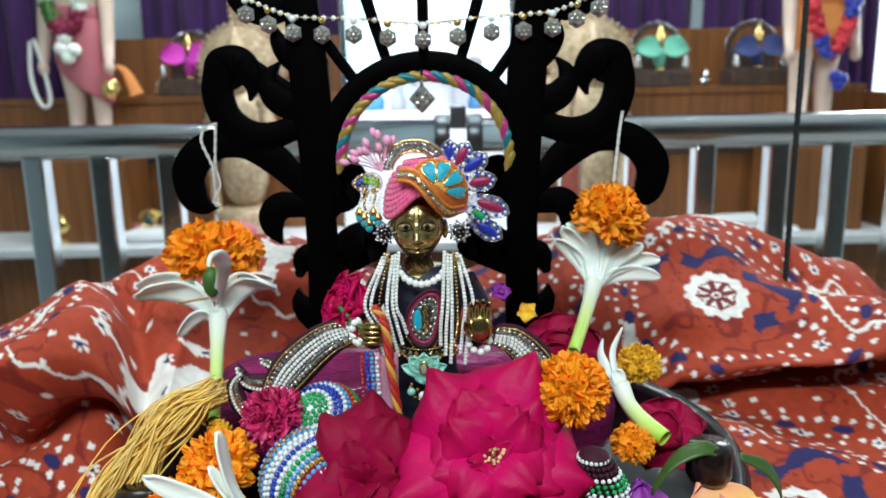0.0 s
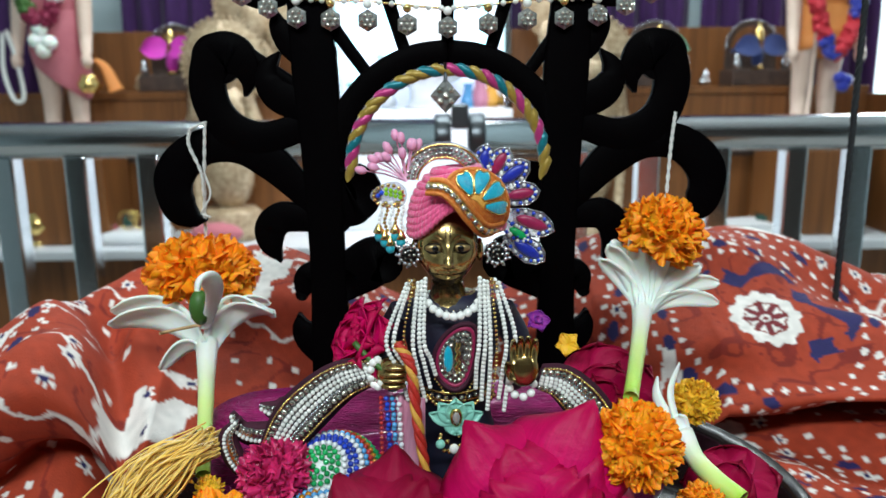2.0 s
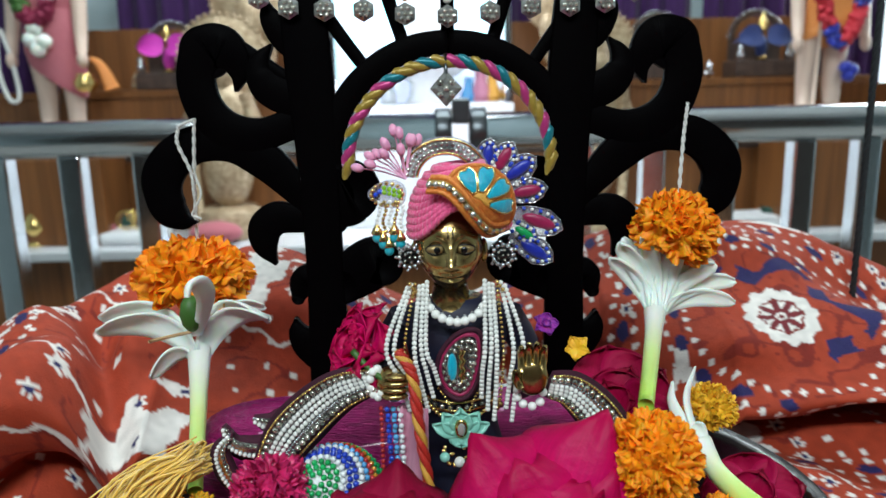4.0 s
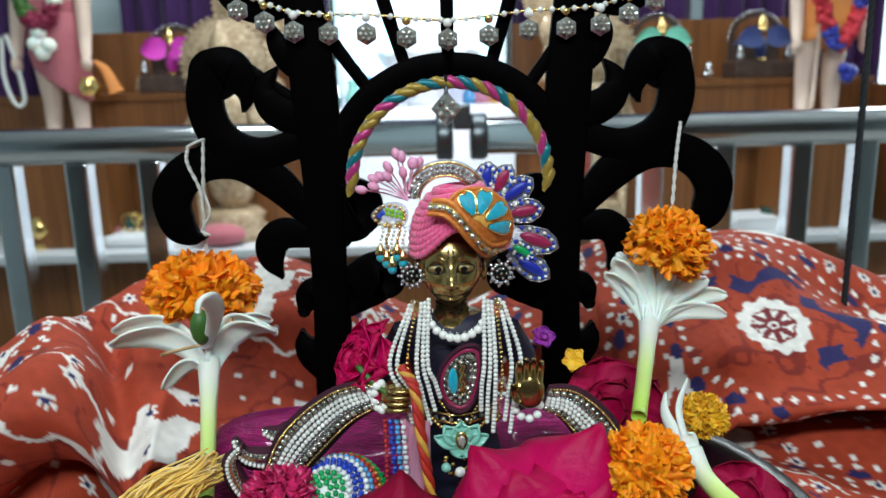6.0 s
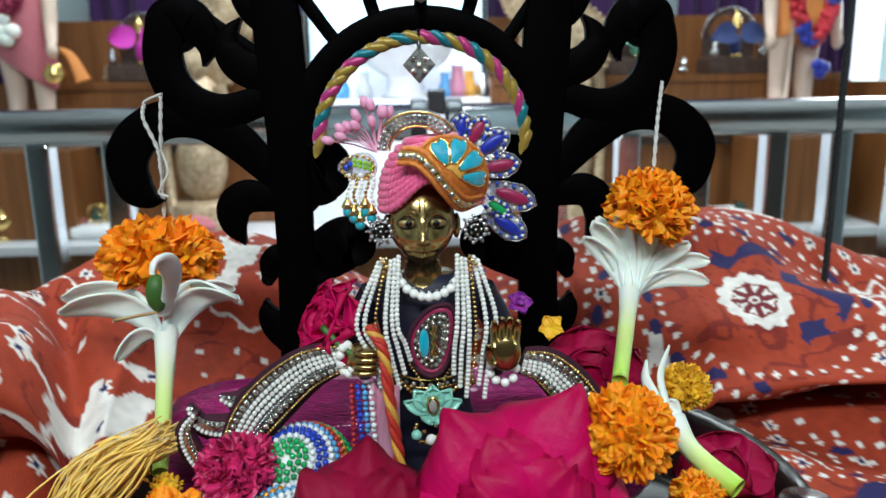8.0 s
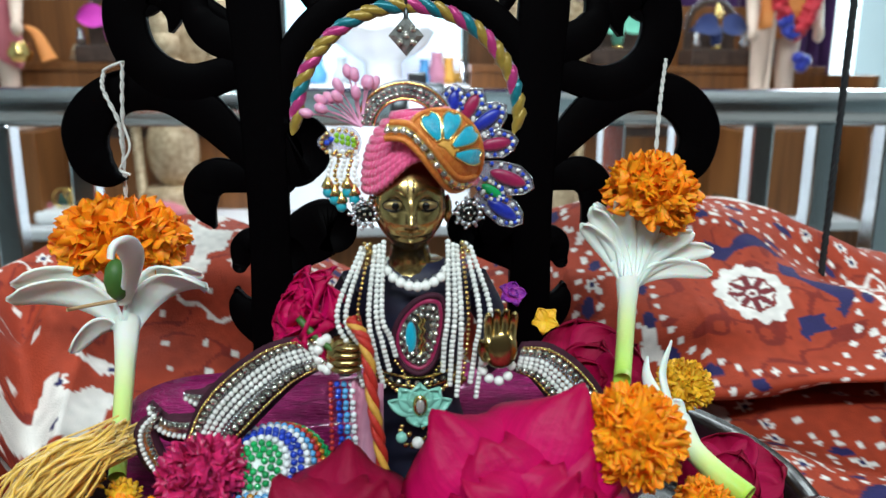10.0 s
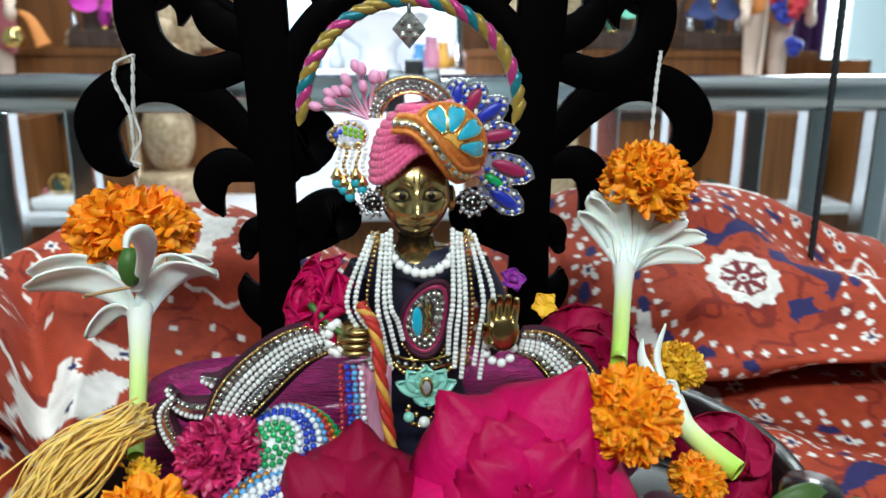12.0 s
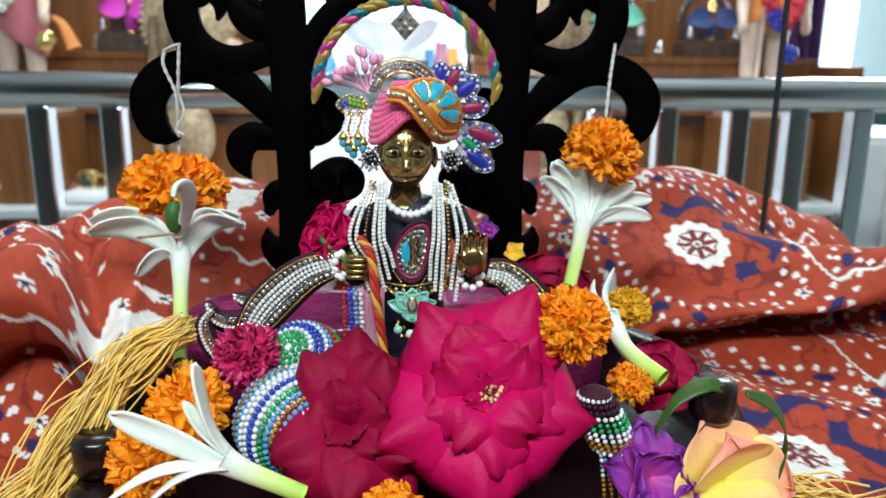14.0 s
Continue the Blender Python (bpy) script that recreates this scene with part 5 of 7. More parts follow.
# beaded fan
fan = thing("fan_ornament", (0.014, 0.384, 0.955), "beaded feather fan in navy and crimson with clear edges", "ornament")
for foot, tip_at, w, c in (((0.0010, 0.961), (0.0050, 0.9835), 0.0060, M_royal), ((0.0030, 0.961), (0.0155, 0.9815), 0.0060, M_crimson), ((0.0045, 0.959), (0.0260, 0.9745), 0.0064, M_royal), ((0.0060, 0.956), (0.0315, 0.9600), 0.0062, M_crimson),
                           ((0.0090, 0.951), (0.0390, 0.9395), 0.0068, M_crimson), ((0.0105, 0.945), (0.0270, 0.9345), 0.0046, M_green_bead), ((0.0105, 0.940), (0.0345, 0.9240), 0.0064, M_royal)):
    o = Vector((foot[0], 0.3850 + 0.0006 * (foot[1] < 0.955), foot[1]))
    d = Vector((tip_at[0], o.y, tip_at[1])) - o
    ln = d.length
    d = d / ln
    e = Vector((-d.z, 0, d.x))
    bm = bmesh.new()
    outline = [(0.15, 0.30), (0.45, 0.85), (0.72, 1.0), (0.9, 0.62), (1.0, 0.0), (0.9, -0.62), (0.72, -1.0), (0.45, -0.85), (0.15, -0.30)]
    ring = [[bm.verts.new(o + d * ln * u + e * w * v + Vector((0, y, 0))) for u, v in outline] for y in (0, 0.0012)]
    grid_faces(bm, ring, close_v=True)
    bm.faces.new(ring[0])
    bm.faces.new(ring[1][::-1])
    leafp = part("feather", bm, M_clear, fan, "clear-edged feather", smooth=False)
    part("satin_core", ball(bmesh.new(), o + d * ln * 0.62 + Vector((0, -0.0008, 0)), 1.0, 2, m=Matrix.Scale(0.0014, 4, (0, 1, 0)) @ Matrix(((e.x, 0, d.x, 0), (0, 1, 0, 0), (e.z, 0, d.z, 0), (0, 0, 0, 1))) @ Matrix.Diagonal((w * 0.46, 1, ln * 0.27, 1))), c, leafp)
    inner = spline([(0.22, 0.40), (0.46, 0.72), (0.70, 0.78), (0.84, 0.45), (0.91, 0.0), (0.84, -0.45), (0.70, -0.78), (0.46, -0.72), (0.22, -0.40)], 17)
    part("bead_edge", beads(bmesh.new(), [o + d * ln * u + e * w * v * 0.88 + Vector((0, -0.0012, 0)) for u, v in inner[::2]], 0.00098), M_pearl, leafp)
    part("bead_edge", beads(bmesh.new(), [o + d * ln * u + e * w * v * 0.88 + Vector((0, -0.0012, 0)) for u, v in inner[1::2]], 0.00105), M_blue_bead, leafp)
    rim = [o + d * ln * u + e * w * v * 0.97 + Vector((0, -0.0004, 0)) for u, v in outline]
    part("silver_rim", tube(bmesh.new(), rim, 0.0004, 6), M_silver, leafp)

# pink stamen spray and the paisley with its tassel
spray = thing("stamen_spray", (-0.036, 0.379, 0.966), "spray of pale pink artificial stamens", "ornament")
rnd = random.Random(11)
for q in range(13):
    a, ln = radians(72 + 88 * (q / 12) + rnd.uniform(-6, 6)), rnd.uniform(0.013, 0.023)
    p0 = Vector((-0.0345, 0.380, 0.966))
    p1 = p0 + Vector((ln * math.cos(a), rnd.uniform(-0.005, 0.003), ln * math.sin(a)))
    bm = tube(bmesh.new(), [p0, (p0 + p1) / 2 + Vector((0, 0, 0.001)), p1], 0.0004, 5)
    dirn = (p1 - p0).normalized()
    ball(bm, p1, 0.0021, 2, (1, 1, 1.5), m=dirn.to_track_quat("Z", "Y").to_matrix())
    part("stamen", bm, M_pink_bead, spray)
paisley = thing("paisley_ornament", (-0.038, 0.371, 0.957), "beaded paisley with gold tassels and turquoise drops", "ornament")
bm = bmesh.new()
ring = [[bm.verts.new((-0.0430 + 0.0088 * math.cos(a), y, 0.9605 + (0.0062 + 0.0018 * math.cos(a)) * math.sin(a))) for a in (2 * math.pi * q / 24 for q in range(24))] for y in (0.3712, 0.3728)]
grid_faces(bm, ring, close_v=True)
bm.faces.new(ring[0])
bm.faces.new(ring[1][::-1])
part("backing", bm, M_clear, paisley, "clear plastic backing", smooth=False)
part("bead_ring", beads(bmesh.new(), [(-0.0430 + 0.0070 * math.cos(a), 0.3702, 0.9605 + 0.0050 * math.sin(a)) for a in (2 * math.pi * q / 16 for q in range(16))], 0.0011), M_gold, paisley)
part("lime_beads", beads(bmesh.new(), [(-0.0440 + 0.0022 * q, 0.3700, 0.9615 - 0.0006 * q + z) for q in range(4) for z in (0, 0.0020)], 0.00125), M_lime, paisley, "lime green beads")
part("dark_beads", beads(bmesh.new(), [(-0.0480 + 0.0018 * q, 0.3700, 0.9605 + 0.0014 * q) for q in range(2)], 0.0013), M_blue_bead, paisley)
for q in range(5):
    x, ln = -0.0470 + 0.0026 * q, 0.013 + 0.003 * (q % 3)
    chain = part("bead_string", beads(bmesh.new(), [(x + 0.0008 * math.sin(k), 0.3705, 0.957 - 0.0019 * k) for k in range(int(ln / 0.0019))], 0.00105), M_gold if q % 2 else M_pearl, paisley)
    zc = 0.957 - ln - 0.001
    part("bell_cap", lathe(bmesh.new(), [(0.0006, 0.004), (0.0018, 0.002), (0.0028, 0.0), (0.0026, -0.0005), (0, -0.0005)], (x - 0.001, 0.3705, zc), 12), M_gold, paisley)
    part("turquoise_drop", ball(bmesh.new(), (x - 0.001, 0.3705, zc - 0.0022), 0.0023, 2, (1, 1, 1.1)), M_turq_bead, paisley)

# ---- ear flowers, necklace, pearl garlands ----
for s, x in ((-1, FX - 0.0205), (1, FX + 0.0215)):
    ear = thing("earring", (x, 0.3665, 0.9325), "silver flower earring with a dark rhinestone centre", "earring", group="earrings")
    part("disc", lathe(bmesh.new(), [(0, -0.001), (0.0034, -0.001), (0.0036, 0.0), (0.0034, 0.001), (0, 0.001)], (0, 0, 0), 20, m=Matrix.Translation((x, 0.3665, 0.9325)) @ pose(0, 0, 0, 90, 0, 0)), M_pupil, ear, "black centre")
    part("bead_petals", beads(bmesh.new(), [(x + 0.0046 * math.cos(a), 0.3655, 0.9325 + 0.0046 * math.sin(a)) for a in (2 * math.pi * q / 12 for q in range(12))], 0.0013), M_silver, ear, "silver bead petals")
    part("bead_tips", beads(bmesh.new(), [(x + 0.0062 * math.cos(a), 0.366, 0.9325 + 0.0062 * math.sin(a)) for a in (2 * math.pi * (q + 0.5) / 9 for q in range(9))], 0.0009), M_silver, ear)
    part("centre_stone", beads(bmesh.new(), [(x + 0.0024 * math.cos(a), 0.3650, 0.9325 + 0.0024 * math.sin(a)) for a in (2 * math.pi * q / 5 for q in range(5))] + [(x, 0.365, 0.9325)], 0.0007), M_rhine, ear)
neck = thing("pearl_choker", (FX, 0.358, 0.907), "choker of round white pearls", "necklace")
pts = [Vector(p) for p in spline([(FX - 0.0155, 0.366, 0.9155), (FX - 0.0095, 0.3555, 0.9085), (FX, 0.3525, 0.9055), (FX + 0.0095, 0.3555, 0.9085), (FX + 0.0155, 0.366, 0.9155)], 13)]
for p in pts:
    part("pearl", ball(bmesh.new(), p, 0.00215, 2), M_pearl, neck)
part("silver_links", beads(bmesh.new(), [p + Vector((0, 0.001, 0.0022)) for p in pts], 0.0009), M_silver, neck)
for s in (-1, 1):
    gar = thing("pearl_garland", (FX + 0.018 * s, 0.352, 0.90), "bundle of hanging white seed-pearl strands", "necklace", group="pearl garlands")
    top = Vector((FX + 0.0175 * s, 0.362, 0.919))
    for q in range(6):
        u = q / 5
        end = Vector((FX + s * (0.0255 - 0.0135 * u) + (-0.002 if s > 0 else 0.0035), 0.3475 + 0.0035 * abs(u - 0.5), (0.8595 if s > 0 else 0.866) + 0.009 * (q % 3) * 0.6))
        mid = Vector((FX + s * ((0.0305 if s < 0 else 0.0275) - 0.017 * u), 0.3475 - 0.002 * (q % 2), 0.897))
        part("strand", beads(bmesh.new(), along([top + Vector((s * (0.0045 - 0.009 * u), 0.002 * (q % 2), 0.001 * (q % 3))), mid + Vector((0.0011 * math.sin(5.1 * q + s), 0, 0)), (mid + end) / 2 + Vector((0, -0.001, 0)), end], 0.0021), 0.00132 if q != 2 else 0.0009), M_pearl if q != 2 else M_gold, gar)
    part("gold_bead", beads(bmesh.new(), [top + Vector((0.002 * s + 0.0012 * k, -0.003, 0.001 - 0.0018 * k)) for k in (-1, 0, 1)], 0.0011), M_gold, gar)

# ---- chest paisley, belt, lotus pendant ----
PX, PZ = FX + 0.0005, 0.8855
brooch = thing("chest_brooch", (PX, 0.351, PZ), "paisley chest brooch of turquoise, rhinestone and maroon cord", "brooch")
pais = lambda k, y: [Vector((PX + k * (0.0098 * math.cos(a) + 0.0028 * math.sin(a) * (1 + math.sin(a))), y + 0.002 * abs(math.cos(a)), PZ + k * (0.0165 * math.sin(a)))) for a in (2 * math.pi * q / 40 for q in range(41))]
for k, r, mt, y in ((1.0, 0.0013, M_maroon, 0.3525), (0.86, 0.0011, M_crimson, 0.3525)):
    part("cord_edge", tube(bmesh.new(), pais(k, y), r, 6, cap=False), mt, brooch)
part("field", ball(bmesh.new(), (PX + 0.0005, 0.3555, PZ), 0.001, 3, (8.6, 2.4, 14)), M_silver, brooch)
part("rhinestone_field", beads(bmesh.new(), [p + Vector((0, -0.001, 0)) for p in pais(0.70, 0.3525)[:-1:2]] + [p + Vector((0, -0.001, 0)) for p in pais(0.52, 0.3522)[:-1:3]], 0.0013), M_rhine, brooch)
part("turquoise_stone", ball(bmesh.new(), (PX - 0.0032, 0.3525, PZ - 0.001), 0.001, 3, (2.2, 1.2, 6.5)), M_turq, brooch)
part("gold_twist", tube(bmesh.new(), [(PX + 0.0012 + 0.0008 * math.sin(1.6 * q), 0.3525, PZ - 0.008 + 0.0011 * q) for q in range(16)], 0.0012, 6), M_gold, brooch)
belt = thing("jewelled_belt", (FX, 0.352, 0.8665), "belt of rhinestones edged with gold", "belt")
for dz, mt, r in ((0.0018, M_gold, 0.0007), (-0.0022, M_gold, 0.0009)):
    part("gold_edge", tube(bmesh.new(), [(FX + 0.019 * math.sin(a), 0.3755 - 0.0205 * math.cos(a), 0.8665 + dz - 0.002 * math.cos(a)) for a in (radians(-80 + 8 * q) for q in range(21))], r, 6), mt, belt)
part("rhinestone_field", beads(bmesh.new(), [(FX + 0.019 * math.sin(a), 0.3748 - 0.0212 * math.cos(a), 0.8663 - 0.002 * math.cos(a)) for a in (radians(-70 + 11.6 * q) for q in range(13))], 0.0014), M_rhine, belt)
lotus = thing("lotus_pendant", (FX + 0.001, 0.344, 0.850), "mint enamel lotus pendant with a clear drop stone", "pendant")
LX, LY, LZ = FX + 0.0005, 0.3445, 0.8585
for a, ln, w in ((0, 0.0095, 0.0085), (42, 0.0105, 0.0075), (-42, 0.0105, 0.0075), (74, 0.0115, 0.006), (-74, 0.0115, 0.006), (180, 0.006, 0.008), (140, 0.006, 0.006), (-140, 0.006, 0.006)):
    bm = petal(bmesh.new(), ln * 1.2, w * 1.2, Matrix.Translation((LX, LY, LZ - 0.0015)) @ pose(0, 0, 0, 90, 0, 0) @ pose(0, 0, 0, 0, 0, -a), 0.35, 0.1, seed=a, point=0.85)
    ob = part("petal", bm, M_mint, lotus)
    ob.modifiers.new("rim", "SOLIDIFY").thickness = 0.0008
part("gold_setting", lathe(bmesh.new(), [(0, 0.0), (0.0026, 0), (0.003, 0.0008), (0.0024, 0.0018), (0, 0.0018)], (0, 0, 0), 20, m=Matrix.Translation((LX, LY - 0.001, LZ + 0.001)) @ pose(0, 0, 0, 90, 0, 0) @ Matrix.Diagonal((1, 1.6, 1, 1))), M_gold, lotus)
part("drop_stone", ball(bmesh.new(), (LX, LY - 0.0032, LZ + 0.001), 0.0019, 2, (1, 0.7, 1.7)), M_gem, lotus, "clear drop stone")
for s in (-1, 1):
    part("chain", beads(bmesh.new(), along([(LX + 0.004 * s, LY, LZ + 0.004), (LX + 0.010 * s, LY + 0.004, LZ + 0.006), (LX + 0.017 * s, LY + 0.012, LZ + 0.011)], 0.0021), 0.0012), M_gold, lotus)
    part("chain", beads(bmesh.new(), along([(LX + 0.003 * s, LY, LZ + 0.005), (LX + 0.006 * s, LY + 0.004, LZ + 0.012), (LX + 0.010 * s, LY + 0.005, LZ + 0.018)], 0.0017), 0.0007), M_gold, lotus)
    part("gold_cluster", beads(bmesh.new(), [(LX + s * (0.0165 + 0.002 * math.cos(q)), LY + 0.010, LZ + 0.007 + 0.002 * math.sin(q)) for q in range(7)], 0.0014), M_gold, lotus)
rnd = random.Random(3)
bm = beads(bmesh.new(), [(LX + rnd.uniform(-0.008, 0.008), LY + rnd.uniform(-0.001, 0.002), LZ - 0.0085 - rnd.uniform(0, 0.010)) for q in range(26)], [rnd.uniform(0.0007, 0.0014) for q in range(26)])
part("gold_dangle", bm, M_gold, lotus)
for x, z, r, mt in ((-0.0075, -0.0125, 0.0024, M_mint), (0.0065, -0.0125, 0.0022, M_pearl), (-0.001, -0.0150, 0.0025, M_pearl), (0.0045, -0.016, 0.0020, M_pearl)):
    part("bead", ball(bmesh.new(), (LX + x, LY - 0.002, LZ + z), r, 2), mt, lotus)


# ---- flared jewelled sleeves ----
def sleeve(ctrl, tips, label):
    """A flat flared sleeve panel: a maroon velvet band with rows of stones and pearls along it."""
    base = ctrl[0]
    th = thing("jewelled_sleeve", (base[0], base[1], base[2]), label, "sleeve", group="flared sleeves")
    for c, w, rows in [(ctrl, None, ((-0.52, M_gold, 0.0007), (-0.40, M_rhine, 0.0016), (-0.23, M_pearl, 0.00125), (-0.09, M_pearl, 0.00125), (0.05, M_pearl, 0.0012), (0.18, M_silver, 0.0008), (0.32, M_rhine, 0.0017), (0.47, M_gold, 0.0008)))] + [(t, None, ((-0.2, M_rhine, 0.0011), (0.2, M_pearl, 0.0011))) for t in tips]:
        pts = spline(c, 40)
        bm = bmesh.new()
        ring = []
        for i, p in enumerate(pts):
            a, b = pts[max(0, i - 1)], pts[min(39, i + 1)]
            d = Vector((b[0] - a[0], 0, b[2] - a[2])).normalized()
            e = Vector((-d.z, 0, d.x)) * p[3] / 2
            o = Vector(p[:3])
            ring.append([bm.verts.new(o + e), bm.verts.new(o + e * 0.4 + Vector((0, -0.0015, 0))), bm.verts.new(o - e * 0.4 + Vector((0, -0.0015, 0))), bm.verts.new(o - e), bm.verts.new(o + Vector((0, 0.003, 0)))])
        grid_faces(bm, ring, close_v=True)
        bm.faces.new(ring[0][::-1])
        bm.faces.new(ring[-1])
        panel = part("panel", bm, M_maroon, th, "maroon velvet panel")
        core = bmesh.new()
        ring = []
        for i, p in enumerate(pts):
            a, b = pts[max(0, i - 1)], pts[min(39, i + 1)]
            d = Vector((b[0] - a[0], 0, b[2] - a[2])).normalized()
            e = Vector((-d.z, 0, d.x)) * p[3] / 2
            o = Vector(p[:3]) + Vector((0, -0.0017, 0))
            ring.append([core.verts.new(o + e * 0.52), core.verts.new(o + Vector((0, -0.0006, 0))), core.verts.new(o - e * 0.52)])
        grid_faces(core, ring)
        part("silver_field", core, M_silver, panel)
        for off, mt, r in rows:
            line = []
            for i, p in enumerate(pts):
                a, b = pts[max(0, i - 1)], pts[min(39, i + 1)]
                d = Vector((b[0] - a[0], 0, b[2] - a[2])).normalized()
                line.append(Vector(p[:3]) + Vector((-d.z, 0, d.x)) * p[3] * off * 0.78 + Vector((0, -0.0026, 0)))
            part("bead_row", beads(bmesh.new(), along(line[1:-1], r * 1.85), r), mt, panel)
    return th


sl = sleeve([(-0.050, 0.352, 0.8805, 0.014), (-0.068, 0.352, 0.874, 0.021), (-0.086, 0.350, 0.859, 0.024), (-0.096, 0.347, 0.845, 0.019), (-0.103, 0.344, 0.826, 0.012)],
            [[(-0.083, 0.353, 0.866, 0.010), (-0.096, 0.353, 0.860, 0.013), (-0.106, 0.353, 0.863, 0.003)], [(-0.092, 0.352, 0.851, 0.012), (-0.105, 0.352, 0.848, 0.014), (-0.115, 0.352, 0.851, 0.011), (-0.119, 0.352, 0.860, 0.003)],
             [(-0.113, 0.3495, 0.828, 0.008), (-0.119, 0.3495, 0.838, 0.011), (-0.121, 0.3495, 0.849, 0.009), (-0.115, 0.3495, 0.858, 0.002)]],
            "flared maroon sleeve covered in rhinestones and pearl rows")
sr = sleeve([(0.0275, 0.352, 0.8755, 0.013), (0.039, 0.352, 0.872, 0.018), (0.051, 0.350, 0.860, 0.021), (0.060, 0.347, 0.845, 0.018), (0.066, 0.345, 0.830, 0.012)], [], "flared maroon sleeve covered in rhinestones and pearl rows")
for th, c in ((sl, (-0.0495, 0.349, 0.8795)), (sr, (0.0185, 0.3475, 0.8735))):
    for q in range(9):
        a = 2 * math.pi * q / 9
        part("cuff_pearl", ball(bmesh.new(), (c[0] + 0.0058 * math.cos(a) * (0.5 if th is sl else 1), c[1] + 0.001 * math.sin(2 * a), c[2] + 0.0065 * math.sin(a)), 0.0021, 2), M_pearl, th)

# ---- rose in the hand, twisted staff ----
def bloom(name, at, tilt, size, mat, rings, label, group="", heart=None, seed=1, stem=None, category="rose", tip=0.0):
    """A many-petalled flower: each petal a part."""
    rnd = random.Random(seed)
    th = thing(name, at, label, category, group)
    m0 = Matrix.Translation(at) @ tilt
    for count, length, width, rise, cup, curl, ruf, off in rings:
        for q in range(count):
            turn = 360 * (q + off) / count + rnd.uniform(-9, 9) * (1.6 if tip and length < 0.9 else 1)
            m = m0 @ pose(0, 0, 0, 0, 0, turn) @ pose(0, 0, 0, rise + rnd.uniform(-8, 8), rnd.uniform(-9, 9), 0)
            bm = petal(bmesh.new(), size * length * rnd.uniform(0.9, 1.08), size * width * rnd.uniform(0.9, 1.1), m, cup, curl + rnd.uniform(-0.12, 0.12), ruf, 15, 13, point=1.0, seed=rnd.random(), tip=tip)
            ob = part("petal", bm, mat, th)
            ob.modifiers.new("petal_thickness", "SOLIDIFY").thickness = 0.0005
    if heart:
        bm = bmesh.new()
        for q in range(44):
            p = m0 @ Vector((rnd.gauss(0, 0.05) * size, rnd.gauss(0, 0.05) * size, size * rnd.uniform(0.10, 0.22)))
            ball(bm, p, size * rnd.uniform(0.012, 0.026), 1)
            tube(bm, [m0 @ Vector((0, 0, 0.01 * size)), p], size * 0.006, 4)
        part("stamens", bm, heart, th, "cream and gold stamens")
    if stem:
        part("stem", tube(bmesh.new(), spline(stem, 12), [0.0016 - 0.00004 * q for q in range(12)], 8), M_green, th, "thin green stem")
    return th


bloom("crimson_rose", (-0.0540, 0.3680, 0.8885), Vector((-0.72, -0.42, 0.42)).to_track_quat("Z", "Y").to_matrix().to_4x4(), 0.0245, M_rose,
      ((8, 1.05, 0.95, 8, 0.3, 0.35, 0.05, 0), (7, 0.9, 0.85, 32, 0.35, 0.3, 0.05, 0.5), (6, 0.7, 0.7, 55, 0.4, 0.2, 0.05, 0.2), (4, 0.5, 0.5, 75, 0.5, 0.0, 0.05, 0)),
      "double crimson rose held in the idol's fist", stem=[(-0.0600, 0.354, 0.8930), (-0.0520, 0.349, 0.886), (-0.043, 0.346, 0.8795)], seed=6)
staff = thing("twisted_staff", (-0.030, 0.343, 0.80), "short staff wound with red and yellow silk", "staff")
axis = [Vector(p) for p in spline([(-0.0395, 0.345, 0.8955), (-0.0335, 0.3415, 0.886), (-0.0310, 0.3405, 0.862), (-0.0275, 0.3405, 0.835), (-0.024, 0.341, 0.800)], 60)]
for ph, mt in ((0, M_red_cord), (2.094, M_yellow_cord), (4.189, M_red_cord)):
    part("silk_cord", tube(bmesh.new(), [p + Vector((0.0013 * math.cos(0.5 * k + ph), 0.0013 * math.sin(0.5 * k + ph), 0)) for k, p in enumerate(axis)], 0.0015, 8), mt, staff)


# ---- cushion and beaded pieces round the idol ----
bm = bmesh.new()
rows = []
for i in range(41):
    s = -1 + 2 * i / 40
    r = 0.040 * (1 - abs(s) ** 5) ** 0.35 if abs(s) < 1 else 0.001
    row = []
    for j in range(40):
        a = 2 * math.pi * j / 40
        w = 1 + 0.03 * math.sin(9 * a + 6 * s) + 0.02 * math.sin(23 * a)
        row.append(bm.verts.new((XC - 0.012 + 0.135 * s, 0.413 + r * 0.85 * w * math.cos(a), 0.8035 + max(-0.042, r * 1.05 * w * math.sin(a)))))
    rows.append(row)
grid_faces(bm, rows, close_v=True)
bolster = single("satin_bolster", bm, M_satin, "shiny magenta satin bolster on the swing seat", "cushion", at=(XC, 0.413, 0.762))
bm = bmesh.new()
rows = [[bm.verts.new((-0.044 + 0.013 * u + 0.004 * (1 - v), 0.3500 + 0.004 * math.sin(5 * u + 2 * v), 0.868 - 0.10 * v)) for u in (k / 8 for k in range(9))] for v in (k / 10 for k in range(11))]
grid_faces(bm, rows)
sash = single("pink_sash", bm, M_pale_pink, "pale pink satin sash hanging in folds", "sash", at=(-0.03, 0.3455, 0.768))
sash.modifiers.new("cloth_thickness", "SOLIDIFY").thickness = 0.0016
strip = thing("bead_strip", (-0.047, 0.352, 0.80), "hanging strip of blue and white seed beads", "bead work")
for c, mt in enumerate((M_blue_bead, M_sky_bead, M_white_bead)):
    part("bead_row", beads(bmesh.new(), [(-0.0455 + 0.0028 * c + 0.0004 * (k % 2) + 0.0001 * k, 0.351 - 0.0012 * (k % 2), 0.866 - 0.0026 * k) for k in range(34)], 0.00145), mt, strip)
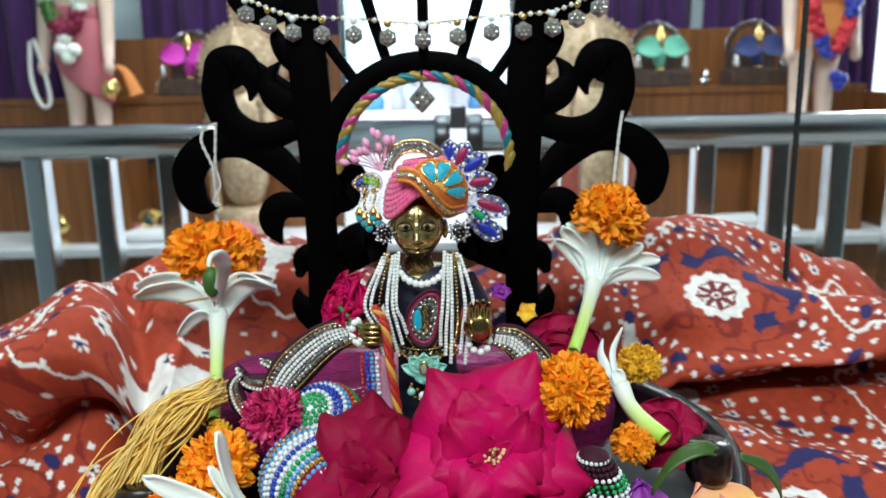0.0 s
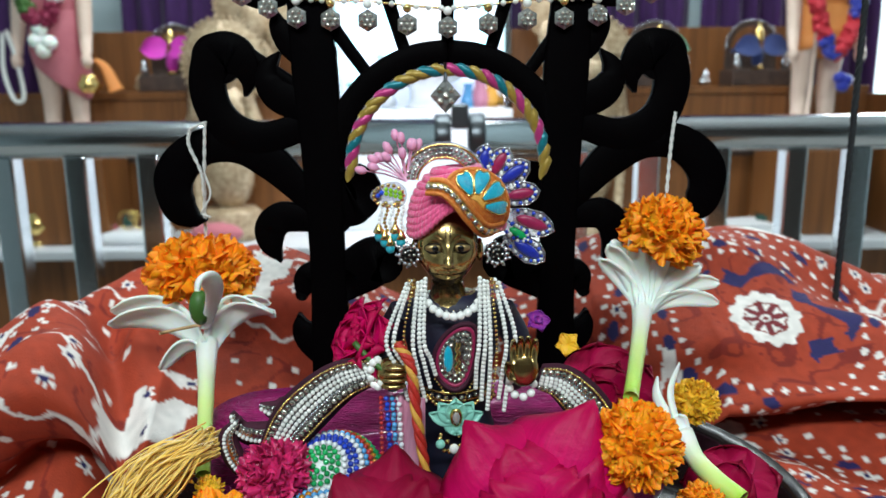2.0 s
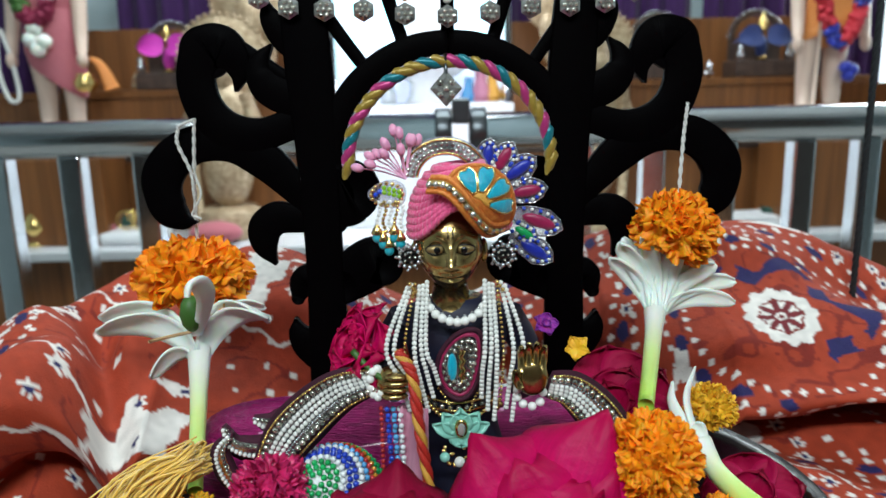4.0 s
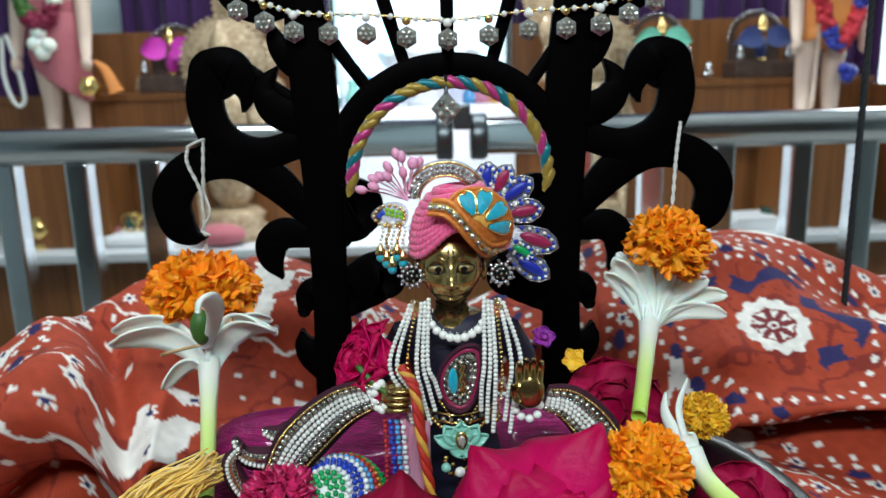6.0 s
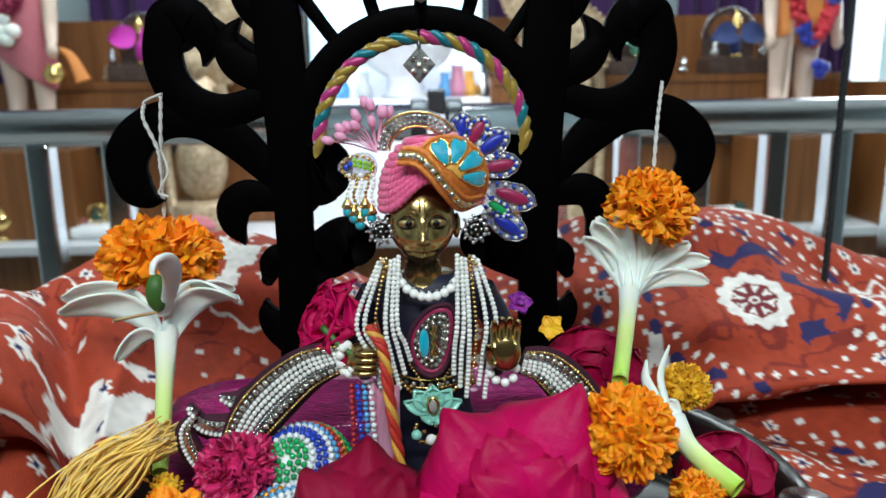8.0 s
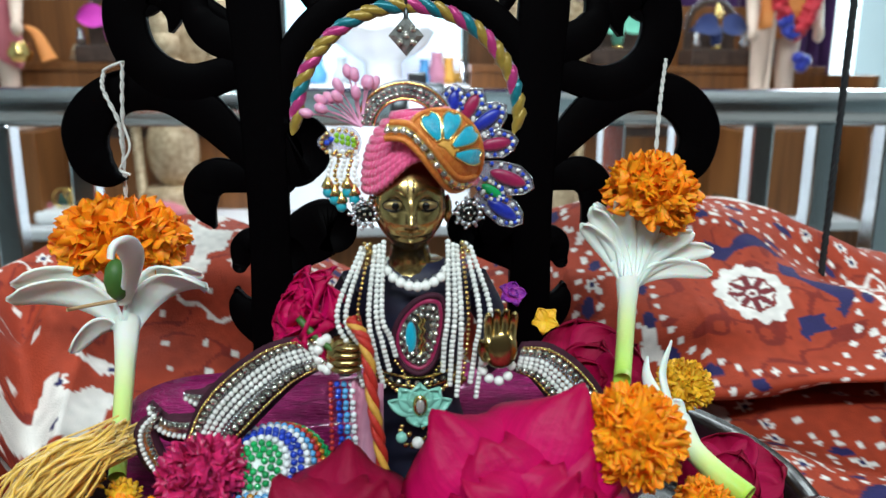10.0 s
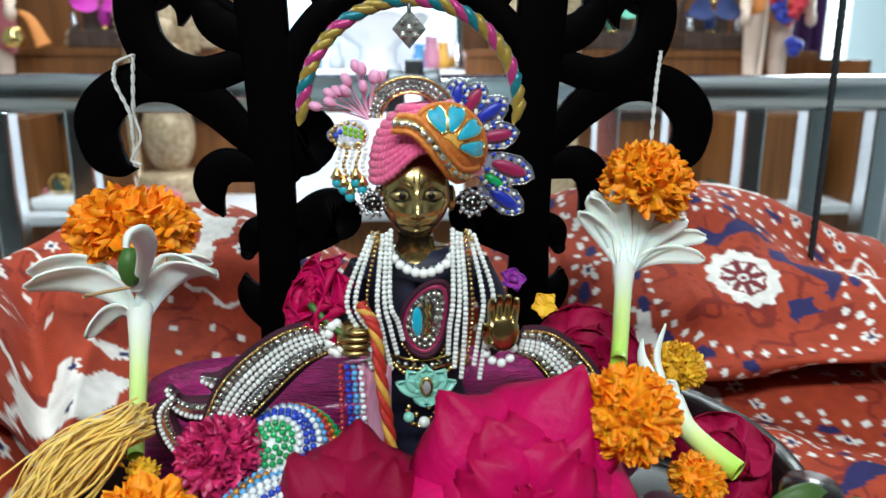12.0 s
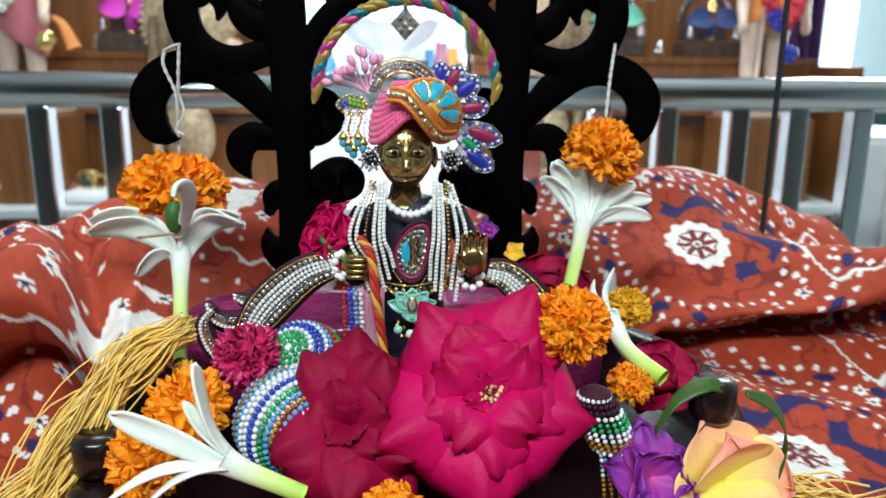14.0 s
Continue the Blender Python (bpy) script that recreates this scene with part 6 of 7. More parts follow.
part("red_edge", beads(bmesh.new(), [(-0.0482, 0.352, 0.866 - 0.0026 * k) for k in range(14)], 0.0012), M_red_bead, strip)


def bead_dome(at, r, tilt, bands, label):
    """A dome closely covered with rings of seed beads, a colour a ring."""
    th = thing("beaded_dome", at, label, "bead work", group="beaded domes")
    m = Matrix.Translation(at) @ tilt
    part("core", ball(bmesh.new(), at, r * 0.95, 3), M_white_cloth, th)
    size = r * 0.068
    k = 0
    lat = 8.0
    while lat < 118:
        rr, h = r * math.sin(radians(lat)), r * math.cos(radians(lat))
        n = max(5, int(2 * math.pi * rr / (size * 1.95)))
        mt = bands[k % len(bands)]
        part("bead_ring", beads(bmesh.new(), [m @ Vector((rr * math.cos(2 * math.pi * q / n + k), rr * math.sin(2 * math.pi * q / n + k), h)) for q in range(n)], size), mt, th)
        lat += math.degrees(size * 1.8 / r)
        k += 1


bead_dome((-0.071, 0.352, 0.823), 0.0235, pose(0, 0, 0, 40, -18, 0), [M_green_bead, M_green_bead, M_green_bead, M_white_bead, M_blue_bead, M_blue_bead, M_white_bead, M_sky_bead, M_red_bead, M_amber_bead], "dome of green, white and blue seed beads")
bead_dome((-0.077, 0.322, 0.806), 0.0255, pose(0, 0, 0, 95, 0, 42), [M_green_bead, M_white_bead, M_blue_bead, M_white_bead, M_white_bead, M_sky_bead, M_amber_bead, M_sky_bead], "dome of white, blue and amber seed beads")
tas = thing("bead_tassel", (0.075, 0.30, 0.80), "tassel cap of green, white and brown beads with bead strings", "bead work")
for k in range(11):
    r = 0.0075 + 0.0045 * math.sin(math.pi * k / 12)
    part("bead_ring", beads(bmesh.new(), [(0.0745 + 0.001 * k + r * math.cos(2 * math.pi * q / 20), 0.300 + r * math.sin(2 * math.pi * q / 20), 0.826 - 0.0027 * k) for q in range(20)], 0.0014), (M_white_bead, M_maroon, M_maroon, M_white_bead, M_green_bead, M_green_bead, M_white_bead, M_white_bead, M_amber_bead, M_amber_bead, M_white_bead)[k], tas)
part("core", ball(bmesh.new(), (0.079, 0.300, 0.812), 0.0095, 2, (0.9, 0.9, 1.5)), M_maroon, tas)
part("cap", ball(bmesh.new(), (0.0748, 0.300, 0.826), 0.0085, 2, (1, 1, 0.6)), M_maroon, tas, "domed maroon cap")
for q in range(6):
    pts = along([(0.078 + 0.002 * q, 0.294, 0.797), (0.079 + 0.0035 * q, 0.290, 0.783), (0.080 + 0.0045 * q, 0.287, 0.764)], 0.0024)
    third = max(1, len(pts) // 3)
    string = part("bead_string", beads(bmesh.new(), pts[:third], 0.0012), M_sky_bead if q % 2 else M_white_bead, tas)
    part("bead_section", beads(bmesh.new(), pts[third : 2 * third], 0.0012), M_amber_bead, string)
    part("bead_section", beads(bmesh.new(), pts[2 * third :], 0.0012), M_green_bead if q % 2 else M_sky_bead, string)


# ---- marigolds and tuberoses ----
def marigold(at, r, up, seed, label, flat=0.72, calyx=True, mat=None, group="marigolds", count=340):
    """A full marigold head: many small ruffled petals over a flattened ball."""
    rnd = random.Random(seed)
    th = thing("marigold", at, label, "marigold", group)
    turn = Vector(up).normalized().to_track_quat("Z", "Y").to_matrix().to_4x4()
    m0 = Matrix.Translation(at) @ turn
    bm = bmesh.new()
    for q in range(count):
        h = 1 - 1.62 * (q + 0.5) / count
        a = q * 2.399963 + rnd.uniform(-0.12, 0.12)
        c = math.sqrt(1 - h * h)
        d = Vector((c * math.cos(a), c * math.sin(a), h))
        out = Vector((d.x, d.y, d.z / flat)).normalized()
        base = Vector((d.x, d.y, d.z * flat)) * r * 0.76
        quat = out.to_track_quat("Y", "Z").to_matrix().to_4x4()
        m = m0 @ Matrix.Translation(base) @ quat @ pose(0, 0, 0, rnd.uniform(18, 58), rnd.uniform(-180, 180), rnd.uniform(-15, 15))
        petal(bm, r * rnd.uniform(0.26, 0.35), r * rnd.uniform(0.28, 0.40), m, rnd.uniform(0.5, 1.2), rnd.uniform(-0.3, 0.2), rnd.uniform(0.10, 0.18), 6, 9, waves=rnd.uniform(1.0, 1.8), seed=rnd.random(), blunt=True)
    tagged(part("petals", bm, mat or M_marigold, th), kind="stuff")
    part("core", ball(bmesh.new(), at, r * 0.74, 2, (1, 1, flat), m=turn.to_3x3()), mat or M_marigold, th)
    if calyx:
        bm = lathe(bmesh.new(), [(0.0, -1.15), (0.10, -1.13), (0.17, -1.0), (0.22, -0.75), (0.26, -0.5), (0.20, -0.4)], (0, 0, 0), 14, m=m0 @ Matrix.Scale(r, 4))
        part("calyx", bm, M_green, th, "green calyx")
    return th


def stem_material():
    """White at the flower, turning lime green towards the foot."""
    mat = material("tuberose_tube", (0.8, 0.8, 0.7), 0.4, sub=0.2, bump=0.1)
    nt = mat.node_tree
    co = nt.nodes.new("ShaderNodeUVMap")
    sep = nt.nodes.new("ShaderNodeSeparateXYZ")
    ramp = nt.nodes.new("ShaderNodeValToRGB")
    for k, (p, c) in enumerate(((0.0, (0.42, 0.66, 0.07, 1)), (0.50, (0.66, 0.80, 0.30, 1)))):
        ramp.color_ramp.elements[k].position, ramp.color_ramp.elements[k].color = p, c
    e = ramp.color_ramp.elements.new(0.85)
    e.color = (0.80, 0.81, 0.74, 1)
    nt.links.new(co.outputs["UV"], sep.inputs[0])
    nt.links.new(sep.outputs["Y"], ramp.inputs["Fac"])
    nt.links.new(ramp.outputs["Color"], nt.nodes["Principled BSDF"].inputs["Base Color"])
    return mat


M_tube = stem_material()


def tuberose(foot, ctrl, head, petals, label, r0=0.0040, r1=0.0052):
    """A tuberose: a tube that swells to its mouth, and petals given as (way, length, width, droop)."""
    th = thing("tuberose", foot, label, "tuberose", group="white tuberoses")
    pts = [Vector(p) for p in spline([foot, *ctrl, head], 22)]
    rad = [r0 + (r1 - r0) * (k / 21) ** 1.5 + (0.0010 * max(0, k - 14) / 7) for k in range(22)]
    bm = tube(bmesh.new(), pts, rad, 14)
    uv = bm.loops.layers.uv.new("UVMap")
    d = (pts[-1] - pts[0])
    for f in bm.faces:
        for lp in f.loops:
            lp[uv].uv = (0, (lp.vert.co - pts[0]).dot(d) / d.length_squared)
    part("tube", bm, M_tube, th, "waxy tube, white to lime green")
    axis_d = (pts[-1] - pts[-4]).normalized()
    for k, (way, ln, w, droop) in enumerate(petals):
        way = Vector(way).normalized()
        side = axis_d.cross(way)
        side = side.normalized() if side.length > 1e-3 else Vector((1, 0, 0))
        flatway = way - axis_d * way.dot(axis_d)
        rim = flatway.normalized() * rad[-1] * 0.62 if flatway.length > 0.05 else Vector()
        rows = []
        bm = bmesh.new()
        n = 14
        for i in range(n):
            s = i / (n - 1)
            bend = min(1.0, s * 1.5)
            dirn = (axis_d * (1 - bend) * 0.8 + way * (0.3 + 0.7 * bend)).normalized()
            p = (pts[-1] - axis_d * 0.005 + rim if i == 0 else p) + (dirn * ln / (n - 1) if i else Vector()) + (Vector((0, 0, -droop * ln * s * s / n * 2)) if i else Vector())
            ww = w * (0.55 + 0.75 * math.sin(math.pi * (0.12 + 0.72 * s)) ** 1.2) * (1 if s < 0.85 else math.sqrt(max(0.02, 1 - ((s - 0.85) / 0.15) ** 2)))
            nrm = side.cross(dirn).normalized()
            rows.append([bm.verts.new(p + side * ww * 0.5 * v + nrm * w * 0.16 * (1 - v * v) * (-1) + nrm * 0.0006 * math.sin(6 * s + 2 * v + k)) for v in (-1, -0.6, -0.2, 0.2, 0.6, 1)])
        grid_faces(bm, rows)
        ob = part("petal", bm, M_white_petal, th)
        ob.modifiers.new("petal_thickness", "SOLIDIFY").thickness = 0.0011
    return th


first_marigold = marigold((-0.1630, 0.4690, 0.9000), 0.0335, (0.05, 0.15, 1), 1, "full orange marigold hung on a white thread", 0.66, calyx=False)
part("calyx_bud", ball(bmesh.new(), (-0.1550, 0.4320, 0.8890), 0.0062, 2, (1, 1, 1.75)), M_green, first_marigold, "green calyx bud")
first_tuberose = tuberose((-0.1390, 0.3635, 0.8215), [(-0.1450, 0.392, 0.8345), (-0.1510, 0.420, 0.8485)], (-0.1562, 0.4440, 0.8640),
         [((-1.0, -0.15, 0.62), 0.070, 0.0150, 0.42), ((-1.0, -0.40, 0.42), 0.062, 0.0150, 0.32), ((-0.9, 0.35, 0.55), 0.062, 0.0130, 0.32), ((1.0, -0.15, 1.0), 0.064, 0.0140, 0.80), ((1.0, -0.35, 0.60), 0.054, 0.0130, 0.40), ((0.9, 0.4, 0.85), 0.056, 0.0120, 0.50), ((-0.7, -0.5, -0.35), 0.026, 0.009, 0.3), ((0.5, 0.6, 0.8), 0.040, 0.012, 0.3)],
         "white tuberose threaded under the hanging marigold", 0.0036, 0.0056)
part("petal", tube(bmesh.new(), spline([(-0.1540, 0.4360, 0.8760), (-0.1470, 0.4280, 0.8910), (-0.1420, 0.4180, 0.9030), (-0.1420, 0.4080, 0.9120), (-0.1450, 0.4020, 0.9120), (-0.1460, 0.4000, 0.9070)], 24), [0.0036 + 0.0020 * math.sin(math.pi * k / 23) for k in range(24)], 12, flat=0.42), M_white_petal, first_tuberose, "petal curling forward at its tip")
part("stamen", tube(bmesh.new(), spline([(-0.1560, 0.4300, 0.8790), (-0.1640, 0.4200, 0.8800), (-0.1710, 0.4100, 0.8810)], 8), 0.0009, 6), M_stamen, first_tuberose, "thin cream stamen")
marigold((0.1084, 0.4327, 0.9285), 0.0238, (0.45, 0.1, 1), 2, "full orange marigold hung on a white thread", 0.85, calyx=False)
tuberose((0.0723, 0.3530, 0.8632), [(0.083, 0.384, 0.870), (0.0925, 0.412, 0.877)], (0.0990, 0.4320, 0.8840),
         [((-0.65, -0.35, 0.95), 0.046, 0.0085, 0.05), ((-0.75, -0.2, 0.75), 0.040, 0.0075, 0.05), ((-0.28, -0.4, 1), 0.047, 0.0080, 0.0), ((-0.05, -0.3, 1), 0.048, 0.0085, 0.0), ((0.18, -0.55, 1), 0.050, 0.0085, 0.0), ((0.42, -0.4, 1), 0.045, 0.0080, 0.0), ((0.85, -0.4, 0.85), 0.043, 0.0080, 0.12), ((1, -0.3, 0.55), 0.050, 0.0085, 0.25), ((1, -0.2, 0.2), 0.046, 0.0085, 0.25), ((-0.45, 0.1, 0.9), 0.044, 0.008, 0.0), ((0.55, 0.1, 0.9), 0.042, 0.008, 0.0)],
         "white tuberose leaning from a marigold to the hanging one", 0.0037, 0.0052)
marigold((0.0655, 0.318, 0.8560), 0.0205, (0.2, -0.35, 1), 3, "full orange marigold on the flower heap", 0.92, calyx=False)
marigold((0.102, 0.330, 0.818), 0.0125, (0.2, -0.3, 1), 5, "small orange marigold low in the heap", 0.8, calyx=False, count=190)
marigold((0.128, 0.420, 0.831), 0.0150, (0, -0.4, 1), 6, "golden-orange marigold partly hidden behind the petals", 0.7, calyx=False, mat=M_yellow_petal, count=190)
marigold((-0.124, 0.318, 0.8155), 0.0215, (-0.2, -0.5, 1), 7, "ragged orange marigold on the seat edge", 0.85, count=230)
marigold((-0.139, 0.300, 0.7985), 0.0205, (-0.5, -0.7, 0.5), 8, "ragged orange marigold on the seat edge", 0.85, count=230)
marigold((-0.024, 0.266, 0.7850), 0.0165, (0, -0.4, 1), 9, "orange marigold in front of the roses", 0.8, count=190)
for x, y, z, r, sd in ((-0.148, 0.352, 0.8275, 0.0085, 21), (-0.132, 0.349, 0.8215, 0.0075, 22), (-0.196, 0.315, 0.766, 0.012, 23), (-0.165, 0.305, 0.772, 0.009, 24)):
    marigold((x, y, z), r, (0, -0.4, 1), sd, "small yellow-orange blossom on the tassel", 0.85, calyx=False, mat=M_yellow_petal, group="small blossoms", count=60)
# threads
for pts in ([(-0.1520, 0.4590, 0.9920), (-0.1540, 0.4600, 0.9730), (-0.1570, 0.4640, 0.9460), (-0.1590, 0.4680, 0.9220)], [(-0.1610, 0.4590, 0.9880), (-0.1620, 0.4580, 0.9790), (-0.1560, 0.4580, 0.9630), (-0.1560, 0.4600, 0.9500)], [(0.1210, 0.4590, 0.9950), (0.1170, 0.4520, 0.9750), (0.1120, 0.4400, 0.9470)], [(-0.1520, 0.4590, 0.9920), (-0.1570, 0.4580, 0.9900), (-0.1610, 0.4590, 0.9880)]):
    bm = bmesh.new()
    line = [Vector(p) for p in spline(pts, 40)]
    for ph in (0, math.pi):
        tube(bm, [p + Vector((0.0006 * math.cos(0.8 * k + ph), 0.0006 * math.sin(0.8 * k + ph), 0)) for k, p in enumerate(line)], 0.00062, 6)
    single("cotton_thread", bm, M_thread, "white cotton thread tied over the scroll", "thread", group="hanging threads")
bm = tube(bmesh.new(), spline([(-0.1540, 0.4580, 0.9620), (-0.1510, 0.4560, 0.9510), (-0.1550, 0.4560, 0.9430), (-0.1570, 0.4570, 0.9390), (-0.1520, 0.4560, 0.9370)], 20), 0.0007, 6)
single("thread_end", bm, M_thread, "loose knotted end of white thread", "thread", group="hanging threads")

single("thread_coil", tube(bmesh.new(), spline([(0.3500, 0.6440, 0.8400), (0.3600, 0.6540, 0.8420), (0.3740, 0.6590, 0.8430), (0.3850, 0.6560, 0.8410), (0.3840, 0.6440, 0.8380), (0.3770, 0.6380, 0.8350), (0.3660, 0.6360, 0.8390), (0.3640, 0.6400, 0.8350)], 40), 0.0016, 8), M_thread, "loose coil of white cotton cord on the cloth", "thread")

# ---- roses and other blooms in front ----
bloom("magenta_rose", (0.0225, 0.306, 0.8250), pose(0, 0, 0, 61, 0, 2), 0.062, M_rose,
      ((5, 0.98, 1.00, 8, -0.42, 0.05, 0.05, 0.5), (5, 0.70, 0.90, 28, -0.38, 0.22, 0.08, 0.42), (4, 0.60, 0.66, 52, -0.2, 0.55, 0.10, 0.62), (4, 0.36, 0.40, 68, 0.1, 0.4, 0.12, 0.2)),
      "large open magenta rose with pale stamens", "large roses", M_stamen, seed=12, tip=0.30)
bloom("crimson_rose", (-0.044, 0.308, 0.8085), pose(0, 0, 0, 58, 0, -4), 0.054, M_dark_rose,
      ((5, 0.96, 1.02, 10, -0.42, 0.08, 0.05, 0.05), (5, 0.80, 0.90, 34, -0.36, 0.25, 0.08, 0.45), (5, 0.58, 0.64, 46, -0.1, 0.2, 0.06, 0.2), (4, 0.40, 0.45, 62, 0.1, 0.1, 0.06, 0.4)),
      "large open crimson rose, deep shade put into its petal colour", "large roses", None, seed=21, tip=0.30)
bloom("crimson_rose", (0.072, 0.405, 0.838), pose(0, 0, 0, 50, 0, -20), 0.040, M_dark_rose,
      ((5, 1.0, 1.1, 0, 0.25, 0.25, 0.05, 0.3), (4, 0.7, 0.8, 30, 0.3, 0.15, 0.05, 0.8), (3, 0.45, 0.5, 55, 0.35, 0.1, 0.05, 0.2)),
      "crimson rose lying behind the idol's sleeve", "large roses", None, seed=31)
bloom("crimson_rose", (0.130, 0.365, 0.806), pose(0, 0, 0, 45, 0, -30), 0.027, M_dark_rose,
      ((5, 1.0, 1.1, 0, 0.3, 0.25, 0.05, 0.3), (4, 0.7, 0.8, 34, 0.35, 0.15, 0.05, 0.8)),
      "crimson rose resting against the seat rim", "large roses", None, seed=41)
marigold((-0.097, 0.338, 0.834), 0.0185, (-0.1, -0.6, 1), 51, "tight magenta carnation head", 0.95, calyx=False, mat=M_carnation, group="carnations", count=260)
tuberose((-0.062, 0.262, 0.800), [(-0.074, 0.262, 0.806), (-0.086, 0.262, 0.812)], (-0.096, 0.262, 0.818),
         [((-0.9, -0.1, 0.55), 0.054, 0.0080, 0.0), ((-0.12, 0.0, 1), 0.046, 0.0090, 0.0), ((-0.45, -0.1, 0.9), 0.034, 0.0055, 0.0), ((-1, -0.2, -0.05), 0.055, 0.010, 0.5), ((-0.8, -0.6, -0.4), 0.05, 0.010, 0.4)],
         "white tuberose lying across the front of the heap")
lying_tuberose = tuberose((0.1200, 0.3300, 0.8210), [(0.1110, 0.3420, 0.8260), (0.1060, 0.3550, 0.8300)], (0.1030, 0.3660, 0.8380),
         [((-0.30, 0.25, 1), 0.012, 0.0060, 0.0)],
         "white tuberose lying against the seat rim", 0.0048, 0.0046)
for blade in ([(0.1030, 0.3660, 0.8360), (0.1010, 0.3750, 0.8460), (0.1030, 0.3870, 0.8530), (0.1110, 0.3990, 0.8630)], [(0.1020, 0.3660, 0.8350), (0.0970, 0.3760, 0.8440), (0.0950, 0.3860, 0.8510), (0.0980, 0.3950, 0.8570)]):
    part("petal", tube(bmesh.new(), spline(blade, 18), [0.0030 * math.sin(math.pi * (0.30 + 0.66 * k / 17)) + 0.0004 for k in range(18)], 10, flat=0.45), M_white_petal, lying_tuberose)
bloom("peach_flower", (0.139, 0.292, 0.783), pose(0, 0, 0, 72, 0, 4), 0.036, M_peach,
      ((3, 1.10, 1.30, 12, 0.15, 0.05, 0.03, 0.15), (2, 0.90, 1.25, 38, 0.2, -0.05, 0.03, 0.05)), "peach and yellow fabric flower beside the roses", "fabric flowers", None, seed=61, category="fabric flower")
bloom("purple_flower", (0.101, 0.290, 0.787), pose(0, 0, 0, 60, 0, 15), 0.028, M_purple,
      ((5, 1.0, 0.9, 5, 0.3, 0.1, 0.09, 0.0), (5, 0.75, 0.7, 36, 0.35, 0.05, 0.10, 0.5)), "ruffled purple fabric flower beside the roses", "fabric flowers", None, seed=71, category="fabric flower")
fl = thing("green_leaf", (0.15, 0.31, 0.80), "long dark green leaf blades arching over", "leaf")
for ctrl in ([(0.102, 0.288, 0.812), (0.113, 0.290, 0.828), (0.128, 0.291, 0.834), (0.140, 0.293, 0.828)], [(0.146, 0.292, 0.829), (0.161, 0.292, 0.821), (0.168, 0.290, 0.805), (0.164, 0.288, 0.778)]):
    bm = bmesh.new()
    pts = [Vector(p) for p in spline(ctrl, 20)]
    rows = []
    for k, p in enumerate(pts):
        w = 0.0115 * math.sin(math.pi * (0.1 + 0.86 * k / 19)) ** 0.8
        rows.append([bm.verts.new(p + Vector((0.15 * v * w, v * w * 0.6, v * w * 0.5 + 0.001 * abs(v)))) for v in (-0.5, -0.25, 0, 0.25, 0.5)])
    grid_faces(bm, rows)
    ob = part("blade", bm, M_leaf, fl)
    ob.modifiers.new("leaf_thickness", "SOLIDIFY").thickness = 0.0007


# ---- silk thread tassels ----
def tassel(starts, ends, bend, count, seed, label):
    rnd = random.Random(seed)
    th = thing("silk_tassel", ends, label, "tassel", group="silk tassels")
    bm = bmesh.new()
    a, b = Vector(starts), Vector(ends)
    for q in range(count):
        j = lambda s: Vector((rnd.gauss(0, s), rnd.gauss(0, s), rnd.gauss(0, s)))
        pts = spline([a + j(0.003), a.lerp(b, 0.3) + Vector(bend) + j(0.0045), a.lerp(b, 0.65) + Vector(bend) * 0.7 + j(0.0055), b + j(0.008)], 14)
        tube(bm, pts, rnd.uniform(0.0004, 0.0007), 4)
    tagged(part("threads", bm, M_yellow_thread, th), kind="stuff")
    part("binding", tube(bmesh.new(), [a + (b - a) * 0.02, a + (b - a) * 0.06 + Vector(bend) * 0.16], 0.0042, 12), M_yellow_thread, th, "tight thread binding")


tassel((-0.132, 0.352, 0.8450), (-0.202, 0.305, 0.762), (-0.004, 0, 0.012), 650, 5, "mustard-yellow silk thread tassel over the seat edge")
tassel((0.150, 0.300, 0.768), (0.215, 0.285, 0.757), (0.0, 0, 0.010), 110, 6, "mustard-yellow silk thread tassel on the cloth")

# ---- trimmings on the swing's back ----
braid = thing("arch_braid", (XC, YF - 0.006, 0.963), "braid of pink, mustard and teal satin under the arch", "trim")
M_mustard = material("mustard_satin", (0.34, 0.22, 0.03), 0.35, 0.2, scale=300, sheen=0.3, bump=0.3)
M_teal = material("teal_satin", (0.0, 0.16, 0.20), 0.35, 0.2, scale=300, sheen=0.3, bump=0.3)
M_braid_pink = material("braid_pink_satin", (0.46, 0.03, 0.17), 0.35, 0.2, scale=300, sheen=0.3, bump=0.3)
for k in range(26):
    a = math.pi * (0.0 + k / 25)
    p = Vector((XC + 0.0575 * math.cos(a), YF - 0.0015, 0.9640 + 0.0565 * math.sin(a)))
    tan = Vector((-math.sin(a), 0, math.cos(a)))
    out = Vector((math.cos(a), 0, math.sin(a)))
    bm = tube(bmesh.new(), [p - tan * 0.0085 - out * 0.0030, p - tan * 0.0035 - out * 0.0014 - Vector((0, 0.0008, 0)), p + tan * 0.0035 + out * 0.0014 - Vector((0, 0.0008, 0)), p + tan * 0.0085 + out * 0.0030], [0.0012, 0.0030, 0.0030, 0.0012], 8)
    part("twist", bm, (M_braid_pink, M_mustard, M_teal)[k % 3] if k % 5 else M_mustard, braid)
part("clear_edge", tube(bmesh.new(), [(XC + 0.0602 * math.cos(a), YF - 0.003, 0.9640 + 0.0590 * math.sin(a)) for a in (math.pi * k / 40 for k in range(41))], 0.0010, 6), M_clear, braid)


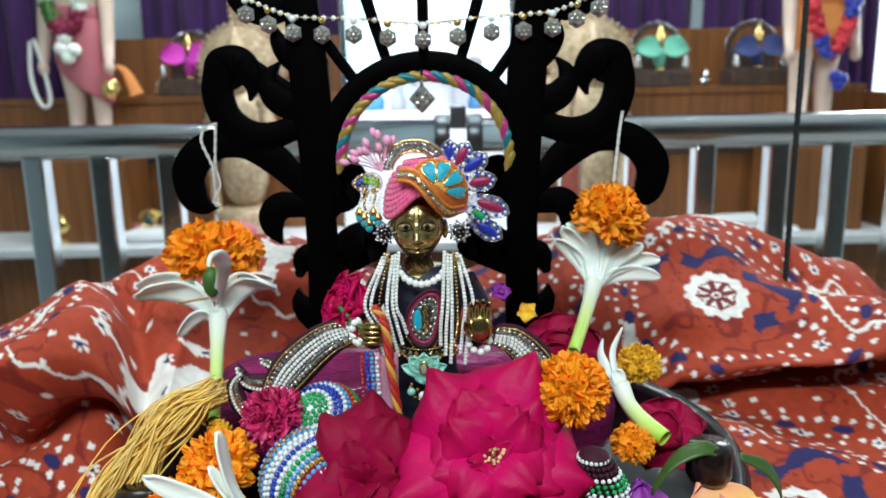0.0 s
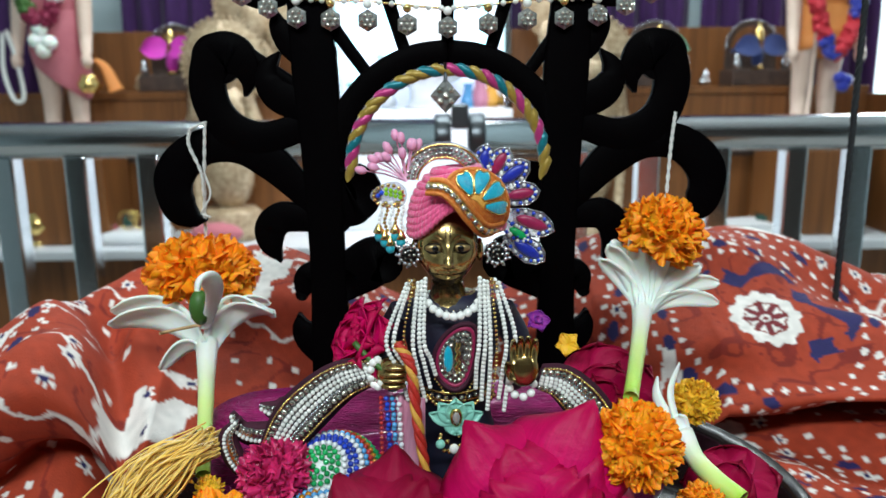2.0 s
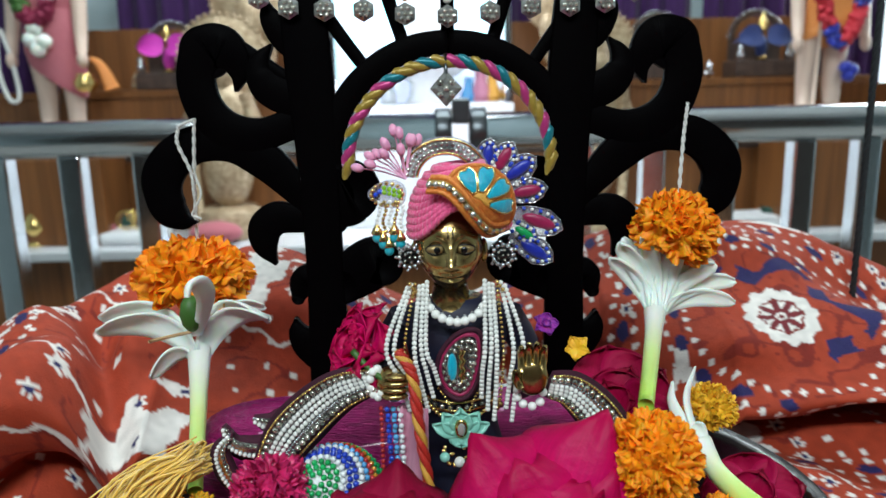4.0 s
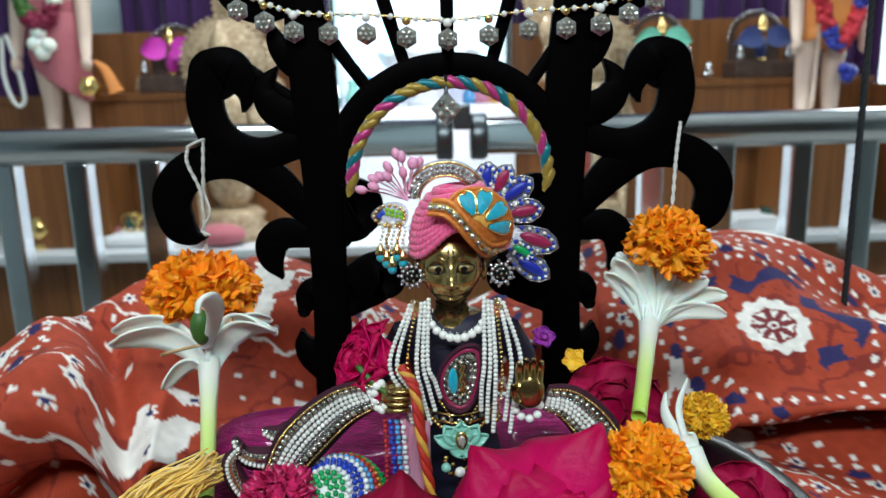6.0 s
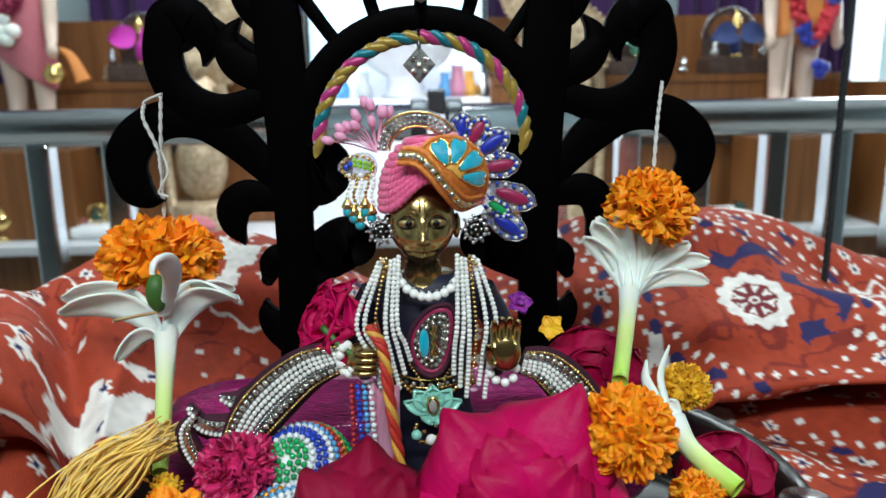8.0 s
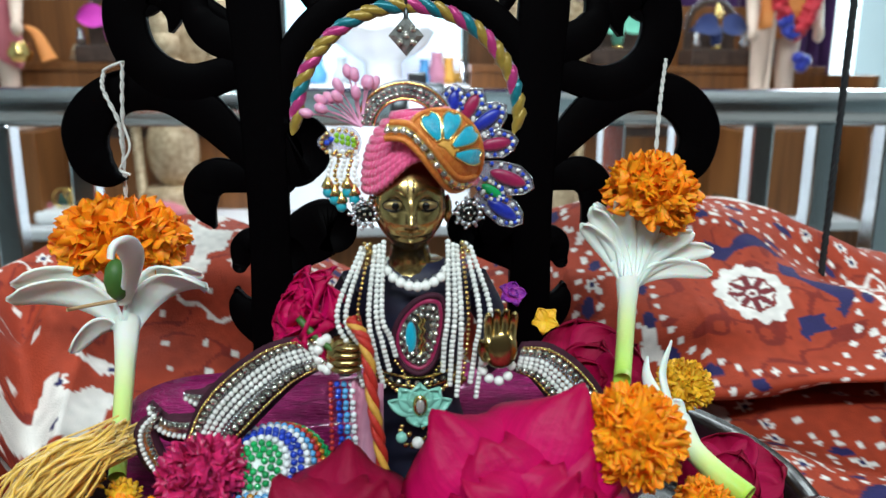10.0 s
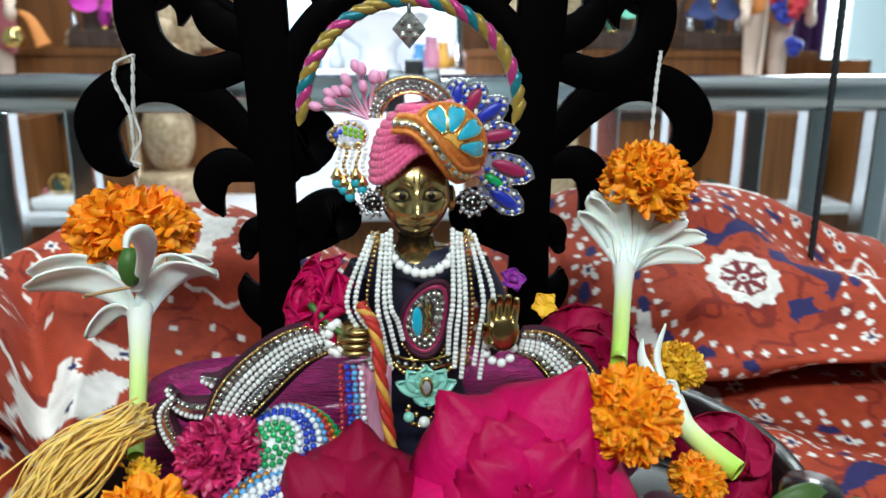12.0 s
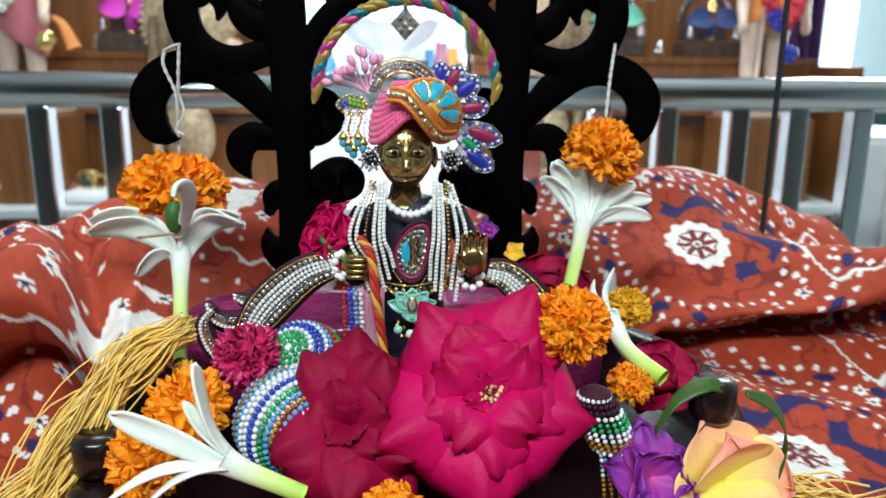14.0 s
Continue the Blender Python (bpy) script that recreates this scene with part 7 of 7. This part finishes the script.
def crystal(x, y, z, s, parent, name, diamond=False):
    """A faceted crystal charm: a hexagon of stones, or a diamond of them."""
    n = 4 if diamond else 6
    st = s * (1.1 if diamond else 0.9)
    bm = bmesh.new()
    ring = [[bm.verts.new((x + r * s * math.sin(2 * math.pi * q / n), y + d, z + (1.12 if diamond else 1) * r * s * math.cos(2 * math.pi * q / n))) for q in range(n)] for r, d in ((0.6, -0.0022), (1.0, 0.0), (0.6, 0.0018))]
    grid_faces(bm, ring, close_v=True)
    bm.faces.new(ring[0])
    bm.faces.new(ring[-1][::-1])
    ob = part(name, bm, M_crystal, parent, "grey faceted crystal charm", smooth=False)
    k = 0.62
    part("stone_cluster", beads(bmesh.new(), [(x + k * s * 0.8 * math.sin(2 * math.pi * (q + 0.5) / n), y - 0.0020, z + k * s * 0.8 * math.cos(2 * math.pi * (q + 0.5) / n)) for q in range(n)] + [(x, y - 0.0024, z)], s * 0.24), M_rhine, ob)
    return ob


M_crystal = material("smoky_crystal", (0.42, 0.42, 0.40), 0.12, 0.5, second=(0.2, 0.2, 0.19), scale=500, amount=1, coat=1)
drop = thing("arch_pendant", (XC, YF - 0.004, 1.006), "grey crystal diamond pendant hanging from the arch", "pendant")
part("link", tube(bmesh.new(), [(XC - 0.0015, YF - 0.004, 1.0245), (XC - 0.0015, YF - 0.004, 1.0135)], 0.0012, 6), M_dark_steel, drop)
crystal(XC - 0.0015, YF - 0.004, 1.0055, 0.0090, drop, "diamond", True)
swag = thing("crystal_swag", (XC, YF - 0.008, 1.05), "swag of crystal flowers and gold beads over the arch", "garland")
pts = spline([(XC - 0.115, YF - 0.007, 1.072), (XC - 0.085, YF - 0.007, 1.060), (XC - 0.045, YF - 0.007, 1.058), (XC, YF - 0.007, 1.054), (XC + 0.045, YF - 0.007, 1.058), (XC + 0.085, YF - 0.007, 1.060), (XC + 0.115, YF - 0.007, 1.072)], 13)
part("string", tube(bmesh.new(), spline([tuple(p) for p in pts], 60), 0.0006, 5), M_gold, swag)
for k, p in enumerate(pts):
    crystal(p[0], p[1] - 0.001, p[2] - 0.0105, 0.0062, swag, "crystal_flower")
    part("gold_bead", ball(bmesh.new(), (p[0], p[1], p[2] - 0.0015), 0.0026, 2), M_gold if k % 2 else M_pearl, swag)
bm = beads(bmesh.new(), [tuple(p) for p in spline([tuple(p) for p in pts], 40)], 0.0019)
part("seed_beads", bm, M_pearl, swag)
bloom("purple_flower", (0.0350, 0.412, 0.8835), pose(0, 0, 0, 40, 20, 0), 0.0072, M_purple, ((5, 1.0, 0.9, 10, 0.3, 0.1, 0.09, 0.0), (4, 0.6, 0.6, 40, 0.3, 0.1, 0.09, 0.5)), "small purple-blue fabric flower on the throne back", "fabric flowers", None, seed=81, category="fabric flower")
bloom("yellow_flower", (0.0530, 0.415, 0.8690), pose(0, 0, 0, 55, 25, -40), 0.0072, M_yellow_petal, ((5, 1.0, 0.9, 10, 0.3, 0.1, 0.09, 0.0),), "small yellow fabric flower on the throne back", "fabric flowers", None, seed=82, category="fabric flower")
